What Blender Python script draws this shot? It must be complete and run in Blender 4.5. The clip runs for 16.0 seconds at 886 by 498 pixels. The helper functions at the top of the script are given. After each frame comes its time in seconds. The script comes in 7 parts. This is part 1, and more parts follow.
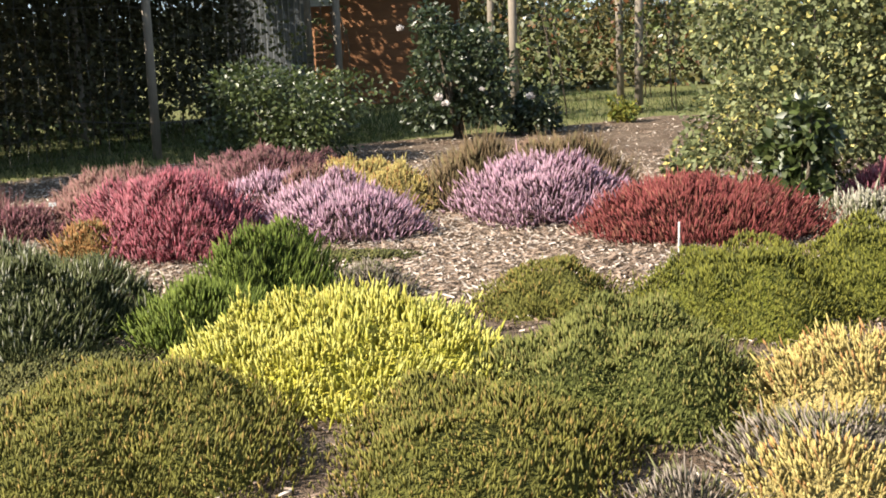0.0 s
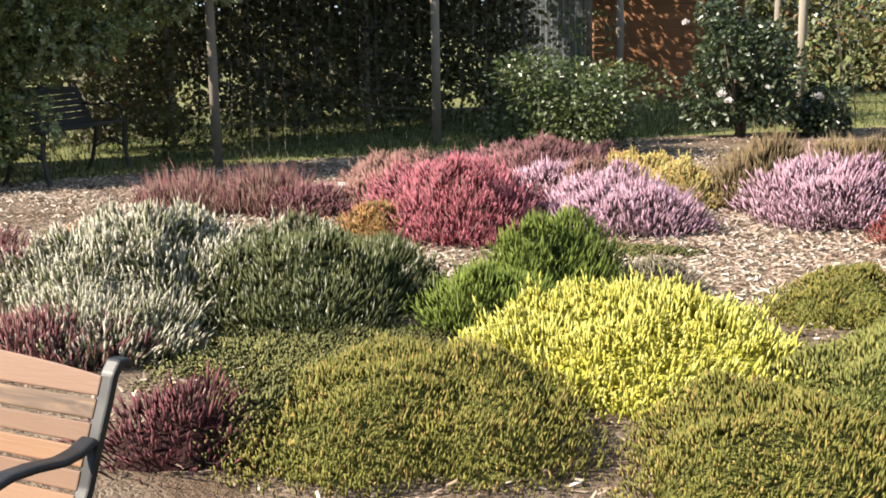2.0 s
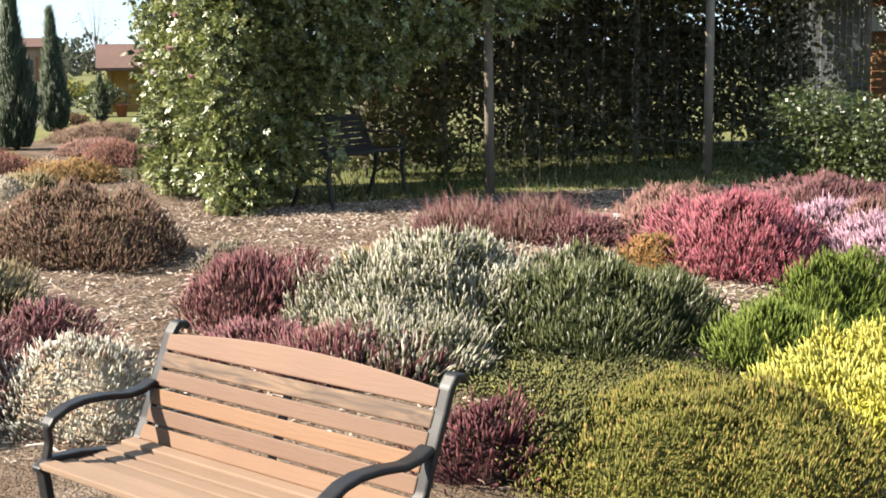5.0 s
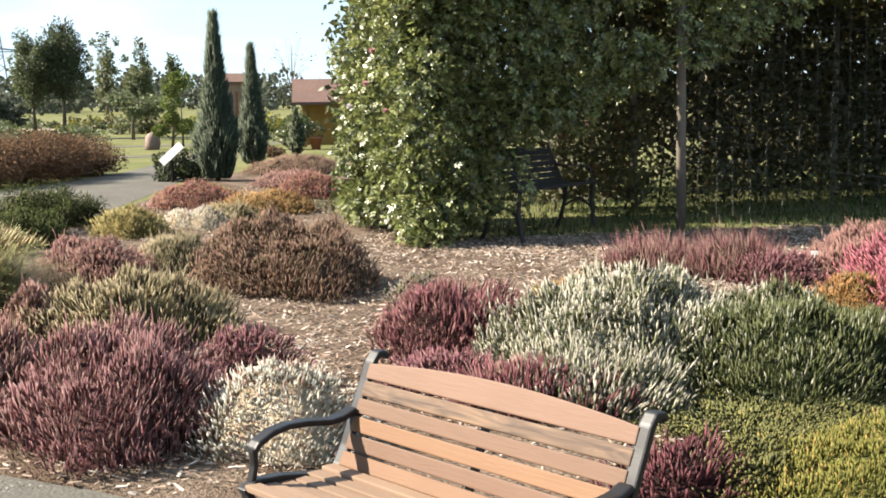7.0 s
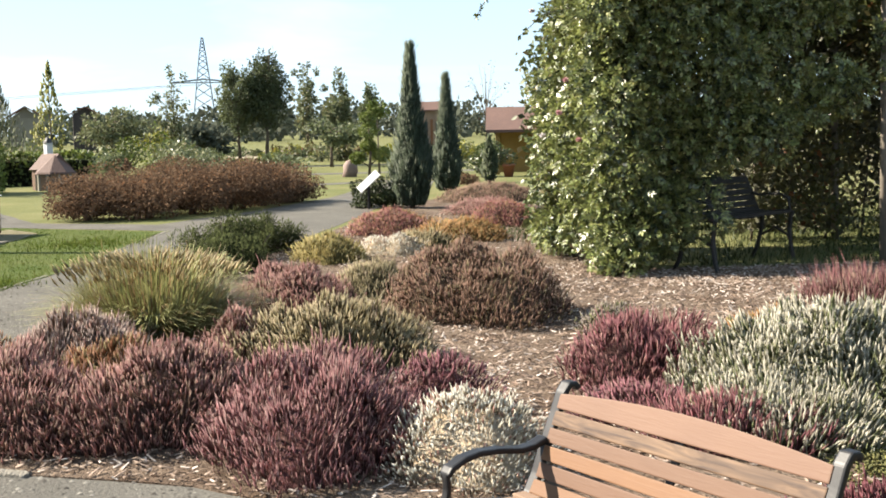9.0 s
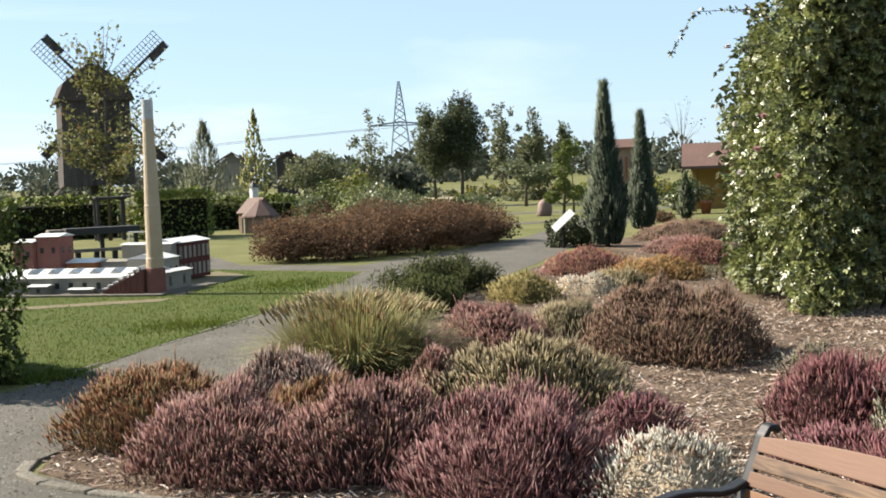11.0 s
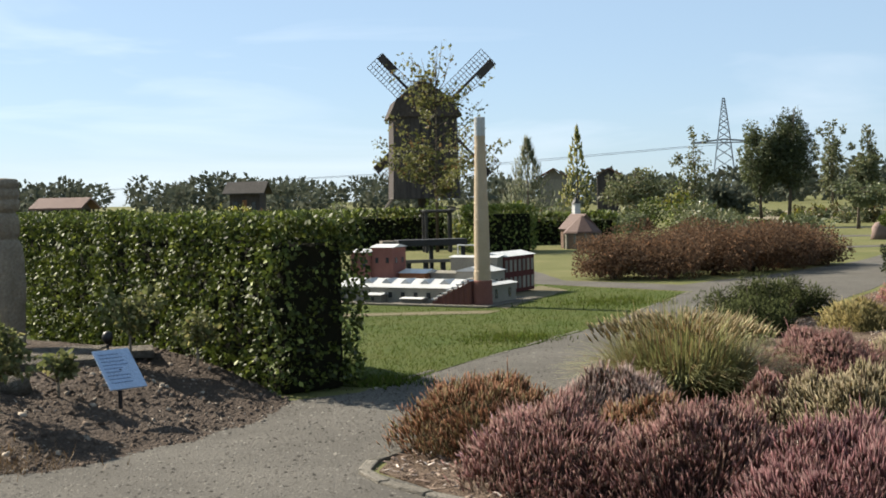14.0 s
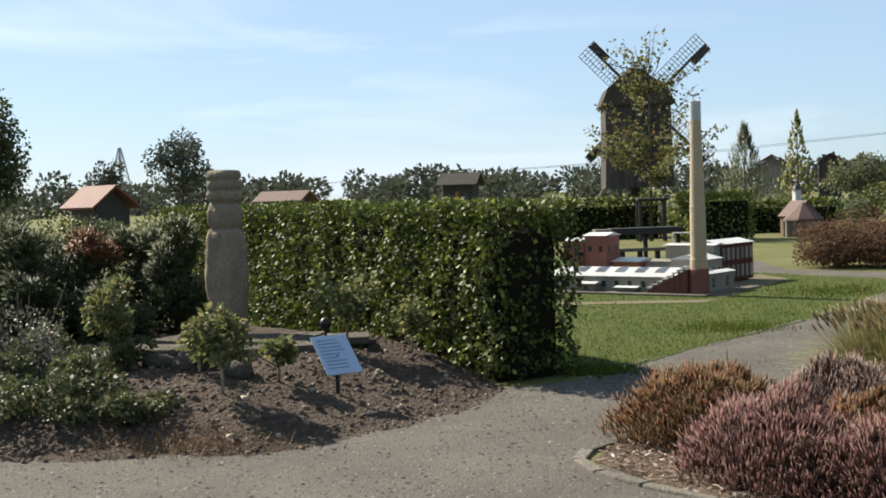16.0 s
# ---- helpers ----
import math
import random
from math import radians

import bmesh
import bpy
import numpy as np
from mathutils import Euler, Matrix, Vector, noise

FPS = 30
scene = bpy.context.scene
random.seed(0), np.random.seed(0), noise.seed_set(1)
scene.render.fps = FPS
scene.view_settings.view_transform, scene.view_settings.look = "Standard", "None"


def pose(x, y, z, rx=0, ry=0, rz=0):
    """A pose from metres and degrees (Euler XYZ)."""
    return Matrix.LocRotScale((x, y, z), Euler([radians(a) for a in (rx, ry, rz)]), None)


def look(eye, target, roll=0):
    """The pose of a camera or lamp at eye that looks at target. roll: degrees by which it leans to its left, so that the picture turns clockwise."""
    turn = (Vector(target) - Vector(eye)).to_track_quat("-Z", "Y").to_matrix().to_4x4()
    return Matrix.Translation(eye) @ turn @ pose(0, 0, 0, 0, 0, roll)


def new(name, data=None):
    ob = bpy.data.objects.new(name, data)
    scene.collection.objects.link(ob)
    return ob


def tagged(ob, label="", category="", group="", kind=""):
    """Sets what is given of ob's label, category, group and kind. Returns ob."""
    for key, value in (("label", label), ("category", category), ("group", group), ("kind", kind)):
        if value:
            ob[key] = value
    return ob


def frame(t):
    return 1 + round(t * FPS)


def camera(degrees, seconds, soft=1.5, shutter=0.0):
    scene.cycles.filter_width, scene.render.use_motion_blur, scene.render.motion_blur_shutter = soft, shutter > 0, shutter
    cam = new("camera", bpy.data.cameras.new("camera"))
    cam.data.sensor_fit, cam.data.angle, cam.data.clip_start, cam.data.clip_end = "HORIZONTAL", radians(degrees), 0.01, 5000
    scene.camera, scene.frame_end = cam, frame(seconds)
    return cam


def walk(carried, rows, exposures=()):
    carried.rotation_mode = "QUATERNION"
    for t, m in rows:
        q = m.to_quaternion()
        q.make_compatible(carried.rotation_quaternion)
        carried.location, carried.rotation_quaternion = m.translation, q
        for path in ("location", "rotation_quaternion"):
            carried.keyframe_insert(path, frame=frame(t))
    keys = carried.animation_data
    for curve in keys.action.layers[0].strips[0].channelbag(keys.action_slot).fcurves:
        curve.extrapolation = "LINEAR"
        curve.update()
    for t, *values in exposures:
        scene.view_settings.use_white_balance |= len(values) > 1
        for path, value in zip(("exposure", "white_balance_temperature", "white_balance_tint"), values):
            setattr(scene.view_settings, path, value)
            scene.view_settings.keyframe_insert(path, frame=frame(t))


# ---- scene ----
cam = camera(38.2, 16.0, soft=1.8)
PATH = [
    (0, (-0.049, 0.02, 1.574), (-0.83, 1.829, 1.232), -2.5),
    (0.5, (-0.1, 0.029, 1.567), (-0.977, 1.793, 1.226), -2.2),
    (1, (-0.138, 0.019, 1.564), (-1.11, 1.733, 1.222), -1.9),
    (1.5, (-0.175, -0.001, 1.563), (-1.233, 1.661, 1.221), -1.5),
    (2, (-0.204, -0.022, 1.561), (-1.337, 1.591, 1.221), -1.1),
    (2.5, (-0.228, -0.047, 1.56), (-1.427, 1.52, 1.228), -0.6),
    (3, (-0.247, -0.072, 1.563), (-1.502, 1.452, 1.242), -0.3),
    (3.5, (-0.254, -0.114, 1.571), (-1.557, 1.371, 1.259), -0.0),
    (4, (-0.248, -0.191, 1.587), (-1.591, 1.259, 1.281), 0.2),
    (4.2, (-0.251, -0.215, 1.588), (-1.61, 1.221, 1.286), 0.1),
    (6.3, (-0.274, -0.286, 1.58), (-1.833, 0.941, 1.326), -0.8),
    (6.5, (-0.279, -0.294, 1.583), (-1.855, 0.913, 1.338), -0.5),
    (7, (-0.278, -0.303, 1.591), (-1.899, 0.845, 1.358), -0.8),
    (7.5, (-0.268, -0.314, 1.598), (-1.933, 0.773, 1.379), -1.0),
    (8, (-0.254, -0.326, 1.606), (-1.959, 0.698, 1.4), -1.3),
    (8.5, (-0.228, -0.34, 1.614), (-1.973, 0.619, 1.422), -1.5),
    (8.7, (-0.221, -0.343, 1.616), (-1.979, 0.59, 1.425), -1.3),
    (10.8, (-0.148, -0.374, 1.632), (-2.036, 0.275, 1.511), -2.2),
    (11, (-0.147, -0.377, 1.636), (-2.045, 0.241, 1.518), -2.2),
    (11.5, (-0.141, -0.391, 1.639), (-2.063, 0.149, 1.53), -2.0),
    (12, (-0.13, -0.409, 1.644), (-2.074, 0.051, 1.542), -1.8),
    (12.5, (-0.105, -0.432, 1.647), (-2.066, -0.051, 1.555), -1.6),
    (13, (-0.073, -0.46, 1.651), (-2.048, -0.159, 1.567), -1.4),
    (13.5, (-0.063, -0.483, 1.657), (-2.049, -0.263, 1.578), -1.2),
    (14, (-0.086, -0.495, 1.654), (-2.08, -0.359, 1.576), -1.2),
    (14.5, (-0.136, -0.494, 1.642), (-2.134, -0.445, 1.564), -1.6),
    (15, (-0.177, -0.489, 1.632), (-2.175, -0.528, 1.551), -1.8),
    (15.5, (-0.195, -0.493, 1.624), (-2.189, -0.617, 1.542), -1.9),
    (16, (-0.198, -0.503, 1.619), (-2.187, -0.698, 1.535), -1.9),
]
walk(cam, [(t, look(eye, target, roll)) for t, eye, target, roll in PATH], ((0, 1.70, 6950, 10), (1.2, 1.87, 6950, 10), (4, 2.02, 6950, 10), (7, 2.03, 6950, 10), (8.5, 2.02, 6950, 10), (11, 1.60, 6900, 10), (16, 1.28, 6900, 10)))

# ---------------------------------------------------------------- light
SUN_AZ, SUN_EL = math.atan2(-0.79, -0.613), radians(36.5)      # direction towards the sun in plan, and its height
to_sun = Vector((math.cos(SUN_AZ) * math.cos(SUN_EL), math.sin(SUN_AZ) * math.cos(SUN_EL), math.sin(SUN_EL)))
world = bpy.data.worlds.new("world")
scene.world = world
world.use_nodes = True
wn, wl = world.node_tree.nodes, world.node_tree.links
sky = wn.new("ShaderNodeTexSky")
sky.sky_type = "NISHITA"
sky.sun_disc = False
sky.sun_elevation = SUN_EL
sky.sun_rotation = math.pi / 2 - SUN_AZ
sky.air_density, sky.dust_density, sky.ozone_density = 0.82, 0.35, 3.0
tint = wn.new("ShaderNodeMix")
tint.data_type, tint.blend_type = "RGBA", "MULTIPLY"
tint.inputs[0].default_value = 1.0
tint.inputs[7].default_value = (0.95, 1.0, 1.10, 1.0)
# faint high cirrus: here and there the sky is paler
geo_ = wn.new("ShaderNodeTexCoord")
mp_ = wn.new("ShaderNodeMapping")
mp_.inputs["Scale"].default_value = (1.6, 1.6, 11.0)
wl.new(geo_.outputs["Generated"], mp_.inputs[0])
cn_ = wn.new("ShaderNodeTexNoise")
cn_.inputs["Scale"].default_value, cn_.inputs["Detail"].default_value, cn_.inputs["Distortion"].default_value = 1.7, 5, 0.6
wl.new(mp_.outputs[0], cn_.inputs["Vector"])
cr_ = wn.new("ShaderNodeMapRange")
cr_.inputs[1].default_value, cr_.inputs[2].default_value, cr_.inputs[4].default_value = 0.50, 0.70, 0.9
wl.new(cn_.outputs[0], cr_.inputs[0])
hz_ = wn.new("ShaderNodeHueSaturation")
hz_.inputs["Saturation"].default_value, hz_.inputs["Value"].default_value = 0.4, 1.3
wl.new(sky.outputs[0], hz_.inputs["Color"])
cm_ = wn.new("ShaderNodeMix")
cm_.data_type = "RGBA"
wl.new(cr_.outputs[0], cm_.inputs[0])
wl.new(sky.outputs[0], cm_.inputs[6])
wl.new(hz_.outputs[0], cm_.inputs[7])
# thin haze evens out the sky's blue
hm_ = wn.new("ShaderNodeMix")
hm_.data_type = "RGBA"
hm_.inputs[0].default_value = 0.55
hm_.inputs[7].default_value = (4.9, 6.5, 7.7, 1.0)
wl.new(cm_.outputs[2], hm_.inputs[6])
wl.new(hm_.outputs[2], tint.inputs[6])
wl.new(tint.outputs[2], wn["Background"].inputs[0])
wn["Background"].inputs[1].default_value = 0.050
sun_data = bpy.data.lights.new("sun", "SUN")
sun_data.energy, sun_data.angle, sun_data.color = 5.0, radians(0.55), (1.0, 0.94, 0.84)
sun = new("sun", sun_data)
sun.rotation_mode = "QUATERNION"
sun.rotation_quaternion = to_sun.to_track_quat("Z", "Y")
sun.location = (0, 0, 30)

# ---------------------------------------------------------------- materials
MATS = {}
TONE = 0.62      # overall lightness of all base colours


def nodes_of(name):
    m = bpy.data.materials.new(name)
    m.use_nodes = True
    n, l = m.node_tree.nodes, m.node_tree.links
    return m, n, l, n["Principled BSDF"]


def rgb(c):
    return (c[0], c[1], c[2], 1.0)


def noise_fac(n, l, scale, detail=4, rough=0.55, lo=0.35, hi=0.65, stretch=None):
    """A noise over world positions, spread to 0..1."""
    geo = n.new("ShaderNodeNewGeometry")
    src = geo.outputs["Position"]
    if stretch:
        mp = n.new("ShaderNodeMapping")
        mp.inputs["Scale"].default_value = stretch
        tc = n.new("ShaderNodeTexCoord")
        l.new(tc.outputs["Object"], mp.inputs[0])
        src = mp.outputs[0]
    tex = n.new("ShaderNodeTexNoise")
    tex.inputs["Scale"].default_value, tex.inputs["Detail"].default_value, tex.inputs["Roughness"].default_value = scale, detail, rough
    l.new(src, tex.inputs["Vector"])
    r = n.new("ShaderNodeMapRange")
    r.inputs[1].default_value, r.inputs[2].default_value = lo, hi
    l.new(tex.outputs[0], r.inputs[0])
    return r.outputs[0]


def mixc(n, l, fac, a, b):
    """Mix of two colours or sockets."""
    m = n.new("ShaderNodeMix")
    m.data_type = "RGBA"
    for k, v in ((0, fac), (6, a), (7, b)):
        if isinstance(v, bpy.types.NodeSocket):
            l.new(v, m.inputs[k])
        elif k == 0:
            m.inputs[0].default_value = v
        else:
            m.inputs[k].default_value = rgb(v)
    return m.outputs[2]


def bump(n, l, p, height, strength=0.4, dist=0.01):
    b = n.new("ShaderNodeBump")
    b.inputs["Strength"].default_value, b.inputs["Distance"].default_value = strength, dist
    l.new(height, b.inputs["Height"])
    l.new(b.outputs[0], p.inputs["Normal"])


def surface(name, a, b, scale=3.0, c=None, fine=60.0, rough=0.85, metal=0.0, relief=0.4, dist=0.01, stretch=None, spread=0.25):
    """Matt surface: colours a and b in patches, c (or a darker a) in fine grain, bump from the grain."""
    if name in MATS:
        return MATS[name]
    m, n, l, p = nodes_of(name)
    big = noise_fac(n, l, scale, 5, 0.6, stretch=stretch)
    small = noise_fac(n, l, fine, 3, 0.6, stretch=stretch)
    col = mixc(n, l, big, a, b)
    inf = n.new("ShaderNodeObjectInfo")
    third = c or tuple(0.62 * v for v in a)
    f = n.new("ShaderNodeMath")
    f.operation = "MULTIPLY"
    f.inputs[1].default_value = 0.55
    l.new(small, f.inputs[0])
    col = mixc(n, l, f.outputs[0], col, third)
    hsv = n.new("ShaderNodeHueSaturation")
    v = n.new("ShaderNodeMapRange")
    v.inputs[3].default_value, v.inputs[4].default_value = TONE * (1 - spread), TONE * (1 + spread)
    l.new(inf.outputs["Random"], v.inputs[0])
    l.new(v.outputs[0], hsv.inputs["Value"])
    l.new(col, hsv.inputs["Color"])
    l.new(hsv.outputs[0], p.inputs["Base Color"])
    p.inputs["Roughness"].default_value, p.inputs["Metallic"].default_value = rough, metal
    if rough >= 0.85:
        p.inputs["Specular IOR Level"].default_value = 0.08
    bump(n, l, p, small, relief, dist)
    MATS[name] = m
    return m


def plant(name, a, b, base, c=None, patch=2.5, glow=0.3, rough=0.6, reach=(0.15, 0.7), spread=0.35, cshare=0.25, fade=None):
    """Leaves or flower spikes: each island takes a shade between a and b, a few take c; the foot of a spike shows base (stem and old leaf), its tip fade."""
    if name in MATS:
        return MATS[name]
    m, n, l, p = nodes_of(name)
    geo = n.new("ShaderNodeNewGeometry")
    isl = geo.outputs["Random Per Island"]
    big = noise_fac(n, l, patch, 3, 0.6, 0.3, 0.7)
    add = n.new("ShaderNodeMath")
    add.operation = "MULTIPLY_ADD"
    add.inputs[1].default_value, add.inputs[2].default_value = 0.6, 0.0
    l.new(isl, add.inputs[0])
    add2 = n.new("ShaderNodeMath")
    add2.operation = "MULTIPLY_ADD"
    add2.inputs[1].default_value = 0.4
    l.new(big, add2.inputs[0])
    l.new(add.outputs[0], add2.inputs[2])
    col = mixc(n, l, add2.outputs[0], a, b)
    if c:
        w = n.new("ShaderNodeMath")
        w.operation = "MULTIPLY"
        w.inputs[1].default_value = 7.31
        l.new(isl, w.inputs[0])
        fr = n.new("ShaderNodeMath")
        fr.operation = "FRACT"
        l.new(w.outputs[0], fr.inputs[0])
        lt = n.new("ShaderNodeMath")
        lt.operation = "LESS_THAN"
        lt.inputs[1].default_value = cshare
        l.new(fr.outputs[0], lt.inputs[0])
        col = mixc(n, l, lt.outputs[0], col, c)
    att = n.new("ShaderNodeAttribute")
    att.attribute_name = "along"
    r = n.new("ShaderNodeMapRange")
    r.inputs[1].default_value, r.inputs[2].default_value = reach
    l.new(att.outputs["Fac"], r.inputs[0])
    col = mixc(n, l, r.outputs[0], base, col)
    if fade:
        r2 = n.new("ShaderNodeMapRange")
        r2.inputs[1].default_value, r2.inputs[2].default_value, r2.inputs[4].default_value = 0.6, 1.0, 0.75
        l.new(att.outputs["Fac"], r2.inputs[0])
        col = mixc(n, l, r2.outputs[0], col, fade)
    hsv = n.new("ShaderNodeHueSaturation")
    w2 = n.new("ShaderNodeMath")
    w2.operation = "MULTIPLY"
    w2.inputs[1].default_value = 3.77
    l.new(isl, w2.inputs[0])
    f2 = n.new("ShaderNodeMath")
    f2.operation = "FRACT"
    l.new(w2.outputs[0], f2.inputs[0])
    v = n.new("ShaderNodeMapRange")
    v.inputs[3].default_value, v.inputs[4].default_value = TONE * (1 - spread), TONE * (1 + spread)
    l.new(f2.outputs[0], v.inputs[0])
    l.new(v.outputs[0], hsv.inputs["Value"])
    l.new(col, hsv.inputs["Color"])
    p.inputs["Roughness"].default_value = rough
    p.inputs["Specular IOR Level"].default_value = 0.06 if rough > 0.85 else 0.3 if rough > 0.5 else 0.6
    l.new(hsv.outputs[0], p.inputs["Base Color"])
    tr = n.new("ShaderNodeBsdfTranslucent")
    l.new(hsv.outputs[0], tr.inputs[0])
    mx = n.new("ShaderNodeMixShader")
    mx.inputs[0].default_value = glow
    l.new(p.outputs[0], mx.inputs[1])
    l.new(tr.outputs[0], mx.inputs[2])
    l.new(mx.outputs[0], n["Material Output"].inputs[0])
    MATS[name] = m
    return m


def wood(name, a, b, dark, rough=0.55, grain=(2.0, 26.0, 26.0), spread=0.15, gscale=3.0, figure=0.5):
    """Wood with streaks along local x."""
    if name in MATS:
        return MATS[name]
    m, n, l, p = nodes_of(name)
    tc = n.new("ShaderNodeTexCoord")
    inf = n.new("ShaderNodeObjectInfo")
    off = n.new("ShaderNodeVectorMath")
    off.operation = "SCALE"
    off.inputs[0].default_value = (7.0, 3.0, 5.0)
    l.new(inf.outputs["Random"], off.inputs[3])
    add = n.new("ShaderNodeVectorMath")
    l.new(tc.outputs["Object"], add.inputs[0])
    l.new(off.outputs[0], add.inputs[1])
    mp = n.new("ShaderNodeMapping")
    mp.inputs["Scale"].default_value = grain
    l.new(add.outputs[0], mp.inputs[0])
    t1 = n.new("ShaderNodeTexNoise")
    t1.inputs["Scale"].default_value, t1.inputs["Detail"].default_value, t1.inputs["Distortion"].default_value = gscale, 6, 1.4
    l.new(mp.outputs[0], t1.inputs["Vector"])
    r = n.new("ShaderNodeMapRange")
    r.inputs[1].default_value, r.inputs[2].default_value = 0.35, 0.68
    l.new(t1.outputs[0], r.inputs[0])
    big = noise_fac(n, l, 2.2, 3, 0.5)
    col = mixc(n, l, big, a, b)
    f = n.new("ShaderNodeMath")
    f.operation = "MULTIPLY"
    f.inputs[1].default_value = figure
    l.new(r.outputs[0], f.inputs[0])
    col = mixc(n, l, f.outputs[0], col, dark)
    hsv = n.new("ShaderNodeHueSaturation")
    v = n.new("ShaderNodeMapRange")
    v.inputs[3].default_value, v.inputs[4].default_value = TONE * (1 - spread), TONE * (1 + spread)
    l.new(inf.outputs["Random"], v.inputs[0])
    l.new(v.outputs[0], hsv.inputs["Value"])
    l.new(col, hsv.inputs["Color"])
    l.new(hsv.outputs[0], p.inputs["Base Color"])
    p.inputs["Roughness"].default_value = rough
    p.inputs["Specular IOR Level"].default_value = 0.2
    bump(n, l, p, r.outputs[0], 0.15, 0.002)
    MATS[name] = m
    return m


M_grass = surface("meadow_grass", (0.155, 0.165, 0.062), (0.245, 0.225, 0.105), 0.45, (0.115, 0.13, 0.045), 22, 0.95, relief=0.4, dist=0.02, spread=0)
M_lawn = surface("lawn_soil", (0.076, 0.112, 0.024), (0.122, 0.138, 0.04), 1.3, (0.062, 0.08, 0.022), 70, 0.95, relief=0.3, dist=0.02, spread=0)
M_path = surface("path_grit", (0.142, 0.133, 0.116), (0.20, 0.187, 0.163), 1.1, (0.088, 0.081, 0.071), 55, 0.95, relief=0.45, dist=0.008, spread=0)
M_mulch = surface("mulch_bed", (0.19, 0.13, 0.092), (0.36, 0.275, 0.21), 1.9, (0.07, 0.045, 0.03), 45, 0.95, relief=1.0, dist=0.02, spread=0)
M_soil = surface("bare_soil", (0.11, 0.084, 0.066), (0.16, 0.125, 0.10), 1.4, (0.06, 0.046, 0.037), 26, 0.95, relief=1.0, dist=0.025, spread=0)
M_bark = surface("bark", (0.16, 0.125, 0.095), (0.22, 0.18, 0.14), 6, (0.07, 0.055, 0.04), 50, 0.9, relief=0.9, dist=0.01)
M_stone = surface("pale_sandstone", (0.50, 0.425, 0.32), (0.38, 0.315, 0.235), 4.5, (0.23, 0.185, 0.135), 38, 0.85, relief=0.6, dist=0.012)
M_post = wood("grey_post", (0.34, 0.285, 0.225), (0.26, 0.22, 0.175), (0.11, 0.095, 0.08), 0.8, (26, 26, 2.0))
M_slats = (wood("slat_orange", (0.244, 0.123, 0.060), (0.204, 0.100, 0.048), (0.143, 0.068, 0.036), 0.6, spread=0.1, figure=0.12),
           wood("slat_brown", (0.175, 0.097, 0.060), (0.147, 0.079, 0.048), (0.101, 0.052, 0.033), 0.6, spread=0.1, figure=0.15),
           wood("slat_honey", (0.272, 0.143, 0.071), (0.226, 0.114, 0.057), (0.158, 0.074, 0.041), 0.6, spread=0.1, figure=0.12),
           wood("slat_brown", (0.175, 0.097, 0.060), (0.147, 0.079, 0.048), (0.101, 0.052, 0.033)),
           wood("slat_flamed", (0.236, 0.143, 0.081), (0.200, 0.119, 0.069), (0.065, 0.036, 0.023), 0.6, (0.9, 9.0, 9.0), 0.05, 4.5, 1.0),
           wood("slat_pink", (0.236, 0.134, 0.088), (0.200, 0.112, 0.074), (0.143, 0.076, 0.051), 0.6, spread=0.1, figure=0.1))
M_seat = wood("seat_slat_wood", (0.302, 0.205, 0.142), (0.263, 0.174, 0.119), (0.179, 0.112, 0.076), 0.65, spread=0.12, figure=0.14)
M_iron = surface("grey_cast_iron", (0.013, 0.012, 0.013), (0.02, 0.019, 0.02), 14, (0.009, 0.008, 0.009), 180, 0.45, 0.0, 0.08, 0.001)
M_iron.node_tree.nodes["Principled BSDF"].inputs["Specular IOR Level"].default_value = 0.3
M_dark = surface("dark_bench_wood", (0.026, 0.021, 0.018), (0.037, 0.031, 0.027), 5, None, 70, 0.6, spread=0.1)
M_zinc = surface("corrugated_zinc", (0.33, 0.345, 0.36), (0.26, 0.275, 0.29), 1.5, (0.19, 0.20, 0.21), 40, 0.5, 0.5, 0.2, 0.002)
M_redwood = wood("red_brown_boards", (0.30, 0.14, 0.065), (0.25, 0.112, 0.052), (0.15, 0.06, 0.03), 0.6, figure=0.3)
M_wire = surface("galvanised_wire", (0.15, 0.145, 0.135), (0.10, 0.097, 0.09), 8, None, 90, 0.5, 0.6)
M_rooft = surface("red_tiles", (0.30, 0.105, 0.06), (0.24, 0.085, 0.055), 1.5, (0.15, 0.06, 0.04), 20, 0.8)
M_brick = surface("model_brick", (0.33, 0.15, 0.12), (0.27, 0.12, 0.10), 5, (0.20, 0.095, 0.08), 60, 0.85)
M_white = surface("white_sheet", (0.74, 0.75, 0.74), (0.62, 0.63, 0.62), 2, (0.5, 0.5, 0.48), 30, 0.6)
M_beige = surface("pale_render", (0.42, 0.39, 0.32), (0.35, 0.33, 0.28), 3, (0.26, 0.24, 0.2), 40, 0.85)
M_chim = surface("yellow_brick", (0.60, 0.47, 0.32), (0.53, 0.41, 0.27), 4, (0.44, 0.32, 0.21), 60, 0.8)
M_mill = surface("mill_boards", (0.092, 0.08, 0.076), (0.135, 0.118, 0.11), 0.8, (0.055, 0.047, 0.044), 6, 0.85, stretch=(3, 3, 0.3))
M_glass = surface("dark_pane", (0.04, 0.045, 0.05), (0.06, 0.065, 0.07), 4, None, 20, 0.15, spread=0)
M_blue = surface("pale_blue_panel", (0.42, 0.56, 0.78), (0.46, 0.60, 0.80), 3, (0.40, 0.53, 0.74), 30, 0.35, spread=0)
M_paper = surface("paper_notice", (0.72, 0.74, 0.76), (0.66, 0.68, 0.71), 5, None, 40, 0.7, spread=0)
M_ink = surface("grey_ink", (0.20, 0.24, 0.30), (0.22, 0.26, 0.32), 5, None, 40, 0.6, spread=0)
M_yellowwood = surface("yellow_post_paint", (0.50, 0.30, 0.07), (0.44, 0.26, 0.06), 4, None, 40, 0.7)
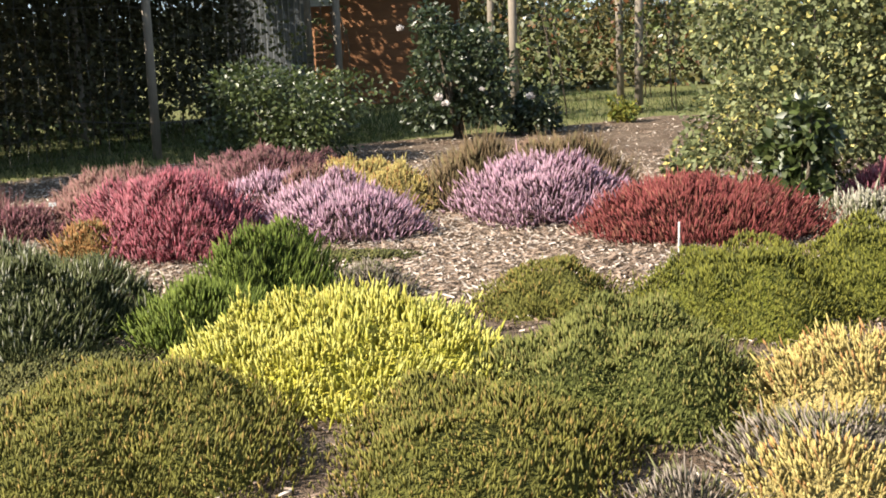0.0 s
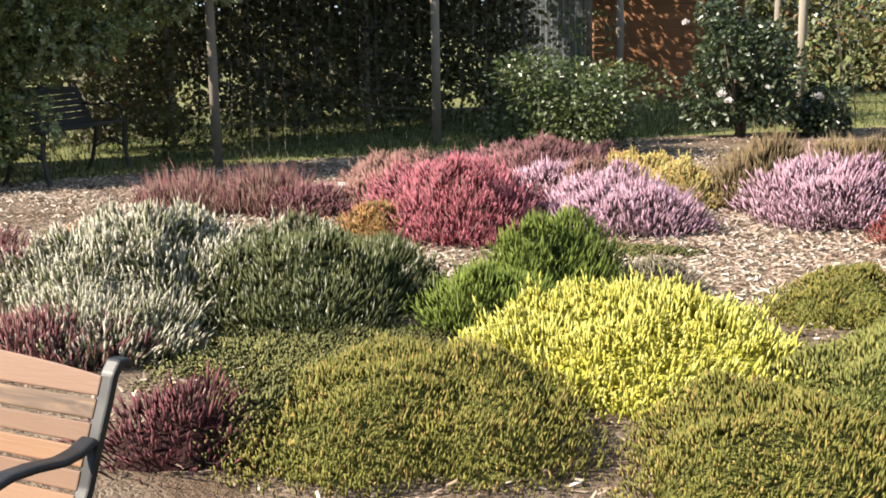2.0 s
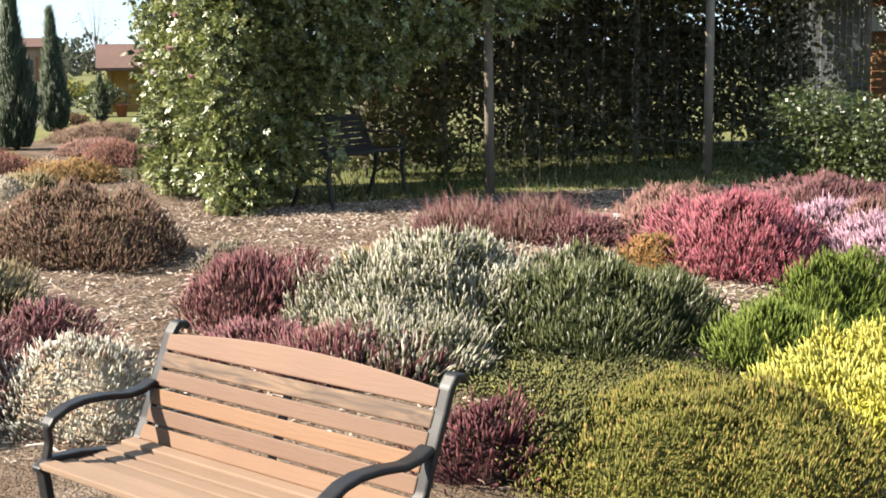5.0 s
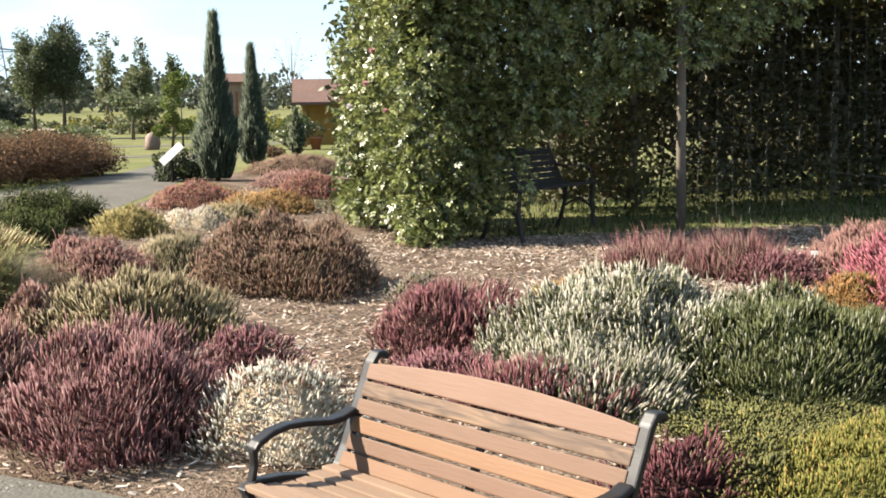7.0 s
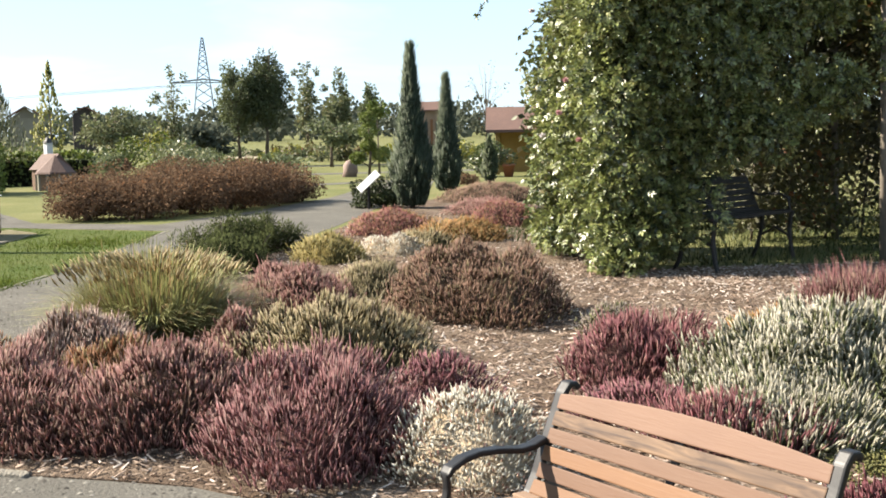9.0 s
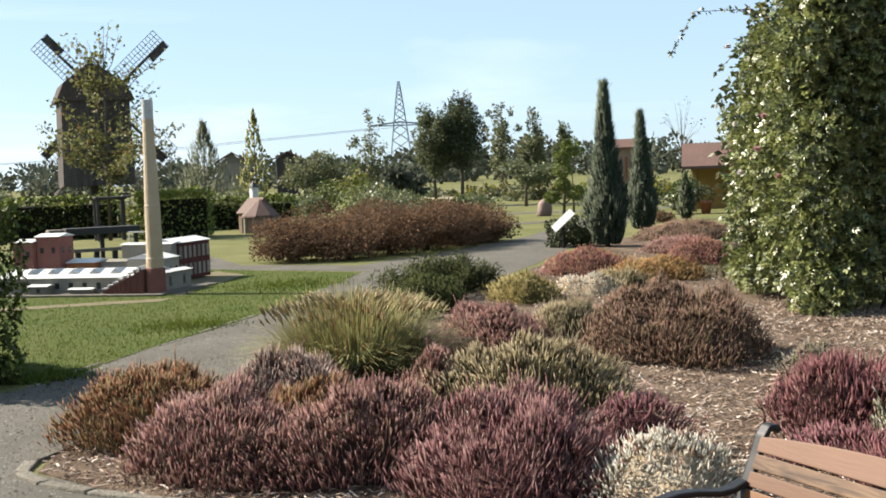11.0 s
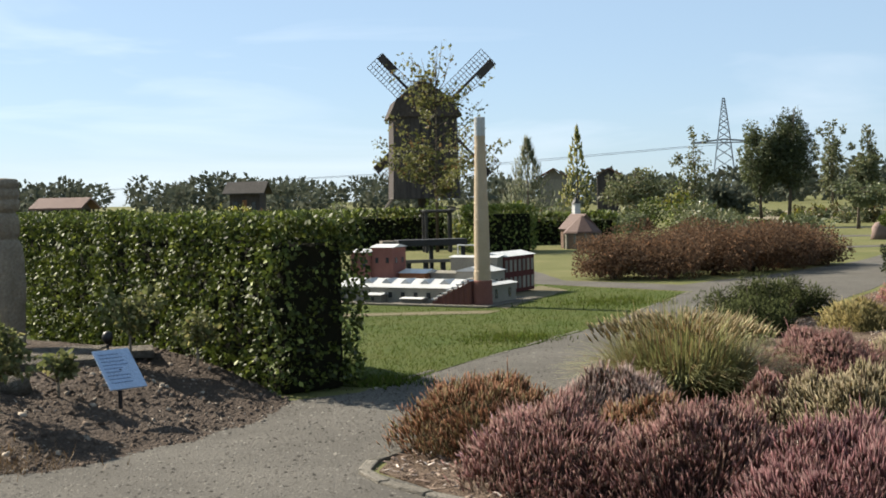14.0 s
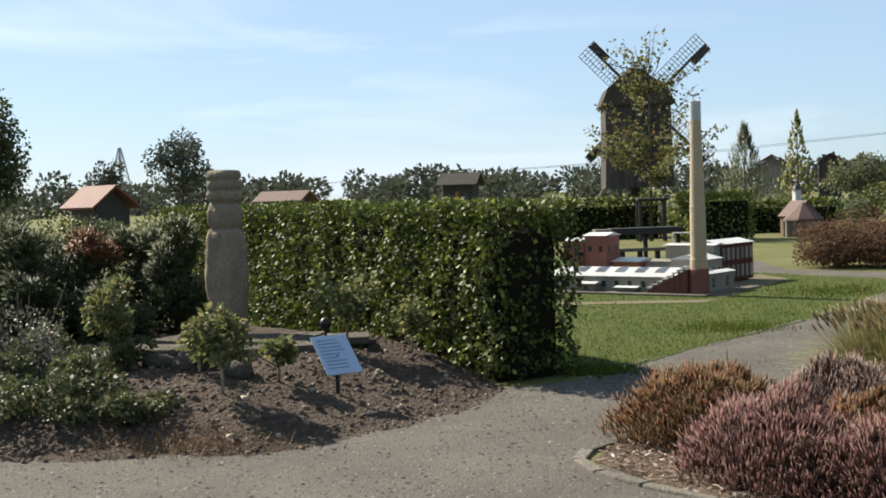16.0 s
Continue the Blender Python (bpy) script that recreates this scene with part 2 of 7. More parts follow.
M_steel = surface("pylon_steel", (0.46, 0.48, 0.50), (0.40, 0.42, 0.44), 0.2, None, 2, 0.6, 0.3)
M_pot = surface("terracotta", (0.48, 0.17, 0.08), (0.40, 0.14, 0.07), 8, None, 60, 0.8)
M_conc = surface("kerb_concrete", (0.33, 0.30, 0.25), (0.24, 0.22, 0.185), 7, (0.13, 0.12, 0.10), 60, 0.9, relief=0.8)
M_brownroof = surface("brown_tiles", (0.165, 0.088, 0.065), (0.13, 0.07, 0.052), 1.5, (0.09, 0.045, 0.036), 20, 0.8)
M_boulder = surface("pink_granite", (0.42, 0.30, 0.26), (0.34, 0.25, 0.22), 3, (0.2, 0.16, 0.15), 30, 0.85)

# leaves
L_rose = plant("rose_leaf", (0.075, 0.105, 0.032), (0.18, 0.20, 0.06), (0.06, 0.09, 0.02), (0.46, 0.38, 0.20), cshare=0.10, glow=0.12, rough=0.4, reach=(-1, -0.5), spread=0.5)
L_climb = plant("climbing_rose_leaf", (0.11, 0.145, 0.042), (0.34, 0.37, 0.125), (0.06, 0.09, 0.02), (0.46, 0.45, 0.18), cshare=0.09, glow=0.3, rough=0.36, reach=(-1, -0.5), spread=0.6)
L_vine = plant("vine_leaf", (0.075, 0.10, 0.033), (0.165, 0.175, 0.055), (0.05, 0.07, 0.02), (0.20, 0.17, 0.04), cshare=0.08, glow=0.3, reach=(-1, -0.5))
# darker, browner copy of vine_leaf: the pergola's deep shade put into the colour
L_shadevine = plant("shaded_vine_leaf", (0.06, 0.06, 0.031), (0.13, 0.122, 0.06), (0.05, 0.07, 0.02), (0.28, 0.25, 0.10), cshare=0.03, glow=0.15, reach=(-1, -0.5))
L_autumn = plant("autumn_vine_leaf", (0.10, 0.115, 0.035), (0.18, 0.14, 0.05), (0.1, 0.08, 0.03), (0.26, 0.11, 0.045), cshare=0.1, glow=0.3, reach=(-1, -0.5))
L_bush = plant("glossy_bush_leaf", (0.035, 0.058, 0.016), (0.115, 0.145, 0.042), (0.05, 0.08, 0.02), (0.22, 0.25, 0.09), cshare=0.04, rough=0.42, spread=0.45, reach=(-1, -0.5))
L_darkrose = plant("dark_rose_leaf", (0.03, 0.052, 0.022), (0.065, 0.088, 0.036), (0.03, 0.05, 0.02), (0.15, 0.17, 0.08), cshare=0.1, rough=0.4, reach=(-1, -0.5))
L_varieg = plant("variegated_leaf", (0.075, 0.105, 0.034), (0.29, 0.30, 0.14), (0.08, 0.11, 0.03), (0.66, 0.58, 0.20), cshare=0.12, glow=0.25, spread=0.45, reach=(-1, -0.5))
L_hedge = plant("hornbeam_leaf", (0.022, 0.038, 0.007), (0.17, 0.215, 0.038), (0.04, 0.06, 0.015), (0.36, 0.41, 0.09), cshare=0.12, glow=0.22, rough=0.6, spread=0.5, reach=(-1, -0.5))
# lighter copy of hornbeam_leaf: sunlit tops and faces put into the colour
L_sunhedge = plant("sunlit_hedge_leaf", (0.10, 0.15, 0.025), (0.26, 0.31, 0.06), (0.04, 0.06, 0.015), (0.42, 0.46, 0.12), cshare=0.15, glow=0.2, reach=(-1, -0.5))
# lightened for far trees, their haze put into the leaf colour
L_tree = plant("tree_leaf", (0.11, 0.14, 0.065), (0.20, 0.225, 0.105), (0.05, 0.08, 0.02), (0.20, 0.215, 0.10), cshare=0.12, glow=0.35, patch=0.6, reach=(-1, -0.5))
L_darktree = plant("dark_tree_leaf", (0.06, 0.08, 0.035), (0.12, 0.14, 0.06), (0.05, 0.08, 0.02), glow=0.25, patch=0.6, reach=(-1, -0.5))
L_yellowtree = plant("yellowing_leaf", (0.20, 0.22, 0.04), (0.34, 0.30, 0.05), (0.1, 0.1, 0.03), (0.12, 0.16, 0.03), cshare=0.2, glow=0.35, reach=(-1, -0.5))
L_olivetree = plant("olive_leaf", (0.125, 0.15, 0.07), (0.21, 0.225, 0.11), (0.06, 0.07, 0.03), (0.28, 0.26, 0.13), cshare=0.15, glow=0.3, reach=(-1, -0.5))
# paler and greyer than near leaves: distance haze put into the colour
L_wood = plant("hazy_wood_leaf", (0.10, 0.115, 0.085), (0.15, 0.165, 0.12), (0.04, 0.06, 0.03), (0.14, 0.145, 0.105), cshare=0.1, glow=0.2, patch=0.05, rough=1.0, spread=0.12, reach=(-1, -0.5))
L_juniper = plant("blue_juniper", (0.04, 0.06, 0.03), (0.08, 0.108, 0.052), (0.024, 0.034, 0.017), (0.12, 0.145, 0.08), cshare=0.16, glow=0.15, reach=(0, 0.5))
L_pine = plant("dwarf_pine", (0.05, 0.065, 0.024), (0.10, 0.115, 0.04), (0.035, 0.035, 0.02), glow=0.1, rough=0.9, reach=(0, 0.5))
L_brown = plant("brown_shrub", (0.145, 0.097, 0.062), (0.245, 0.15, 0.096), (0.06, 0.045, 0.03), (0.31, 0.165, 0.09), cshare=0.12, glow=0.3, spread=0.3, rough=0.95, reach=(-1, -0.5))
L_conifer = plant("dark_conifer", (0.03, 0.045, 0.014), (0.065, 0.088, 0.024), (0.024, 0.03, 0.016), (0.13, 0.15, 0.045), cshare=0.12, glow=0.15, reach=(0, 0.5))
L_rust = plant("rusty_conifer_tip", (0.28, 0.09, 0.03), (0.20, 0.09, 0.03), (0.04, 0.05, 0.02), glow=0.15, reach=(0, 0.5))
L_blade = plant("grass_blade", (0.10, 0.155, 0.024), (0.18, 0.215, 0.044), (0.05, 0.08, 0.015), (0.21, 0.19, 0.07), cshare=0.12, glow=0.3, patch=0.7, reach=(0, 0.5), rough=1.0)
L_ornamental = plant("ornamental_blade", (0.30, 0.32, 0.11), (0.50, 0.47, 0.22), (0.14, 0.15, 0.06), (0.44, 0.30, 0.15), cshare=0.2, glow=0.3, reach=(0, 0.5))
L_plume = plant("grass_plume", (0.55, 0.44, 0.24), (0.45, 0.34, 0.17), (0.3, 0.24, 0.1), glow=0.4, reach=(0, 0.3))
# grass green darkened: the shade under the pergola put into the colour
L_shadegrass = plant("shaded_grass_blade", (0.045, 0.075, 0.016), (0.09, 0.118, 0.026), (0.05, 0.07, 0.02), (0.16, 0.16, 0.05), cshare=0.1, glow=0.2, patch=0.7, reach=(0, 0.5))
L_petal = plant("white_petal", (0.80, 0.70, 0.68), (0.86, 0.80, 0.78), (0.7, 0.6, 0.58), glow=0.3, reach=(-1, -0.5), spread=0.08)
L_petalpink = plant("pink_petal", (0.62, 0.30, 0.34), (0.70, 0.40, 0.42), (0.6, 0.3, 0.3), glow=0.3, reach=(-1, -0.5), spread=0.08)

# ---------------------------------------------------------------- mesh building
rng = np.random.default_rng(7)


def mesh_from(name, verts, tris, along=None, smooth=False):
    """A mesh of triangles from arrays."""
    me = bpy.data.meshes.new(name)
    verts, tris = np.asarray(verts, np.float32), np.asarray(tris, np.int32)
    me.vertices.add(len(verts))
    me.vertices.foreach_set("co", verts.ravel())
    me.loops.add(tris.size)
    me.loops.foreach_set("vertex_index", tris.ravel())
    me.polygons.add(len(tris))
    me.polygons.foreach_set("loop_start", np.arange(0, tris.size, 3, dtype=np.int32))
    if along is not None:
        at = me.attributes.new("along", "FLOAT", "POINT")
        at.data.foreach_set("value", np.asarray(along, np.float32))
    me.update(calc_edges=True)
    me.validate()
    if smooth:
        me.polygons.foreach_set("use_smooth", np.ones(len(tris), bool))
    return me


def place(name, me, material, parent=None, label="", kind=""):
    ob = new(name, me)
    if material:
        me.materials.append(material)
    if parent:
        ob.parent = parent
    return tagged(ob, label=label, kind=kind)


def thing(name, x, y, z=0.0, label="", category="", group="", kind="", turn=0.0):
    ob = new(name)
    ob.empty_display_size = 0.2
    ob.location = (x, y, z)
    ob.rotation_euler = (0, 0, radians(turn))
    return tagged(ob, label, category, group, kind)


class Shape:
    """Collects polygons; out() makes one mesh object of them."""

    def __init__(self):
        self.v, self.f = [], []

    def add(self, verts, faces):
        o = len(self.v)
        self.v += [tuple(p) for p in verts]
        self.f += [[o + i for i in f] for f in faces]
        return self

    def box(self, c, s, m=None):
        x, y, z = (k / 2 for k in s)
        vs = [Vector((a * x, b * y, d * z)) for a in (-1, 1) for b in (-1, 1) for d in (-1, 1)]
        vs = [(m @ p if m else p) + Vector(c) for p in vs]
        return self.add(vs, [(0, 1, 3, 2), (4, 6, 7, 5), (0, 4, 5, 1), (2, 3, 7, 6), (0, 2, 6, 4), (1, 5, 7, 3)])

    def tube(self, pts, radii, n=6, flat=1.0):
        pts = [Vector(p) for p in pts]
        if not hasattr(radii, "__len__"):
            radii = [radii] * len(pts)
        vs, fs = [], []
        side = None
        for i, p in enumerate(pts):
            d = (pts[min(i + 1, len(pts) - 1)] - pts[max(i - 1, 0)]).normalized()
            side = (side - d * side.dot(d)).normalized() if side else d.orthogonal().normalized()
            up = d.cross(side)
            for k in range(n):
                a = 2 * math.pi * k / n
                vs.append(p + side * math.cos(a) * radii[i] + up * math.sin(a) * radii[i] * flat)
        for i in range(len(pts) - 1):
            for k in range(n):
                a, b = i * n + k, i * n + (k + 1) % n
                fs.append((a, b, b + n, a + n))
        fs.append(tuple(range(n - 1, -1, -1)))
        fs.append(tuple(range((len(pts) - 1) * n, len(pts) * n)))
        return self.add(vs, fs)

    def ribbon(self, pts, wide, thick, across=(1, 0, 0)):
        """A flat bar along pts: wide along across, thick square to it."""
        pts, ax = [Vector(p) for p in pts], Vector(across)
        vs, fs = [], []
        for i, p in enumerate(pts):
            d = (pts[min(i + 1, len(pts) - 1)] - pts[max(i - 1, 0)]).normalized()
            nn = d.cross(ax).normalized()
            for a, b in ((-1, -1), (1, -1), (1, 1), (-1, 1)):
                vs.append(p + ax * a * wide / 2 + nn * b * thick / 2)
        for i in range(len(pts) - 1):
            for k in range(4):
                a, b = i * 4 + k, i * 4 + (k + 1) % 4
                fs.append((a, b, b + 4, a + 4))
        e = (len(pts) - 1) * 4
        fs += [(3, 2, 1, 0), (e, e + 1, e + 2, e + 3)]
        return self.add(vs, fs)

    def prism(self, poly, z0, z1):
        n = len(poly)
        vs = [(x, y, z0) for x, y in poly] + [(x, y, z1) for x, y in poly]
        return self.add(vs, [tuple(range(n - 1, -1, -1)), tuple(range(n, 2 * n))] + [(i, (i + 1) % n, n + (i + 1) % n, n + i) for i in range(n)])

    def lathe(self, prof, n=16, c=(0, 0, 0), wob=0.0):
        vs, fs = [], []
        for r, z in prof:
            for k in range(n):
                a = 2 * math.pi * k / n
                q = r * (1 + wob * noise.noise(Vector((math.cos(a) * 2 + c[0], math.sin(a) * 2 + c[1], z * 6))))
                vs.append((c[0] + q * math.cos(a), c[1] + q * math.sin(a), c[2] + z))
        for i in range(len(prof) - 1):
            for k in range(n):
                a, b = i * n + k, i * n + (k + 1) % n
                fs.append((a, b, b + n, a + n))
        fs += [tuple(range(n - 1, -1, -1)), tuple(range((len(prof) - 1) * n, len(prof) * n))]
        return self.add(vs, fs)

    def out(self, name, material, parent=None, label="", bevel=0.0, smooth=False, kind=""):
        me = bpy.data.meshes.new(name)
        me.from_pydata(self.v, [], self.f)
        bm = bmesh.new()
        bm.from_mesh(me)
        bmesh.ops.recalc_face_normals(bm, faces=bm.faces)
        if bevel:
            bmesh.ops.bevel(bm, geom=list(bm.edges), offset=bevel, segments=2, affect="EDGES", profile=0.6, clamp_overlap=True)
        if smooth:
            for f in bm.faces:
                f.smooth = True
        bm.to_mesh(me)
        bm.free()
        return place(name, me, material, parent, label, kind)


def frames(dirs, spin):
    """Turns (n,3,3) whose third column is dirs, spun round it."""
    d = dirs / np.linalg.norm(dirs, axis=1, keepdims=True)
    ref = np.where(np.abs(d[:, 2:3]) > 0.9, np.array([[1.0, 0, 0]]), np.array([[0, 0, 1.0]]))
    a = np.cross(ref, d)
    a /= np.linalg.norm(a, axis=1, keepdims=True)
    b = np.cross(d, a)
    c, s = np.cos(spin)[:, None], np.sin(spin)[:, None]
    return np.stack([a * c + b * s, b * c - a * s, d], axis=2)


def scatter(name, template, places, dirs, length, width, along=True):
    """One mesh of many copies of a template (verts, tris, along), each standing along its dir."""
    tv, tt, ta = template
    n = len(places)
    R = frames(np.asarray(dirs, float), rng.uniform(0, 2 * math.pi, n))
    S = np.stack([np.broadcast_to(width, n), np.broadcast_to(width, n), np.broadcast_to(length, n)], axis=1)
    v = np.einsum("nij,nkj->nki", R, tv[None] * S[:, None, :]) + np.asarray(places)[:, None, :]
    f = tt[None] + (np.arange(n) * len(tv))[:, None, None]
    return mesh_from(name, v.reshape(-1, 3), f.reshape(-1, 3), np.tile(ta, n))


def spike(rings, sides=3, knob=0.45, tip=0.35):
    """A knobbly flower spike, 1 high and about 1 in radius at its widest."""
    v, f, al = [], [], []
    for i in range(rings):
        z = i / rings
        body = (0.55 + 0.45 * math.sin(math.pi * min(1, z * 0.8 + 0.15))) * (1 if z < 0.7 else 1 - (z - 0.7) / 0.3 * (1 - tip))
        r = body * (1 if i % 2 else knob)
        for k in range(sides):
            a = 2 * math.pi * (k + 0.5 * (i % 2)) / sides
            v.append((r * math.cos(a), r * math.sin(a), z))
            al.append(z)
    for i in range(rings - 1):
        for k in range(sides):
            a, b = i * sides + k, i * sides + (k + 1) % sides
            f += [(a, b, b + sides), (a, b + sides, a + sides)]
    v.append((0, 0, 1))
    al.append(1)
    for k in range(sides):
        f.append(((rings - 1) * sides + k, (rings - 1) * sides + (k + 1) % sides, len(v) - 1))
    return np.array(v, float), np.array(f), np.array(al)


SPIKE, SPIKE_FAR = spike(4), spike(3)
# a blunt flower spike: slim foot, thick upper half
CLUB = (np.array([(0, 0, 0), (0.72, 0, 0.38), (-0.5, 0.8, 0.74), (-0.5, -0.87, 0.6), (0.12, 0.05, 1)], float), np.array([(0, 2, 1), (0, 3, 2), (0, 1, 3), (1, 2, 4), (2, 3, 4), (3, 1, 4)]), np.array([0, 0.4, 0.75, 0.62, 1.0]))
# a fine shoot, widest near its foot
FINE = (np.array([(1, 0, 0.18), (-0.5, 0.87, 0.26), (-0.5, -0.87, 0.34), (0.25, 0.1, 1)], float), np.array([(0, 1, 3), (1, 2, 3), (2, 0, 3)]), np.array([0.1, 0.26, 0.34, 1.0]))
# a plain slim shoot, widest below its middle
SHOOT = (np.array([(0, 0, 0), (1, 0, 0.42), (-0.5, 0.87, 0.46), (-0.5, -0.87, 0.5), (0, 0, 1)], float), np.array([(0, 2, 1), (0, 3, 2), (0, 1, 3), (1, 2, 4), (2, 3, 4), (3, 1, 4)]), np.array([0, 0.42, 0.46, 0.5, 1.0]))
# a leaf, folded along its midrib, pointing along z; a rounder and a long one
LEAF = (np.array([(0, 0, 0), (0.36, 0.08, 0.42), (0, -0.03, 0.5), (-0.36, 0.08, 0.42), (0.0, 0.05, 1.0)], float), np.array([(0, 1, 2), (0, 2, 3), (1, 4, 2), (3, 2, 4)]), np.array([0, 0.4, 0.5, 0.4, 1.0]))
LEAF2 = (np.array([(0, 0, 0), (0.34, 0.07, 0.5), (0.0, 0.0, 1.0), (-0.34, 0.07, 0.5)], float), np.array([(0, 1, 2), (0, 2, 3)]), np.array([0, 0.5, 1.0, 0.5]))


def pinnate():
    """A compound leaf: two pairs of leaflets and one at the tip, 1 long."""
    v, f, al = [], [], []
    for z, a, ln in ((0.22, 1.05, 0.42), (0.22, -1.05, 0.42), (0.5, 0.95, 0.45), (0.5, -0.95, 0.45), (0.6, 0.0, 0.5)):
        dx, dz = math.sin(a) * ln, math.cos(a) * ln
        px_, pz_ = -dz * 0.30, dx * 0.30
        o = len(v)
        v += [(0, 0, z), (dx * 0.5 + px_, 0.05, z + dz * 0.5 + pz_), (dx, -0.05, z + dz), (dx * 0.5 - px_, 0.05, z + dz * 0.5 - pz_)]
        al += [0.2, 0.6, 1.0, 0.6]
        f += [(o, o + 1, o + 2), (o, o + 2, o + 3)]
    return np.array(v, float), np.array(f), np.array(al)


PINNATE = pinnate()
BLADE = (np.array([(-0.5, 0, 0), (0.5, 0, 0), (0, 0.9, 1.0)], float), np.array([(0, 1, 2)]), np.array([0, 0, 1.0]))


class Mound:
    """The form of a mound: an uneven outline and a broad, lumpy top."""

    def __init__(self, rx, ry, h, seed, bulge=2.4):
        r = np.random.default_rng(seed)
        self.rx, self.ry, self.h, self.e = rx, ry, h, bulge
        self.ph, self.off = r.uniform(0, 6.28, 4), r.uniform(0, 50, 2)

    def reach(self, a):
        p = self.ph
        return 1 + 0.11 * np.sin(2 * a + p[0]) + 0.10 * np.sin(3 * a + p[1]) + 0.08 * np.sin(5 * a + p[2]) + 0.06 * np.sin(9 * a + p[3])

    def at(self, a, rho):
        q = self.reach(a) * rho
        x, y = self.rx * q * np.cos(a), self.ry * q * np.sin(a)
        w = np.array([noise.noise(Vector((i * 3.2 + self.off[0], j * 3.2 + self.off[1], 0))) for i, j in zip(x, y)])
        w2 = np.array([noise.noise(Vector((i * 8.0 + self.off[1], j * 8.0 + self.off[0], 3))) for i, j in zip(x, y)])
        z = self.h * np.clip(1 - rho ** self.e, 0, 1) ** 0.68 * (1 + 0.38 * w + 0.20 * w2)
        return np.column_stack([x, y, z])


def mound_core(m, shrink=0.9):
    rings, n = 8, 22
    a = np.tile(np.arange(n) / n * 2 * math.pi, rings)
    rho = np.repeat(1 - np.arange(rings) / rings, n)
    v = m.at(a, rho) * np.array([shrink + 0.04, shrink + 0.04, shrink])
    v[:n, 2] = -0.02
    top = m.at(np.zeros(1), np.zeros(1)) * shrink
    v = np.concatenate([v, top])
    t = []
    for i in range(rings - 1):
        for k in range(n):
            p, q = i * n + k, i * n + (k + 1) % n
            t += [(p, q, q + n), (p, q + n, p + n)]
    for k in range(n):
        t.append(((rings - 1) * n + k, (rings - 1) * n + (k + 1) % n, len(v) - 1))
    return mesh_from("woody_core", v, t, smooth=True)


CORE = {}


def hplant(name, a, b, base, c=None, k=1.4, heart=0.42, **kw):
    """Heather: spikes in the shades a, b, c, stems in base, dark enough to deepen the gaps; the heart of the mound is a
    darker copy, the shade inside put into its colour.
    """
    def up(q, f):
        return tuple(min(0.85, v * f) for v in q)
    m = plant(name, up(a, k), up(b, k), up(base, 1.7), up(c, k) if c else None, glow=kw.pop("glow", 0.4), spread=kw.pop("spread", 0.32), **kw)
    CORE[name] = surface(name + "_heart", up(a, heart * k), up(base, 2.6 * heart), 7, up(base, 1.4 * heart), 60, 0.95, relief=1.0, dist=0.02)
    return m


KINDS = {}


def heather_kind(key, material, length, width, density, upright, template, label):
    KINDS[key] = (material, length, width, density, upright, template, label)


def heather(key, x, y, rx, ry, h, turn=0.0, density=1.0, name="heather", bulge=2.6):
    """One mound of heather: a heart coloured as shaded inner leaves, and shoots that fan out from its foot, in tufts of
    uneven height.
    """
    material, length, width, dens, upright, template, label = KINDS[key]
    seed = int(abs(x * 131 + y * 517)) + 3
    ob = thing(name, x, y, 0.0, label, "heather", "heather mounds in the bed", turn=turn)
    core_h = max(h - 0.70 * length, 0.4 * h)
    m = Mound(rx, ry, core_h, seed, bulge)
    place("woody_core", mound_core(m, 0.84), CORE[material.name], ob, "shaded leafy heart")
    away = math.hypot(x, y)
    if away > 12.5:
        template = CLUB if template is SPIKE else FINE
    grow, more = (1.0, 1.0) if away < 7.5 else (1.1, 0.92) if away < 9.6 else (1.15, 1.0) if away < 14 else (1.7, 0.42)
    density *= more
    n = int(math.pi * rx * ry * dens * density * 1.3)
    k = int(2.6 * (rx + ry) * core_h * dens * density * 0.30)
    a = rng.uniform(0, 2 * math.pi, n + k)
    rho = np.concatenate([np.sqrt(rng.uniform(0, 1, n)), rng.uniform(0.84, 1.0, k)])
    p = m.at(a, rho)
    p[n:, 2] *= rng.uniform(0.12, 1.0, k)
    p[:n, 2] -= rng.uniform(0, 0.4 * length, n)
    p[:, :2] += rng.normal(0, 0.05, (n + k, 2)) * (rho > 0.72)[:, None]
    p[:, 2] = np.maximum(p[:, 2], 0.0)
    # shoots lean away from a point under the middle of the mound
    deep = (0.3 + 1.1 * upright) * max(rx, ry)
    way = p * np.array([1, 1, 0.6]) + np.array([0, 0, deep])
    way /= np.linalg.norm(way, axis=1, keepdims=True)
    way += rng.normal(0, 0.19, (n + k, 3))
    tuft = np.array([noise.noise_vector(Vector((i * 6.0 + x, j * 6.0 + y, 1.7))) for i, j in p[:, :2]])
    way += tuft * np.array([0.42, 0.42, 0.0])
    way[:, 2] = np.abs(way[:, 2]) + 0.05
    ln = length * rng.uniform(0.5, 1.25, n + k) * (1 + 0.6 * tuft[:, 2])
    ln *= np.where(rng.uniform(0, 1, n + k) < 0.05, 1.5, 1.0)
    wd = width * 0.88 * grow * rng.uniform(0.7, 1.25, n + k)
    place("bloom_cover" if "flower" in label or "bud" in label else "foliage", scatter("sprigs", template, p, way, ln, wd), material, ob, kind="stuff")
    return ob


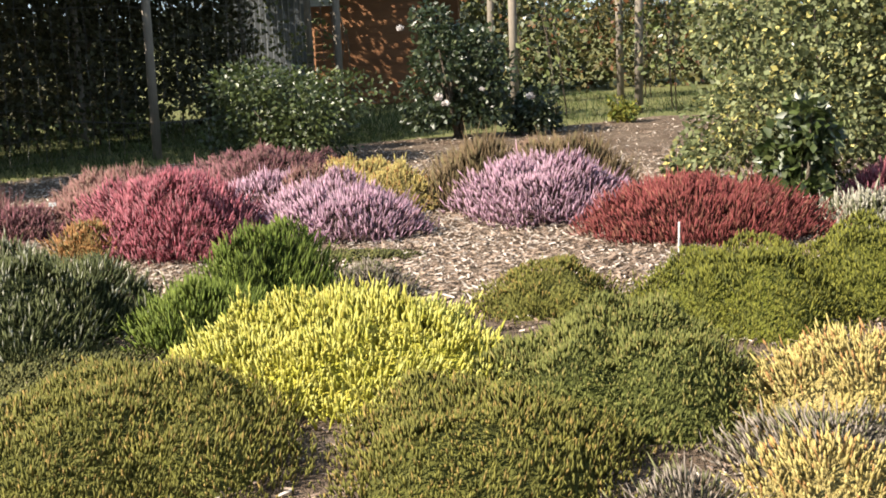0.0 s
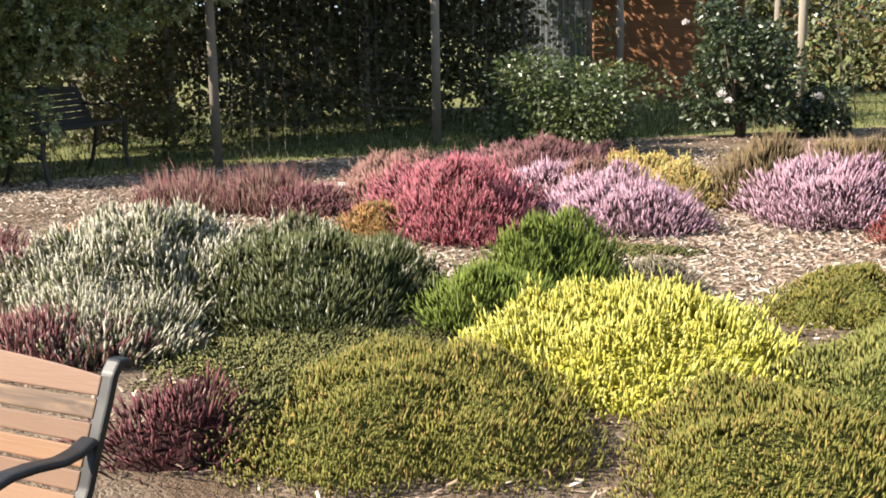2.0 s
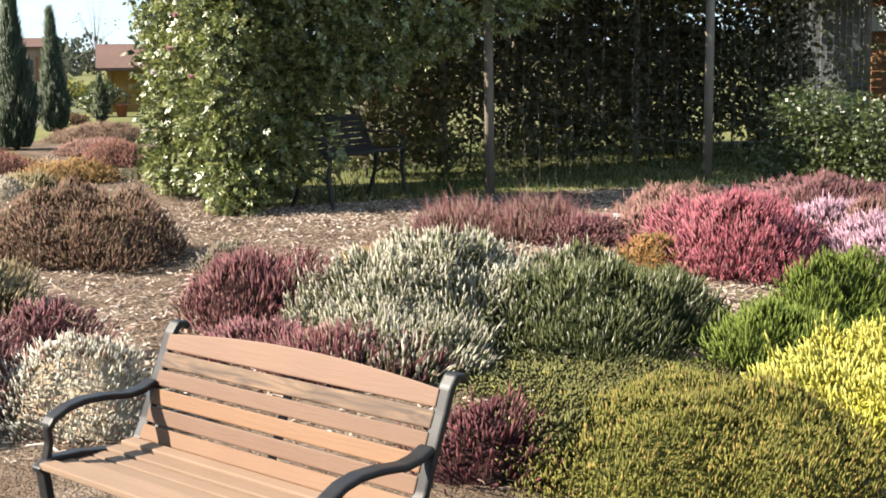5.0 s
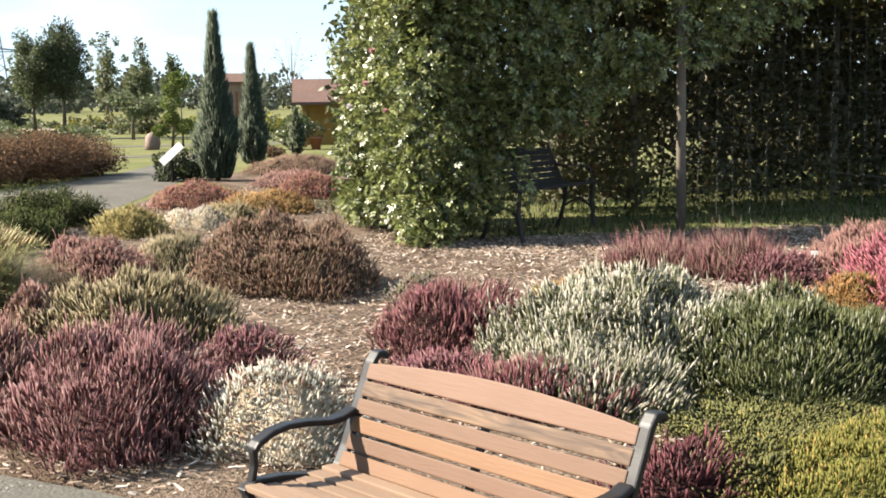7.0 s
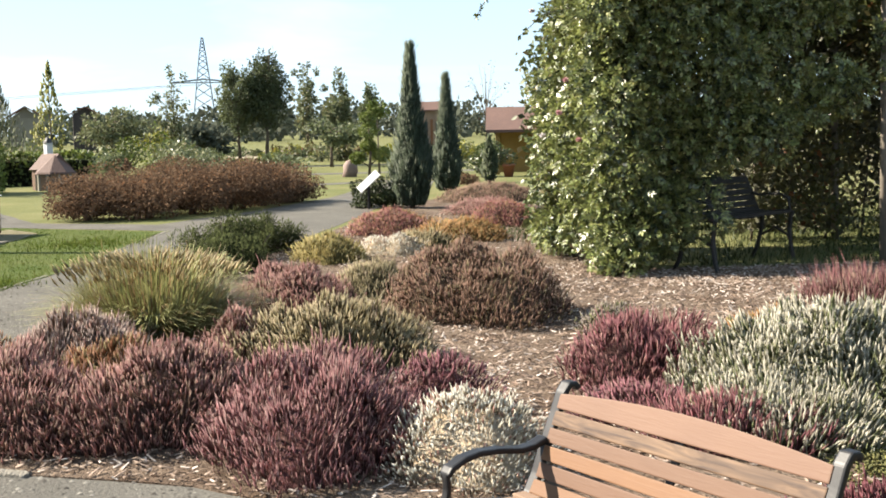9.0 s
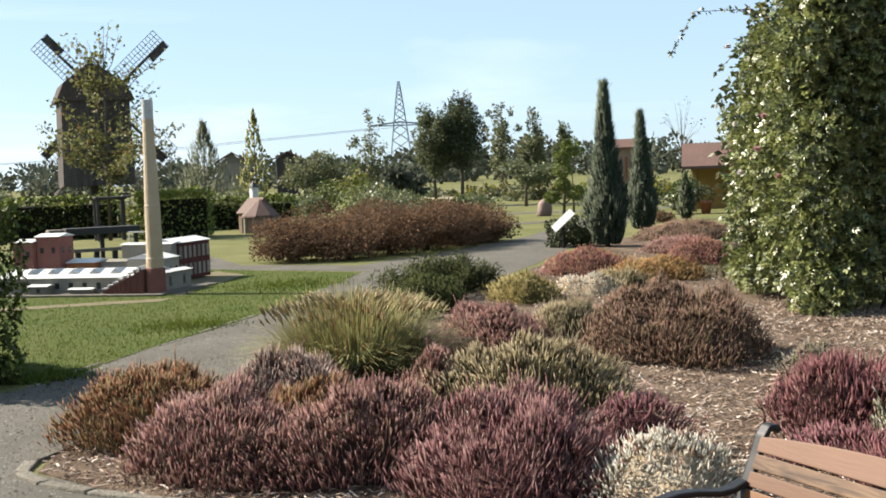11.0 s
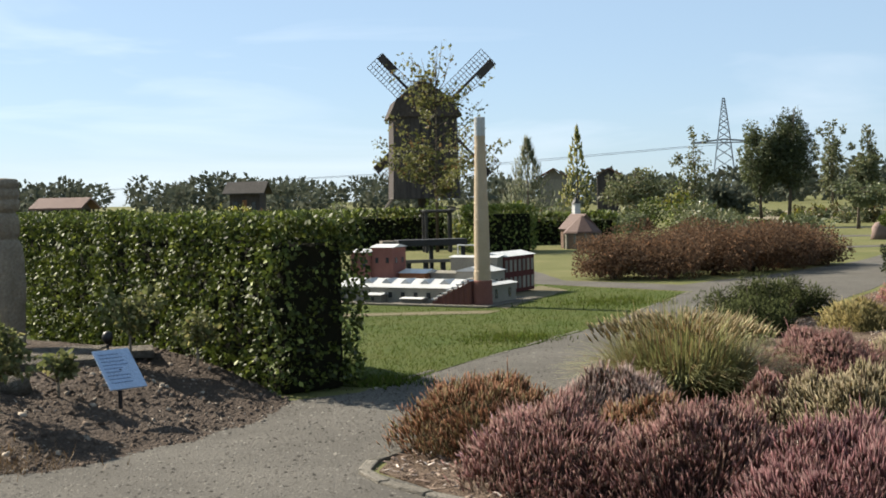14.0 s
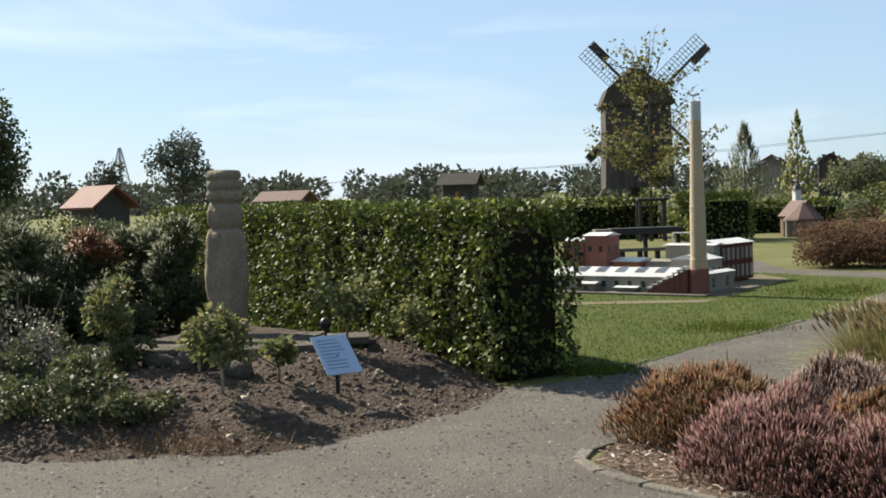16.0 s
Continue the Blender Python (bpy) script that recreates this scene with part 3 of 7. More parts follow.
heather_kind("crimson", hplant("h_crimson", (0.45, 0.085, 0.13), (0.56, 0.175, 0.22), (0.14, 0.06, 0.055), (0.42, 0.20, 0.22), cshare=0.14, k=1.25, fade=(0.64, 0.29, 0.32)), 0.11, 0.0054, 3300, 1.2, CLUB, "crimson bud-flowering heather mound growing in wood-chip mulch")
heather_kind("red", hplant("h_red", (0.30, 0.058, 0.062), (0.40, 0.11, 0.10), (0.11, 0.045, 0.035), (0.42, 0.17, 0.12), cshare=0.16, k=1.12), 0.11, 0.0054, 3300, 1.2, CLUB, "deep red bud-flowering heather mound growing in wood-chip mulch")
heather_kind("lilac", hplant("h_lilac", (0.42, 0.21, 0.32), (0.60, 0.37, 0.48), (0.12, 0.085, 0.06), (0.26, 0.13, 0.17), cshare=0.2, k=1.4, fade=(0.80, 0.60, 0.66)), 0.115, 0.0066, 2200, 1.0, CLUB, "lilac pink flowering heather mound growing in wood-chip mulch")
heather_kind("mauve", hplant("h_mauve", (0.235, 0.10, 0.092), (0.35, 0.175, 0.155), (0.10, 0.068, 0.046), (0.34, 0.23, 0.17), cshare=0.25, k=1.55, fade=(0.47, 0.275, 0.24)), 0.095, 0.0054, 3500, 1.35, CLUB, "dusty mauve fading flower heather mound in wood-chip mulch")
heather_kind("rust", hplant("h_rust", (0.24, 0.105, 0.052), (0.34, 0.165, 0.085), (0.10, 0.08, 0.04), (0.25, 0.19, 0.08), cshare=0.28, k=1.5), 0.085, 0.0052, 2900, 1.2, CLUB, "rusty brown faded flower heather mound beside the path")
heather_kind("dustyred", hplant("h_dustyred", (0.33, 0.095, 0.10), (0.44, 0.19, 0.165), (0.12, 0.08, 0.05), (0.42, 0.24, 0.11), cshare=0.25, k=1.15), 0.08, 0.006, 2400, 1.2, CLUB, "dusty red flower heather mound in wood-chip mulch")
heather_kind("plum", hplant("h_plum", (0.215, 0.082, 0.088), (0.325, 0.142, 0.142), (0.09, 0.05, 0.042), (0.34, 0.21, 0.185), cshare=0.22, k=1.5, fade=(0.44, 0.26, 0.25)), 0.1, 0.0054, 3400, 1.35, CLUB, "plum purple fading flower heather mound in wood-chip mulch")
heather_kind("brown", hplant("h_brown", (0.185, 0.105, 0.075), (0.285, 0.165, 0.118), (0.09, 0.07, 0.045), (0.22, 0.18, 0.09), cshare=0.18, k=1.5, fade=(0.44, 0.28, 0.20)), 0.085, 0.0056, 2600, 1.4, CLUB, "brown faded flower heather mound in wood-chip mulch")
heather_kind("burgundy", hplant("h_burgundy", (0.165, 0.055, 0.064), (0.27, 0.105, 0.112), (0.08, 0.045, 0.038), (0.32, 0.17, 0.15), cshare=0.2, k=1.5), 0.115, 0.0054, 2400, 1.6, CLUB, "burgundy flower heather mound in wood-chip mulch")
heather_kind("wispy", hplant("h_wispy", (0.15, 0.055, 0.06), (0.25, 0.105, 0.105), (0.10, 0.06, 0.045), (0.30, 0.20, 0.15), cshare=0.3, k=1.35), 0.21, 0.0045, 1100, 2.6, SHOOT, "wispy brownish burgundy heather mound with tall thin flower spikes")
heather_kind("tallbrown", hplant("h_tallbrown", (0.17, 0.115, 0.06), (0.27, 0.18, 0.10), (0.10, 0.08, 0.045), (0.24, 0.20, 0.09), cshare=0.2, k=1.4), 0.16, 0.0055, 1900, 2.4, SHOOT, "tall olive-brown faded heather mound with upright spikes")
heather_kind("ash", hplant("h_ash", (0.30, 0.215, 0.185), (0.43, 0.33, 0.285), (0.12, 0.085, 0.06), (0.32, 0.18, 0.15), cshare=0.22, k=1.45), 0.095, 0.0054, 3000, 2.0, CLUB, "ash grey and lilac faded flower heather mound")
heather_kind("dark", hplant("h_dark", (0.11, 0.03, 0.042), (0.21, 0.062, 0.072), (0.06, 0.035, 0.03), k=1.2), 0.085, 0.0075, 1900, 0.62, CLUB, "dark burgundy flower heather mound beside the park bench")
heather_kind("yellow", hplant("h_yellow", (0.72, 0.62, 0.12), (0.82, 0.74, 0.24), (0.36, 0.34, 0.05), (0.56, 0.55, 0.10), cshare=0.16, k=1.15, spread=0.16, heart=0.8), 0.09, 0.01, 1500, 1.5, SPIKE, "bright lemon yellow leafy heather mound")
heather_kind("paleyellow", hplant("h_paleyellow", (0.64, 0.50, 0.16), (0.72, 0.60, 0.24), (0.30, 0.24, 0.10), (0.66, 0.36, 0.14), cshare=0.18, k=1.15, spread=0.18, heart=0.7), 0.07, 0.0085, 1900, 0.76, SPIKE, "pale golden leafy heather mound")
heather_kind("gold", hplant("h_gold", (0.40, 0.31, 0.09), (0.50, 0.40, 0.15), (0.20, 0.16, 0.06), (0.30, 0.28, 0.10), cshare=0.3, k=1.05), 0.08, 0.006, 3000, 0.7, CLUB, "golden olive leafy heather mound in wood-chip mulch")
heather_kind("orange", hplant("h_orange", (0.46, 0.20, 0.07), (0.54, 0.31, 0.12), (0.22, 0.15, 0.06), (0.34, 0.28, 0.11), cshare=0.25, k=1.05), 0.08, 0.007, 2600, 0.68, CLUB, "golden orange leafy heather mound in wood-chip mulch")
heather_kind("olive", hplant("h_olive", (0.115, 0.115, 0.026), (0.235, 0.215, 0.046), (0.08, 0.08, 0.024), (0.33, 0.23, 0.07), cshare=0.14, k=1.65, spread=0.2, heart=0.85), 0.042, .0054, 5000, 2.2, CLUB, "olive green leafy winter heath mound")
heather_kind("olivegreen", hplant("h_olivegreen", (0.105, 0.118, 0.03), (0.205, 0.205, 0.056), (0.075, 0.085, 0.026), (0.27, 0.23, 0.075), cshare=0.14, k=1.75, spread=0.2, heart=0.85), 0.042, .0054, 5000, 2.2, CLUB, "dull green leafy winter heath mound")
heather_kind("oliveyellow", hplant("h_oliveyellow", (0.19, 0.20, 0.03), (0.30, 0.28, 0.05), (0.08, 0.085, 0.02), (0.12, 0.13, 0.03), cshare=0.3, k=1.35, spread=0.2, heart=0.85), 0.042, .0054, 4600, 2.0, CLUB, "yellow-green leafy winter heath mound")
heather_kind("green", hplant("h_green", (0.085, 0.125, 0.018), (0.15, 0.19, 0.03), (0.045, 0.06, 0.015), (0.18, 0.22, 0.04), cshare=0.15, k=1.7), 0.1, 0.0058, 3000, 1.2, CLUB, "fresh green leafy tree heath mound")
heather_kind("greensilver", hplant("h_greensilver", (0.075, 0.09, 0.03), (0.145, 0.155, 0.062), (0.035, 0.045, 0.018), (0.42, 0.41, 0.31), cshare=0.13, k=1.5), 0.085, .0062, 2700, 1.5, CLUB, "grey-green leafy heather mound")
heather_kind("silver", hplant("h_silver", (0.50, 0.465, 0.365), (0.66, 0.62, 0.51), (0.14, 0.145, 0.07), (0.22, 0.24, 0.115), cshare=0.16, k=1.15), 0.115, .0092, 1650, 1.5, SPIKE, "silvery white leafy heather mound behind the park bench")
heather_kind("cream", hplant("h_cream", (0.74, 0.64, 0.50), (0.84, 0.78, 0.66), (0.34, 0.26, 0.17), (0.40, 0.22, 0.18), cshare=0.14, k=1.2, heart=0.7), 0.05, 0.0062, 4200, 0.8, CLUB, "cream white flower heather mound beside the park bench")
heather_kind("grey", hplant("h_grey", (0.25, 0.21, 0.17), (0.36, 0.30, 0.25), (0.13, 0.11, 0.08), (0.22, 0.22, 0.10), cshare=0.3, k=1.5), 0.06, 0.0052, 3300, 0.7, CLUB, "grey dried leafy heather mound")
heather_kind("pinkplum", hplant("h_pinkplum", (0.28, 0.10, 0.125), (0.40, 0.185, 0.20), (0.10, 0.055, 0.045), (0.30, 0.17, 0.155), cshare=0.25, k=1.25), 0.085, 0.006, 2400, 0.76, CLUB, "dull pink flower heather mound in wood-chip mulch")
heather_kind("moss", hplant("h_moss", (0.09, 0.10, 0.03), (0.15, 0.14, 0.05), (0.05, 0.045, 0.02), (0.22, 0.20, 0.06), cshare=0.12, k=1.7), 0.028, 0.009, 3200, 0.5, SHOOT, "low creeping leafy thyme mat on the mulch")
heather_kind("sage", hplant("h_sage", (0.27, 0.225, 0.115), (0.40, 0.335, 0.19), (0.09, 0.078, 0.04), (0.32, 0.24, 0.15), cshare=0.25, k=1.5, fade=(0.64, 0.53, 0.35)), 0.1, 0.0064, 2500, 1.4, CLUB, "sage green leafy heather mound in wood-chip mulch")

# ---------------------------------------------------------------- ground, path, beds
def sheet(name, poly, z, material, label, category):
    """A flat sheet with an irregular outline, cut finely enough for its edge to wander."""
    s = Shape()
    pts = []
    for i, (x, y) in enumerate(poly):
        x2, y2 = poly[(i + 1) % len(poly)]
        k = max(1, int(math.hypot(x2 - x, y2 - y) / 0.35))
        for j in range(k):
            t = j / k
            px, py = x + (x2 - x) * t, y + (y2 - y) * t
            w = Vector((px * 1.3, py * 1.3, 0.0))
            pts.append((px + 0.05 * noise.noise(w), py + 0.05 * noise.noise(w + Vector((9, 4, 2)))))
    s.prism(pts, z - 0.05, z)
    ob = s.out(name, material)
    return tagged(ob, label, category, kind="structure")


g_ = Shape()
ring = [(0, 0)] + [(r * math.cos(a * math.pi / 24), r * math.sin(a * math.pi / 24)) for r in (12, 30, 60, 120, 300, 900, 2500) for a in range(48)]
g_.v = [(x, y, 0.0) for x, y in ring]
g_.f = [(0, 1 + k, 1 + (k + 1) % 48) for k in range(48)] + [(1 + i * 48 + k, 1 + (i + 1) * 48 + k, 1 + (i + 1) * 48 + (k + 1) % 48, 1 + i * 48 + (k + 1) % 48) for i in range(6) for k in range(48)]
tagged(g_.out("ground", M_grass), "mown and rough meadow grass reaching the horizon", "ground", kind="structure")

PATH_POLY = [(6, 2.2), (-1.0, 2.2), (-5.0, 2.0), (-6.2, 1.1), (-7.2, -0.05), (-7.9, -0.5), (-8.3, -0.35), (-8.7, 0.1), (-11.2, 1.6), (-14.5, 3.6), (-18.0, 6.2),
             (-22.0, 8.8), (-26.0, 11.3), (-30, 13.2), (-33, 15.8), (-36, 17.4), (-37, 16.4), (-33, 13.6), (-29.2, 11.2), (-25.5, 8.0), (-23.0, 5.4), (-25.0, 3.6), (-30.5, 3.4), (-31, 2.4), (-24.6, 2.6), (-21.4, 5.2),
             (-16.0, 2.45), (-12.8, 0.5), (-11.1, -0.5), (-10.4, -1.6), (-10.0, -2.2), (-10.0, -3.4), (-10.2, -6.5), (-10, -9), (6, -9)]
sheet("path", PATH_POLY, 0.004, M_path, "grey compacted grit garden path", "path")
BED_POLY = [(3, 2.0), (-1.0, 1.9), (-4.5, 1.76), (-5.3, 1.47), (-5.85, 1.2), (-6.42, 0.62), (-7.15, -0.05), (-7.8, -0.40), (-8.25, -0.25), (-8.65, 0.2), (-11.1, 1.7), (-14.4, 3.75), (-17.9, 6.35), (-21.9, 8.95), (-26.0, 11.5), (-27, 13.8),
            (-22, 14.2), (-16, 11.5), (-13.2, 8.2), (-11.9, 7.8), (-11.0, 10.2), (-10.4, 12.0), (-9.2, 13.6), (-8.2, 16.0), (-6.5, 17.8), (-4.9, 20.4), (-1, 20.8), (3, 19)]
sheet("mulch_bed", BED_POLY, 0.012, M_mulch, "heather bed covered with pale wood-chip mulch", "flower bed")
LAWN_POLY = [(-11.3, -0.3), (-12.9, 0.6), (-16.0, 2.55), (-21.2, 5.0), (-24.3, 2.7), (-30, 2.2), (-30, -7), (-16, -7), (-12.9, -3.0)]
sheet("lawn", LAWN_POLY, 0.010, M_lawn, "mown green lawn with worn earthy edge", "lawn")


def inside(poly, x, y):
    c = False
    for i in range(len(poly)):
        x1, y1 = poly[i]
        x2, y2 = poly[i - 1]
        if (y1 > y) != (y2 > y) and x < (x2 - x1) * (y - y1) / (y2 - y1) + x1:
            c = not c
    return c


def spread(poly, n, box):
    """Random points inside a polygon."""
    got = []
    while len(got) < n:
        x, y = rng.uniform(box[0], box[1]), rng.uniform(box[2], box[3])
        if inside(poly, x, y):
            got.append((x, y))
    return np.array(got)


CHIP = (np.array([(-0.5, -0.5, 0), (0.5, -0.4, 0), (0.5, 0.5, 0), (-0.4, 0.5, 0), (-0.5, -0.5, 1), (0.5, -0.4, 1.3), (0.5, 0.5, 1), (-0.4, 0.5, 1.2)], float),
        np.array([(4, 5, 6), (4, 6, 7), (0, 1, 5), (2, 3, 7)]), np.zeros(8))
L_chip = plant("chip_wood", (0.52, 0.39, 0.30), (0.22, 0.14, 0.10), (0.4, 0.3, 0.2), (0.76, 0.65, 0.56), cshare=0.24, glow=0.0, rough=0.8, reach=(-1, -0.5), patch=1.2)


def chips(name, pts, z, label):
    n = len(pts)
    tv, tt, ta = CHIP
    R = frames(np.stack([rng.normal(0, 0.30, n), rng.normal(0, 0.30, n), np.ones(n)], 1), rng.uniform(0, 6.3, n))
    S = np.stack([rng.uniform(0.018, 0.055, n) * rng.choice([1, 1, 1.3, 1.8], n), rng.uniform(0.006, 0.015, n), rng.uniform(0.002, 0.006, n)], 1)
    p = np.column_stack([pts, z + rng.uniform(0.002, 0.022, n)])
    v = np.einsum("nij,nkj->nki", R, tv[None] * S[:, None, :]) + p[:, None, :]
    f = tt[None] + (np.arange(n) * len(tv))[:, None, None]
    ob = place(name, mesh_from(name, v.reshape(-1, 3), f.reshape(-1, 3), np.tile(ta, n)), L_chip)
    return tagged(ob, label, "wood chips", kind="stuff")


near_bed = np.concatenate([spread(BED_POLY, 22000, (-6, 0.5, 6.5, 13)), spread(BED_POLY, 9000, (-8, 1, 3, 12)), spread(BED_POLY, 12000, (-8, 1, 6, 15)), spread(BED_POLY, 20000, (-13, -5, -0.5, 10)), spread(BED_POLY, 5000, (-22, -11, 2, 14)), spread(BED_POLY, 5000, (-9, 1, 11, 20)), spread(BED_POLY, 7000, (-12.5, -7, 7.5, 14))])
chips("wood_chips", near_bed, 0.012, "loose pale and brown wood chips covering the bed")

# kerb stones round the tip of the bed
kerb = thing("bed_kerb", -7.6, -0.3, 0, "low pale concrete kerb round the tip of the bed", "kerb", kind="structure")
kp = [(-6.45, 0.56), (-6.78, 0.22), (-7.15, -0.12), (-7.5, -0.36), (-7.82, -0.48), (-8.1, -0.42), (-8.35, -0.26), (-8.6, -0.02), (-9.0, 0.26), (-9.5, 0.58)]
for (x1, y1), (x2, y2) in zip(kp, kp[1:]):
    a = math.atan2(y2 - y1, x2 - x1)
    ln = math.hypot(x2 - x1, y2 - y1)
    s = Shape().box((0, 0, 0), (ln - 0.008, 0.08, 0.05))
    o = s.out("kerb_stone", M_conc, kerb, bevel=0.012)
    o.location, o.rotation_euler = ((x1 + x2) / 2 + 7.6, (y1 + y2) / 2 + 0.3, 0.0), (rng.normal(0, 0.02), rng.normal(0, 0.02), a)

# lawn edging stones along the path
edge = thing("lawn_edging", -14, 1.3, 0, "sunken pale stone edging between lawn and path", "edging", kind="structure")
ep = [(-11.2, -0.42), (-12.85, 0.55), (-16.0, 2.50), (-21.3, 5.1)]
for (x1, y1), (x2, y2) in zip(ep, ep[1:]):
    a, ln = math.atan2(y2 - y1, x2 - x1), math.hypot(x2 - x1, y2 - y1)
    k = int(ln / 0.5)
    for i in range(k):
        t = (i + 0.5) / k
        o = Shape().box((0, 0, 0), (ln / k - 0.02, 0.06, 0.06)).out("edging_stone", M_conc, edge, bevel=0.01)
        o.location = (x1 + (x2 - x1) * t + 14 + rng.normal(0, 0.012), y1 + (y2 - y1) * t - 1.3 + rng.normal(0, 0.012), -0.021 + rng.normal(0, 0.004))
        o.rotation_euler = (0, 0, a + rng.normal(0, 0.03))

# worn earth round the model factory
DIRT = [[(-18.9, 1.7), (-20.2, 2.25), (-22.2, 3.2), (-23.5, 2.9), (-22.0, 1.9), (-20.4, 1.0)], [(-18.6, 1.6), (-18.15, 1.35), (-18.35, -1.4), (-18.8, -1.5)]]
for poly in DIRT:
    sheet("worn_earth", poly, 0.015, surface("worn_earth", (0.27, 0.22, 0.155), (0.21, 0.18, 0.115), 2.2, (0.13, 0.13, 0.06), 40, 0.95, spread=0), "bare worn earth patch in the lawn", "earth")
# lawn blades
pts = spread(LAWN_POLY, 110000, (-27, -11, -6, 6))
pts = pts[rng.uniform(0, 1, len(pts)) < (12.5 / np.hypot(pts[:, 0], pts[:, 1])) ** 1.6]
pts = np.array([q for q in pts if not any(inside(poly, *q) for poly in DIRT) or rng.uniform() < 0.12])
n = len(pts)
lm = scatter("lawn_grass", BLADE, np.column_stack([pts, np.full(n, 0.008)]), np.column_stack([rng.normal(0, 0.35, (n, 2)), np.ones(n)]), rng.uniform(0.018, 0.04, n), rng.uniform(0.006, 0.010, n))
tagged(place("lawn_grass", lm, L_blade), "short green grass blades of the lawn", "grass", kind="stuff")
# rougher tufts by the lawn's edge
pts = np.array([(-11.6 + dx, -0.25 + dy) for dx, dy in rng.normal(0, 0.18, (500, 2))] + [(-14.9 + dx, 1.3 + dy) for dx, dy in rng.normal(0, 0.3, (700, 2))] + [(-19.5 + dx, 3.4 + dy) for dx, dy in rng.normal(0, 0.5, (900, 2))])
n = len(pts)
tm = scatter("lawn_weeds", BLADE, np.column_stack([pts, np.full(n, 0.008)]), np.column_stack([rng.normal(0, 0.5, (n, 2)), np.ones(n)]), rng.uniform(0.04, 0.09, n), rng.uniform(0.01, 0.018, n))
tagged(place("lawn_weeds", tm, L_blade), "tufts of taller weeds at the lawn edge", "weeds", kind="stuff")
# grass under the pergola and behind it
SHADE_POLY = [(-13.5, 8.2), (-11.6, 8.6), (-10.5, 12), (-9.3, 13.8), (-8.0, 16.4), (-6.4, 18.2), (-4.8, 20.8), (-2, 21.5), (-4, 27), (-18, 27), (-18, 9)]
pts = np.concatenate([spread(SHADE_POLY, 14000, (-18, -8, 8, 20)), spread(SHADE_POLY, 9000, (-12, -2, 15, 27))])
n = len(pts)
sm = scatter("pergola_grass", BLADE, np.column_stack([pts, np.zeros(n)]), np.column_stack([rng.normal(0, 0.4, (n, 2)), np.ones(n)]), rng.uniform(0.05, 0.16, n), rng.uniform(0.010, 0.018, n))
tagged(place("pergola_grass", sm, L_shadegrass), "uncut green grass under and behind the pergola", "grass", kind="stuff")


# ---------------------------------------------------------------- leafy things
def blob_points(blobs, n, shell=0.55):
    """Points in the outer shell of several ellipsoids (x, y, z, rx, ry, rz), with the outward ways."""
    w = np.array([b[3] * b[4] + b[4] * b[5] + b[3] * b[5] for b in blobs])
    pick = rng.choice(len(blobs), n, p=w / w.sum())
    B = np.array(blobs)[pick]
    d = rng.normal(size=(n, 3))
    d /= np.linalg.norm(d, axis=1, keepdims=True)
    q = rng.uniform(shell, 1.05, (n, 1)) ** 0.7
    return B[:, :3] + d * B[:, 3:] * q, d


def lobes(r, cx, cy, cz, rx, ry, rz, k, size=0.42):
    """k smaller ellipsoids spread over one big one, for an uneven outline."""
    out = []
    for _ in range(k):
        d = r.normal(size=3)
        d /= np.linalg.norm(d)
        q = r.uniform(0.35, 0.85)
        s = size * r.uniform(0.7, 1.3)
        out.append((cx + d[0] * rx * q, cy + d[1] * ry * q, cz + d[2] * rz * q, rx * s, ry * s, rz * s))
    return out


def leaves(name, blobs, n, size, material, parent, template=LEAF2, droop=0.3, shell=0.5, label="", zmin=0.03):
    p, d = blob_points(blobs, n, shell)
    keep = p[:, 2] > zmin
    p, d = p[keep], d[keep]
    n = len(p)
    way = d + rng.normal(0, 0.7, (n, 3)) - np.array([0, 0, droop])
    sz = size * rng.uniform(0.6, 1.3, n)
    return place(name, scatter(name, template, p, way, sz, sz * rng.uniform(0.75, 1.05, n)), material, parent, label, "stuff")


def limbs(parent, stems, material=None, name="branch"):
    for pts_, r0, r1 in stems:
        rr = [r0 + (r1 - r0) * i / (len(pts_) - 1) for i in range(len(pts_))]
        Shape().tube(pts_, rr, 6).out(name, material or M_bark, parent, smooth=True)


def shrub(x, y, rx, ry, h, n, size, material, label, category="shrub", name="shrub", seed=1, z0=0.0, k=10, flowers=(), turn=0.0, group="", template=LEAF2):
    r = np.random.default_rng(seed)
    ob = thing(name, x, y, z0, label, category, group, turn=turn)
    blobs = lobes(r, 0, 0, h * 0.5, rx, ry, h * 0.46, int(k * 1.4), 0.35) + lobes(r, 0, 0, h * 0.22, rx * 0.85, ry * 0.85, h * 0.2, k // 2, 0.45)
    leaves("foliage", blobs, n, size, material, ob, template)
    for i in range(5):
        a = r.uniform(0, 6.3)
        b = blobs[i % len(blobs)]
        limbs(ob, [([(0.05 * math.cos(a), 0.05 * math.sin(a), -0.02), (b[0] * 0.45, b[1] * 0.45, b[2] * 0.6), (b[0], b[1], b[2] + b[5] * 0.4)], 0.022 * h, 0.006)], name="stem")
    for fx, fy, fz, fr, fm in flowers:
        rose_bloom(ob, fx, fy, fz, fr, fm)
    return ob


def rose_bloom(parent, x, y, z, r, material):
    """Cupped petals in three whorls."""
    p, w = [], []
    for ring_, (k, tilt, up) in enumerate(((6, 1.1, 0), (5, 0.55, 0.15), (3, 0.2, 0.3))):
        for i in range(k):
            a = 2 * math.pi * i / k + ring_
            p.append((x, y, z + up * r * 0.3))
            w.append((math.cos(a) * tilt, math.sin(a) * tilt, 0.7))
    place("bloom", scatter("bloom", LEAF, np.array(p), np.array(w), r * 1.1, r * 1.3), material, parent, "pale rose bloom")


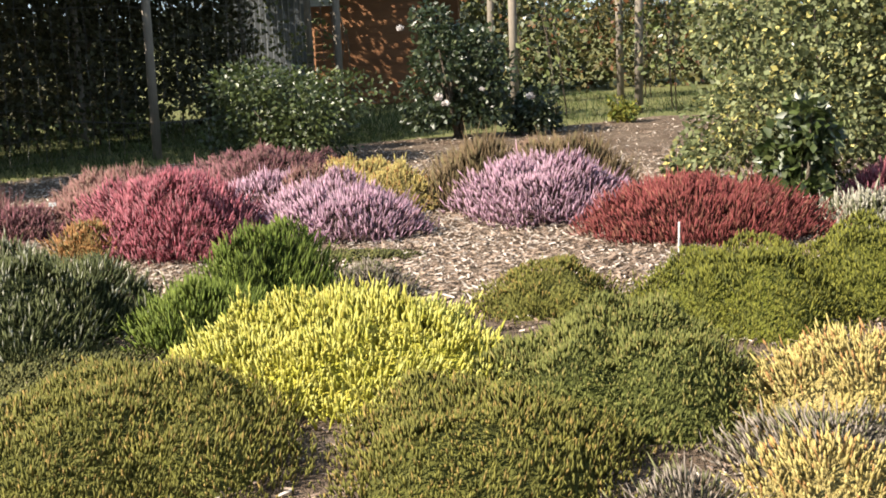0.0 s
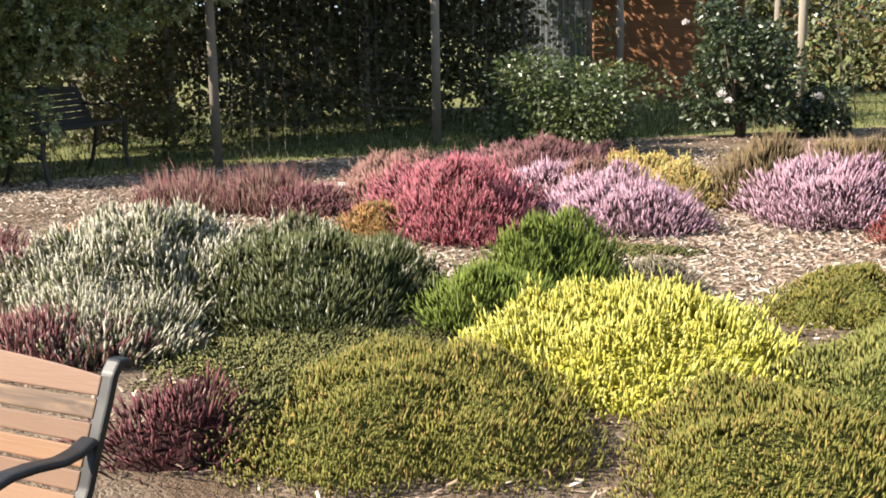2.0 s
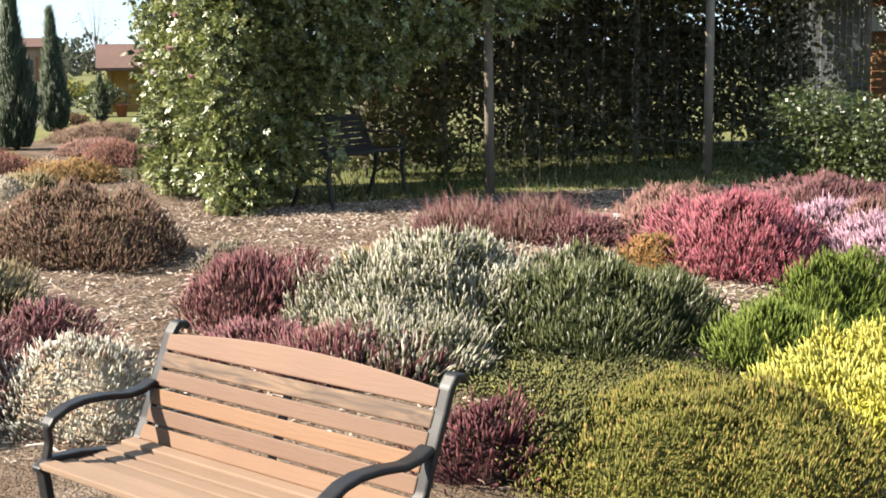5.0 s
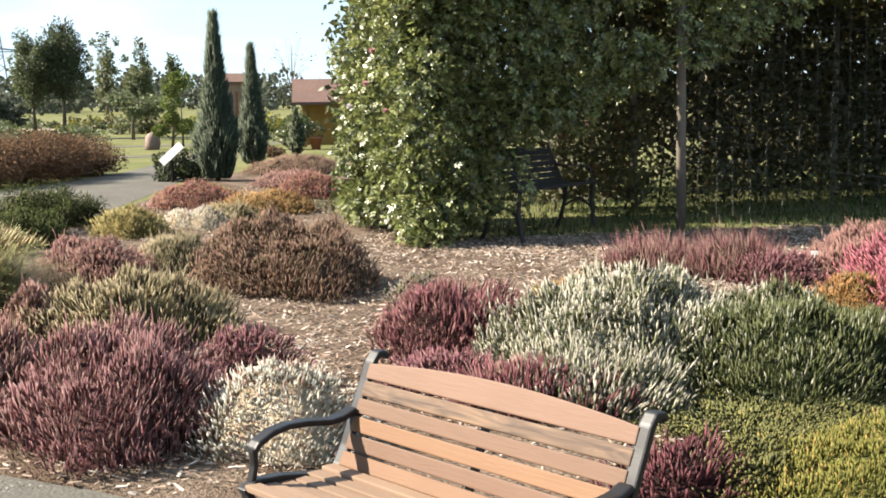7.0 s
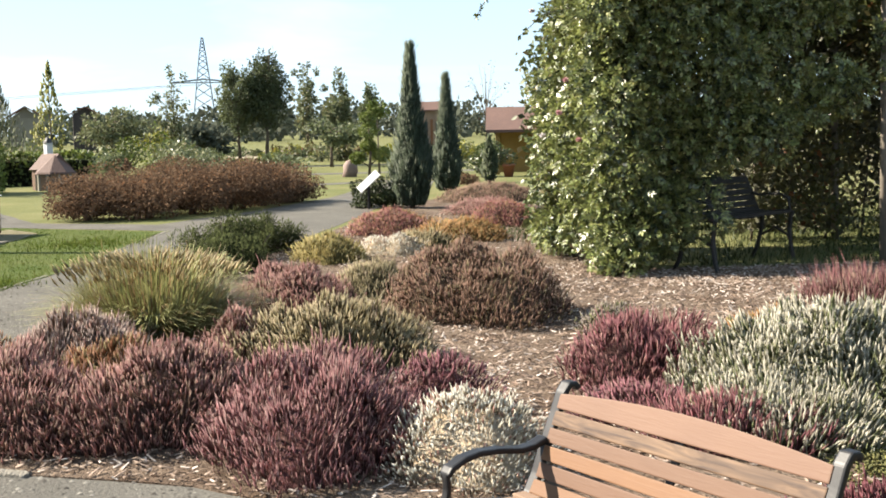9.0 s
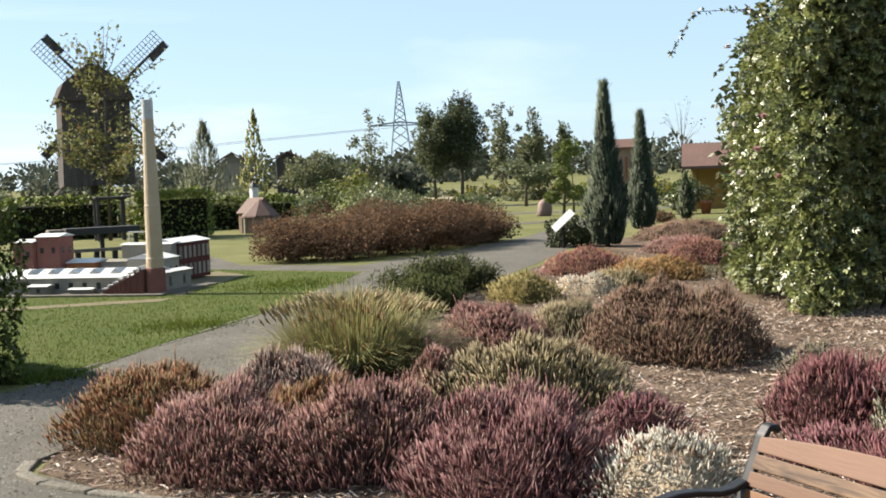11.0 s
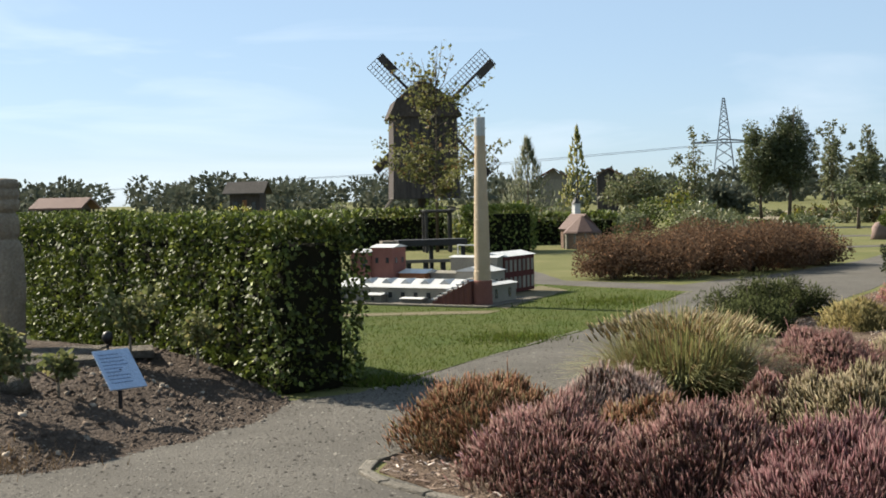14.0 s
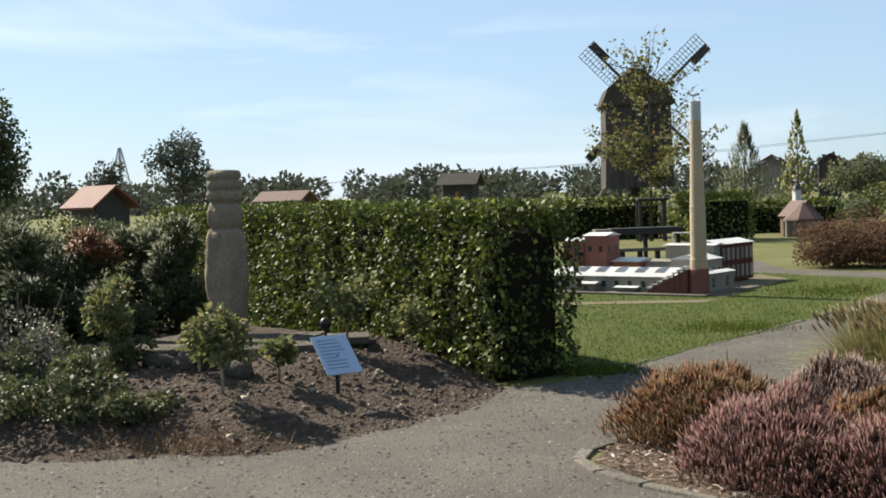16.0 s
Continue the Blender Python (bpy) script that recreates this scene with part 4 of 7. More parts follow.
def tree(x, y, height, crown, material, label, trunk=0.25, r0=0.09, n=2600, size=0.16, seed=1, stretch=1.0, k=16, category="tree", wild=0.0, name="tree", size_lobe=0.36):
    """A tapered trunk, limbs, and a crown of leaf clumps with gaps. trunk: share of the height that is bare."""
    r = np.random.default_rng(seed)
    ob = thing(name, x, y, 0, label, category)
    zc = height * (trunk + (1 - trunk) / 2)
    rz = height * (1 - trunk) / 2
    lean = r.normal(0, 0.02 * height, 2)
    limbs(ob, [([(0, 0, -0.05), (lean[0] * 0.4, lean[1] * 0.4, height * 0.35), (lean[0], lean[1], height * 0.92)], r0, r0 * 0.15)], name="trunk")
    blobs = lobes(r, lean[0] * 0.6, lean[1] * 0.6, zc, crown, crown, rz, k, size_lobe)
    for b in blobs:
        s = Shape()
        z1 = max(height * trunk * 0.8, min(b[2] - 0.3 * rz, height * 0.8))
        s.tube([(lean[0] * z1 / height, lean[1] * z1 / height, z1), (b[0] * 0.5, b[1] * 0.5, (z1 + b[2]) / 2), (b[0], b[1], b[2])], [r0 * 0.4, r0 * 0.25, r0 * 0.1], 5)
        s.out("limb", M_bark, ob, smooth=True)
    if wild:
        t = Shape()
        for i in range(int(14 * wild)):
            d = r.normal(size=3)
            d[2] = abs(d[2]) * 0.8 + 0.1
            d /= np.linalg.norm(d)
            e = (d[0] * crown * 1.5, d[1] * crown * 1.5, zc + d[2] * rz * 1.25)
            m_ = (d[0] * crown * 0.8, d[1] * crown * 0.8, zc + d[2] * rz * 0.7)
            t.tube([(lean[0] * 0.5, lean[1] * 0.5, zc - 0.2 * rz), m_, e], [r0 * 0.2, r0 * 0.12, r0 * 0.05], 4)
            for q in (0.75, 0.9, 1.0, 1.05):
                blobs.append((m_[0] + (e[0] - m_[0]) * q, m_[1] + (e[1] - m_[1]) * q, m_[2] + (e[2] - m_[2]) * q, 0.16, 0.16, 0.16))
        t.out("twig_tracery", M_bark, ob)
    leaves("crown", blobs, n, size, material, ob, LEAF2, shell=0.3)
    return ob


def cone_tree(x, y, h, r, material, label, n=3500, ln=0.28, wd=0.03, name="juniper", foot=0.02, swell=0.3, category="conifer", taper=1.35):
    """A narrow upright conifer of many ascending sprays."""
    ob = thing(name, x, y, 0, label, category)
    Shape().tube([(0, 0, -0.03), (0, 0, h * 0.9)], [0.06, 0.01], 6).out("trunk", M_bark, ob)
    t = rng.uniform(0, 1, n) ** 1.25
    prof = np.where(t < swell, 0.52 + 0.48 * np.sin(t / swell * math.pi / 2), 1 - np.clip((t - swell) / (1 - swell), 0, 1) ** taper)
    a = rng.uniform(0, 6.283, n)
    q = rng.uniform(0.45, 1.0, n)
    wob = 1 + 0.16 * np.sin(a * 3 + t * 9) + 0.12 * np.sin(a * 7 - t * 21) + 0.10 * np.sin(a * 11 + t * 37)
    wob *= np.where(rng.uniform(0, 1, n) < 0.06, 1.18, 1.0)
    rad = r * prof * q * wob
    p = np.column_stack([np.cos(a) * rad, np.sin(a) * rad, foot + t * (h - foot) * 0.95])
    way = np.column_stack([np.cos(a) * 0.28, np.sin(a) * 0.28, np.ones(n)]) + rng.normal(0, 0.12, (n, 3))
    place("foliage", scatter("foliage", FINE, p, way, ln * rng.uniform(0.5, 1.3, n), wd * rng.uniform(0.7, 1.4, n)), material, ob)
    return ob


def leaf_wall(name, o, u, v, lu, lv, thick, n, size, material, parent, hole=None, wave=0.15, template=LEAF2, nrm=None):
    """Leaves over a flat wall from o along u and v (unit vectors), within a thickness; hole(a, b) is True where none grow."""
    a, b = rng.uniform(0, lu, n), rng.uniform(0, lv, n)
    keep = np.array([not (hole and hole(i, j)) for i, j in zip(a, b)])
    a, b = a[keep], b[keep]
    n = len(a)
    u, v = np.array(u, float), np.array(v, float)
    w = np.cross(u, v) if nrm is None else np.array(nrm, float)
    bulge = np.array([noise.noise(Vector((i * 1.7, j * 1.7, 3.3))) for i, j in zip(a, b)]) * wave
    p = np.array(o) + a[:, None] * u + b[:, None] * v + (rng.uniform(-0.5, 0.5, n) * thick + bulge)[:, None] * w
    way = w * rng.choice([-0.3, 0.6], n)[:, None] + rng.normal(0, 0.75, (n, 3)) + np.array([0, 0, -0.25])
    sz = size * rng.uniform(0.6, 1.3, n)
    return place(name, scatter(name, template, p, way, sz, sz * 0.95), material, parent, kind="stuff")

# loose grit on the path
PEB = (np.array([(1, 0, 0), (-1, 0, 0), (0, 1, 0), (0, -1, 0), (0, 0, 0.6)], float), np.array([(0, 2, 4), (2, 1, 4), (1, 3, 4), (3, 0, 4)]), np.zeros(5))
pts = np.concatenate([spread(PATH_POLY, 15000, (-12, -5.5, -5, 2)), spread(PATH_POLY, 5000, (-18, -10, -2, 6))])
n = len(pts)
sz = rng.uniform(0.004, 0.012, n) * rng.choice([1, 1, 1, 1, 1.7], n)
L_grit = plant("grit_stone", (0.14, 0.13, 0.113), (0.26, 0.243, 0.213), (0.3, 0.3, 0.3), (0.10, 0.09, 0.08), cshare=0.3, glow=0.0, rough=0.9, reach=(-1, -0.5))
pm = scatter("path_grit", PEB, np.column_stack([pts, np.full(n, 0.004)]), np.column_stack([rng.normal(0, 0.1, (n, 2)), np.ones(n)]), sz, sz)
tagged(place("path_grit", pm, L_grit), "loose grey grit stones on the path", "grit", kind="stuff")

# ---------------------------------------------------------------- pergola with climbers
PO = np.array((-11.95, 7.86, 0.0))
PU, PN = np.array((0.26, 0.966, 0.0)), np.array((-0.966, 0.26, 0.0))


def at_pergola(u, n_, z):
    return tuple(PO + PU * u + PN * n_ + np.array((0, 0, z)))


pergola = thing("pergola", PO[0], PO[1], 0, "weathered grey round-post pergola hung with wire and climbers", "pergola")


def local(p):
    return (p[0] - PO[0], p[1] - PO[1], p[2])


for u, n_, r in ((0.0, 0, 0.05), (3.09, -0.1, 0.058), (6.55, 0, 0.062), (10.2, 0, 0.06), (0.6, 2.7, 0.05), (4.0, 2.7, 0.05), (7.4, 2.7, 0.05), (10.8, 2.7, 0.05)):
    k = rng.normal(0, 0.025, 2)
    Shape().tube([local(at_pergola(u, n_, -0.05)), local(at_pergola(u + k[0] * 0.5, n_ + k[1] * 0.5, 1.6)), local(at_pergola(u + k[0], n_ + k[1], 3.1))], [r, r * 0.97, r * 0.94], 12).out("post", M_post, pergola, smooth=True)
for n_ in (0, 2.7):
    Shape().tube([local(at_pergola(0.25 if n_ else -0.05, n_, 3.1)), local(at_pergola(11.2, n_, 3.1))], 0.05, 8).out("rail", M_post, pergola, smooth=True)
for u in np.arange(0.5, 11, 1.2):
    Shape().tube([local(at_pergola(u, -0.08, 3.18)), local(at_pergola(u, 3.0, 3.18))], 0.035, 8).out("cross_rail", M_post, pergola, smooth=True)
wires = Shape()
for u in np.arange(3.15, 10.2, 0.24):
    k = [local(at_pergola(u + rng.normal(0, 0.012), 0, z)) for z in np.linspace(0.12, 3.05, 14)]
    wires.tube(k, 0.0032, 4)
for z in (0.15, 0.45, 0.8, 1.2, 1.6, 2.0, 2.4, 2.8):
    k = [local(at_pergola(u, 0.0, z + rng.normal(0, 0.012) - 0.0)) for u in np.linspace(3.0, 10.2, 22)]
    wires.tube(k, 0.0022, 4)
wires.out("wire_mesh", M_wire, pergola, "sagging galvanised wire mesh")
Shape().tube([local(at_pergola(u, 0.02, 0.62 - 0.16 * math.sin((u - 5.2) / 4 * math.pi))) for u in np.linspace(5.2, 9.2, 10)], 0.008, 5).out("hose", M_dark, pergola, "dark sagging watering hose")

climber = thing("climbing_rose", PO[0], PO[1], 0, "large climbing rose smothering the corner post, a few pink blooms", "climbing rose")
r_ = np.random.default_rng(11)
cb = []


def drape(u):
    """Lower edge of the climber along the pergola's front."""
    for (u0, z0), (u1, z1) in zip(DRAPE, DRAPE[1:]):
        if u <= u1:
            return z0 + (z1 - z0) * (u - u0) / (u1 - u0)
    return DRAPE[-1][1]


DRAPE = [(-1.0, 0.0), (0.05, 0.05), (0.15, 0.3), (0.85, 0.42), (0.98, 1.1), (1.5, 1.25), (2.6, 1.9), (4.4, 2.35)]
for i in range(230):
    u = r_.uniform(-0.42, 4.4) if i % 3 else r_.uniform(-0.42, 1.2)
    if u > 2.3 and r_.uniform() < 0.4:
        continue
    z0 = drape(u) + 0.12
    z = z0 + (3.75 - z0) * r_.uniform(0, 1)
    s = r_.uniform(0.11, 0.26)
    cb.append((*local(at_pergola(u + 0.3 * max(0.0, z - 2.9), r_.uniform(-0.5, -0.02) - 0.12 * math.sin(z * 2.2 + u * 3), z)), s, s, s * 1.1))
for i in range(90):
    z = r_.uniform(0.12, 3.75)
    s = r_.uniform(0.13, 0.27)
    cb.append((*local(at_pergola(r_.uniform(-0.45, -0.05) + 0.3 * max(0.0, z - 2.9), r_.uniform(-0.55, 2.4 * max(0.02, 1 - max(0.0, z - 2.5) / 0.95)), z)), s, s, s * 1.1))
leaves("foliage", cb, 25000, 0.118, L_climb, climber, PINNATE, droop=0.65, shell=0.75)
# inner leaves take a darker leaf colour in place of the climber's inner shade
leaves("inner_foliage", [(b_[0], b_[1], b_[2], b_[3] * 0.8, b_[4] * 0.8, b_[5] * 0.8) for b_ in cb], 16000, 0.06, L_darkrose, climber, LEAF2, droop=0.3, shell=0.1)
for i in range(11):
    a = r_.uniform(-0.35, 0.25)
    limbs(climber, [([local(at_pergola(a * 0.5, 0.3 + r_.normal(0, 0.06), -0.02)), local(at_pergola(a, 0.25 + r_.normal(0, 0.1), 0.6)), local(at_pergola(a * 1.5 + 0.2, 0.45 + r_.normal(0, 0.1), 1.6)), local(at_pergola(a * 1.8 + 0.5, 0.5 + r_.normal(0, 0.15), 2.9))], 0.013, 0.005)], name="cane")
for pts_ in ([(0.15, -0.1, 2.75), (-0.26, -0.75, 3.26), (-0.56, -1.26, 3.27), (-0.7, -1.51, 2.8)], [(0.1, -0.2, 2.5), (-0.14, -0.56, 2.91), (-0.32, -0.86, 2.84), (-0.46, -1.1, 2.59)], [(0.15, -0.1, 3.2), (-0.1, -0.55, 3.6), (-0.35, -0.95, 3.75), (-0.6, -1.3, 3.6)]):
    limbs(climber, [(pts_, 0.006, 0.003)], name="shoot")
    k = 70
    q = rng.uniform(0.15, 1, k)
    pp = np.array([np.array(pts_[min(2, int(t * 3))]) * (1 - (t * 3 % 1)) + np.array(pts_[min(3, int(t * 3) + 1)]) * (t * 3 % 1) for t in q * 0.999])
    place("shoot_leaves", scatter("shoot_leaves", LEAF, pp, rng.normal(0, 1, (k, 3)) - np.array([0, 0, 0.5]), 0.06, 0.05), L_rose, climber)
for u, n_, z, m_ in ((-0.75, 0.1, 1.75, L_petalpink), (-0.85, 0.4, 1.5, L_petal), (-0.7, 0.0, 2.1, L_petalpink), (-0.9, 0.6, 2.9, L_petal), (-0.62, -0.2, 1.45, L_petalpink)):
    rose_bloom(climber, *local(at_pergola(u, n_, z)), 0.05, m_)

vines = thing("climbing_vines", *at_pergola(5, 2.8, 0), "dense dark climbing vines over the pergola back and top", "climbing vine")


def vl(u, n_, z):
    a, b = at_pergola(u, n_, z), at_pergola(5, 2.8, 0)
    return tuple(a[i] - b[i] for i in range(3))


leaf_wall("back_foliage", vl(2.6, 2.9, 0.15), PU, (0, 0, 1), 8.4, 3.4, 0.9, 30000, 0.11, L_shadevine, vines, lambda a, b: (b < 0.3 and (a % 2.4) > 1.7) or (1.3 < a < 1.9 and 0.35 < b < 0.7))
leaf_wall("end_foliage", vl(-0.1, 2.3, 0.3), PU, (0, 0, 1), 2.6, 3.3, 0.9, 12000, 0.10, L_vine, vines, lambda a, b: a > 0.8 and b < 0.9)
# added beside the climber to block sun coming along the pergola
leaf_wall("side_foliage", vl(-0.15, 0.1, 0.15), PN, (0, 0, 1), 2.9, 3.3, 0.5, 9000, 0.09, L_rose, vines, lambda a, b: a > 2.9 * (1 - max(0.0, b - 2.35) / 0.95))
# added depth behind the back posts keeps sun off the ground there
leaf_wall("roof_foliage", vl(0.7, 0.2, 3.25), PU, PN, 10.2, 6.1, 0.7, 26000, 0.15, L_vine, vines, lambda a, b: b > 3.2 and a < 4.2)
# leaves added out of view, only to shade the shed's boards
leaf_wall("end_roof_foliage", vl(10.9, 3.2, 3.25), PU, PN, 5.0, 4.2, 0.7, 9000, 0.15, L_vine, vines)
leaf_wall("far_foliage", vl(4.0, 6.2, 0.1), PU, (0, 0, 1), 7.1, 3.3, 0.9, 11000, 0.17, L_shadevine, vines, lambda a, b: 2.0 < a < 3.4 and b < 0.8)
leaf_wall("hanging_foliage", vl(3.2, 0.9, 2.2), PU, (0, 0, 1), 7.2, 1.2, 1.0, 2600, 0.09, L_autumn, vines, lambda a, b: noise.noise(Vector((a * 1.4, b * 1.4, 0))) < 0.05)
leaf_wall("low_foliage", vl(3.0, 1.7, 0.05), PU, (0, 0, 1), 7.5, 0.55, 1.6, 1500, 0.07, L_vine, vines)
leaf_wall("autumn_foliage", vl(2.2, 1.3, 0.35), PU, (0, 0, 1), 1.3, 1.7, 0.5, 900, 0.09, L_autumn, vines)
for u in np.arange(2.8, 11, 0.55):
    limbs(vines, [([vl(u, 2.8, -0.02), vl(u + rng.normal(0, 0.1), 2.8, 0.9), vl(u + rng.normal(0, 0.2), 2.8, 2.6)], 0.018, 0.008)], name="vine_stem")

# rows of further pergolas behind, with thin climbers
for row, (x0, y0, ux, uy, ln, hgt) in enumerate(((-7.16, 19.7, 0.74, 0.67, 9.0, 3.2), (-9.0, 23.5, 0.85, 0.52, 12.0, 3.3), (-16.5, 10.5, 0.3, 0.95, 14.0, 3.2))):
    pg = thing("rose_trellis", x0, y0, 0, "row of grey posts carrying thin climbing roses", "trellis", "rose trellises")
    for t in np.arange(0, ln, 2.25 if row == 0 else 2.6):
        Shape().tube([(ux * t, uy * t, -0.05), (ux * t + rng.normal(0, 0.04), uy * t, hgt)], [0.075, 0.07], 8).out("post", M_post, pg, smooth=True)
        for j in range(3):
            e = rng.normal(0, 0.12, 4)
            limbs(pg, [([(ux * t + 0.5 + e[0], uy * t + 0.4 + e[1], -0.02), (ux * t + 0.45 + e[2], uy * t + 0.4 + e[1], 1.4), (ux * t + 0.3 + e[3], uy * t + 0.3, 2.8)], 0.014, 0.006)], name="cane")
    Shape().tube([(0, 0, hgt), (ux * ln, uy * ln, hgt)], 0.04, 6).out("rail", M_post, pg)
    leaf_wall("foliage", (0, 0, 0.25), (ux, uy, 0), (0, 0, 1), ln, hgt + 0.3, 0.9, 8000, 0.11, (L_rose, L_autumn, L_vine)[row], pg, lambda a, b: noise.noise(Vector((a * 0.9, b * 0.8, row * 5.0))) < (-0.28 if row else -0.12) or (row < 2 and b < 0.4 and noise.noise(Vector((a * 2, 1, row))) < 0.2))


# tall overgrown hedge closing the view behind the trellises
wild = thing("wild_hedge", -12, 28.5, 0, "tall unclipped brownish hedge behind the rose trellises", "hedge")
leaf_wall("foliage", (0, 0, 0), (0.97, 0.24, 0), (0, 0, 1), 20, 4.2, 1.6, 17000, 0.17, L_autumn, wild, wave=0.6)
leaf_wall("green_foliage", (0, 0.5, 0), (0.97, 0.24, 0), (0, 0, 1), 20, 4.4, 1.6, 14000, 0.17, L_vine, wild, wave=0.6)

# ---------------------------------------------------------------- benches
def bench(x, y, turn, seat_w, slat_mats, seat_mat, iron_mat, label, crest=0.032):
    """Park bench: cast side frames with scrolled arms, seat and back slats, the top slat arched. Front is -y, slats along x."""
    ob = thing("park_bench", x, y, 0, label, "bench", turn=turn)
    w = seat_w
    back = [(0.095, 0.445), (0.129, 0.506), (0.154, 0.569), (0.181, 0.633), (0.209, 0.696), (0.234, 0.758)]     # y, z up the back
    for sx in (-w / 2 - 0.012, w / 2 + 0.012):
        s = Shape()
        s.ribbon([(sx, -0.257, 0.436), (sx, -0.216, 0.459), (sx, -0.121, 0.455), (sx, 0.01, 0.434), (sx, 0.067, 0.429)] + [(sx, p[0] + 0.006, p[1]) for p in back] + [(sx, 0.261, 0.784), (sx, 0.284, 0.782), (sx, 0.297, 0.767)], 0.045, 0.022)
        s.out("side_frame", iron_mat, ob, "cast iron side frame", bevel=0.009)
        a = Shape()
        a.ribbon([(sx, 0.164, 0.619), (sx, 0.114, 0.6), (sx, 0.064, 0.595), (sx, -0.023, 0.607), (sx, -0.095, 0.61), (sx, -0.152, 0.6), (sx, -0.203, 0.576), (sx, -0.217, 0.556)], 0.05, 0.02)
        a.ribbon([(sx, -0.215, 0.562), (sx, -0.211, 0.51), (sx, -0.225, 0.453)], 0.03, 0.018)
        a.out("armrest", iron_mat, ob, "curved iron armrest", bevel=0.008)
        for leg in ([(sx, -0.238, 0.448), (sx, -0.219, 0.29), (sx, -0.238, 0.11), (sx, -0.267, 0.0)], [(sx, 0.057, 0.434), (sx, 0.067, 0.28), (sx, 0.114, 0.1), (sx, 0.171, 0.0)]):
            Shape().ribbon(leg, 0.042, 0.024).out("leg", iron_mat, ob, bevel=0.004)
        Shape().ribbon([(sx, -0.229, 0.22), (sx, -0.076, 0.3), (sx, 0.076, 0.22)], 0.03, 0.016).out("brace", iron_mat, ob)
    rows_ = 6
    for i in range(rows_):
        t = (i + 0.5) / rows_
        q = t * (len(back) - 1)
        k = min(int(q), len(back) - 2)
        f = q - k
        yy, zz = back[k][0] * (1 - f) + back[k + 1][0] * f, back[k][1] * (1 - f) + back[k + 1][1] * f
        tilt = math.atan2(back[k + 1][0] - back[k][0], back[k + 1][1] - back[k][1])
        hh = 0.0485
        s = Shape()
        if i == rows_ - 1:
            kx = 17
            top = [(-w / 2 + w * j / (kx - 1), hh / 2 + crest * math.sin(math.pi * j / (kx - 1)) ** 0.9) for j in range(kx)]
            bot = [(w / 2, -hh / 2), (-w / 2, -hh / 2)]
            s.prism(top + bot, -0.009, 0.009)
        else:
            s.prism([(-w / 2, hh / 2), (w / 2, hh / 2), (w / 2, -hh / 2), (-w / 2, -hh / 2)], -0.009, 0.009)
        o = s.out("back_slat", slat_mats[i % len(slat_mats)], ob, bevel=0.004)
        o.matrix_local = Matrix.Translation((0, yy + 0.0, zz)) @ Matrix.Rotation(math.pi / 2 - tilt, 4, "X")
    for i in range(6):
        o = Shape().box((0, 0, 0), (w, 0.048, 0.02)).out("seat_slat", seat_mat, ob, bevel=0.004)
        yy = -0.23 + i * 0.056
        o.location = (0, yy, 0.457 - 0.02 * math.sin((i + 0.6) / 6 * math.pi))
    Shape().ribbon([(0, -0.238, 0.434), (0, -0.095, 0.419), (0, 0.076, 0.415), (0, 0.124, 0.453), (0, 0.162, 0.529), (0, 0.205, 0.643), (0, 0.238, 0.739)], 0.03, 0.008).out("middle_strap", iron_mat, ob)
    return ob


BX, BY, BT = -3.111, 1.652, 5.9
bench(BX, BY, BT, 1.11, M_slats, M_seat, M_iron, "park bench with warm oiled wooden slats and grey iron frame")
shade_bench = bench(-11.75, 9.15, 110, 1.30, (M_dark,), M_dark, M_dark, "dark weathered park bench in the shade of the pergola")
shade_bench.scale = (1.28, 1.28, 1.28)

# ---------------------------------------------------------------- shed and its neighbours
shed = thing("shed", -13.4, 25.2, 0, "shed clad in corrugated zinc with a red-brown boarded front", "shed")
s = Shape()
cor = []
for i in range(61):
    t = i / 60
    cor.append((-2.6 + 2.6 * t, -0.75 * t - 0.2 + 0.045 * math.cos(i * math.pi / 2.0), 0))
vs = [(x - 0.05, y, 0) for x, y, _ in cor] + [(x - 0.05, y, 3.1) for x, y, _ in cor]
s.add(vs, [(i, i + 1, 62 + i, 61 + i) for i in range(60)])
s.out("corrugated_wall", M_zinc, shed, "corrugated zinc side wall")
for i in range(26):
    o = Shape().lathe([(0.06, 0), (0.075, 0.04), (0.06, 0.11)], 8).out("corner_strip", M_zinc, shed)
    o.location = (0.0, -0.95, 0.02 + i * 0.12)
for i in range(19):
    o = Shape().box((0, 0, 0), (2.3, 0.03, 0.155)).out("board", M_redwood, shed, bevel=0.006)
    o.location, o.rotation_euler = (1.22, -0.55, 0.09 + i * 0.163), (0, 0, radians(20))
Shape().prism([(0.3, -1.4), (2.9, -0.45), (2.3, 2.2), (-2.6, 2.0), (-2.6, -0.1)], 3.1, 3.2).out("roof", M_zinc, shed)
Shape().box((0, 1.9, 1.5), (4.6, 0.1, 3.0)).out("back_wall", M_redwood, shed)
nt = thing("notice", -13.02, 24.28, 2.36, "white paper notice with grey print pinned to boards", "notice", turn=20)
Shape().box((0, 0, 0), (0.56, 0.012, 0.5)).out("sheet", M_paper, nt)
for i in range(6):
    Shape().box((rng.uniform(-0.15, 0.15), -0.012, 0.18 - i * 0.07), (rng.uniform(0.05, 0.14), 0.004, 0.03)).out("printed_bar", M_ink, nt)

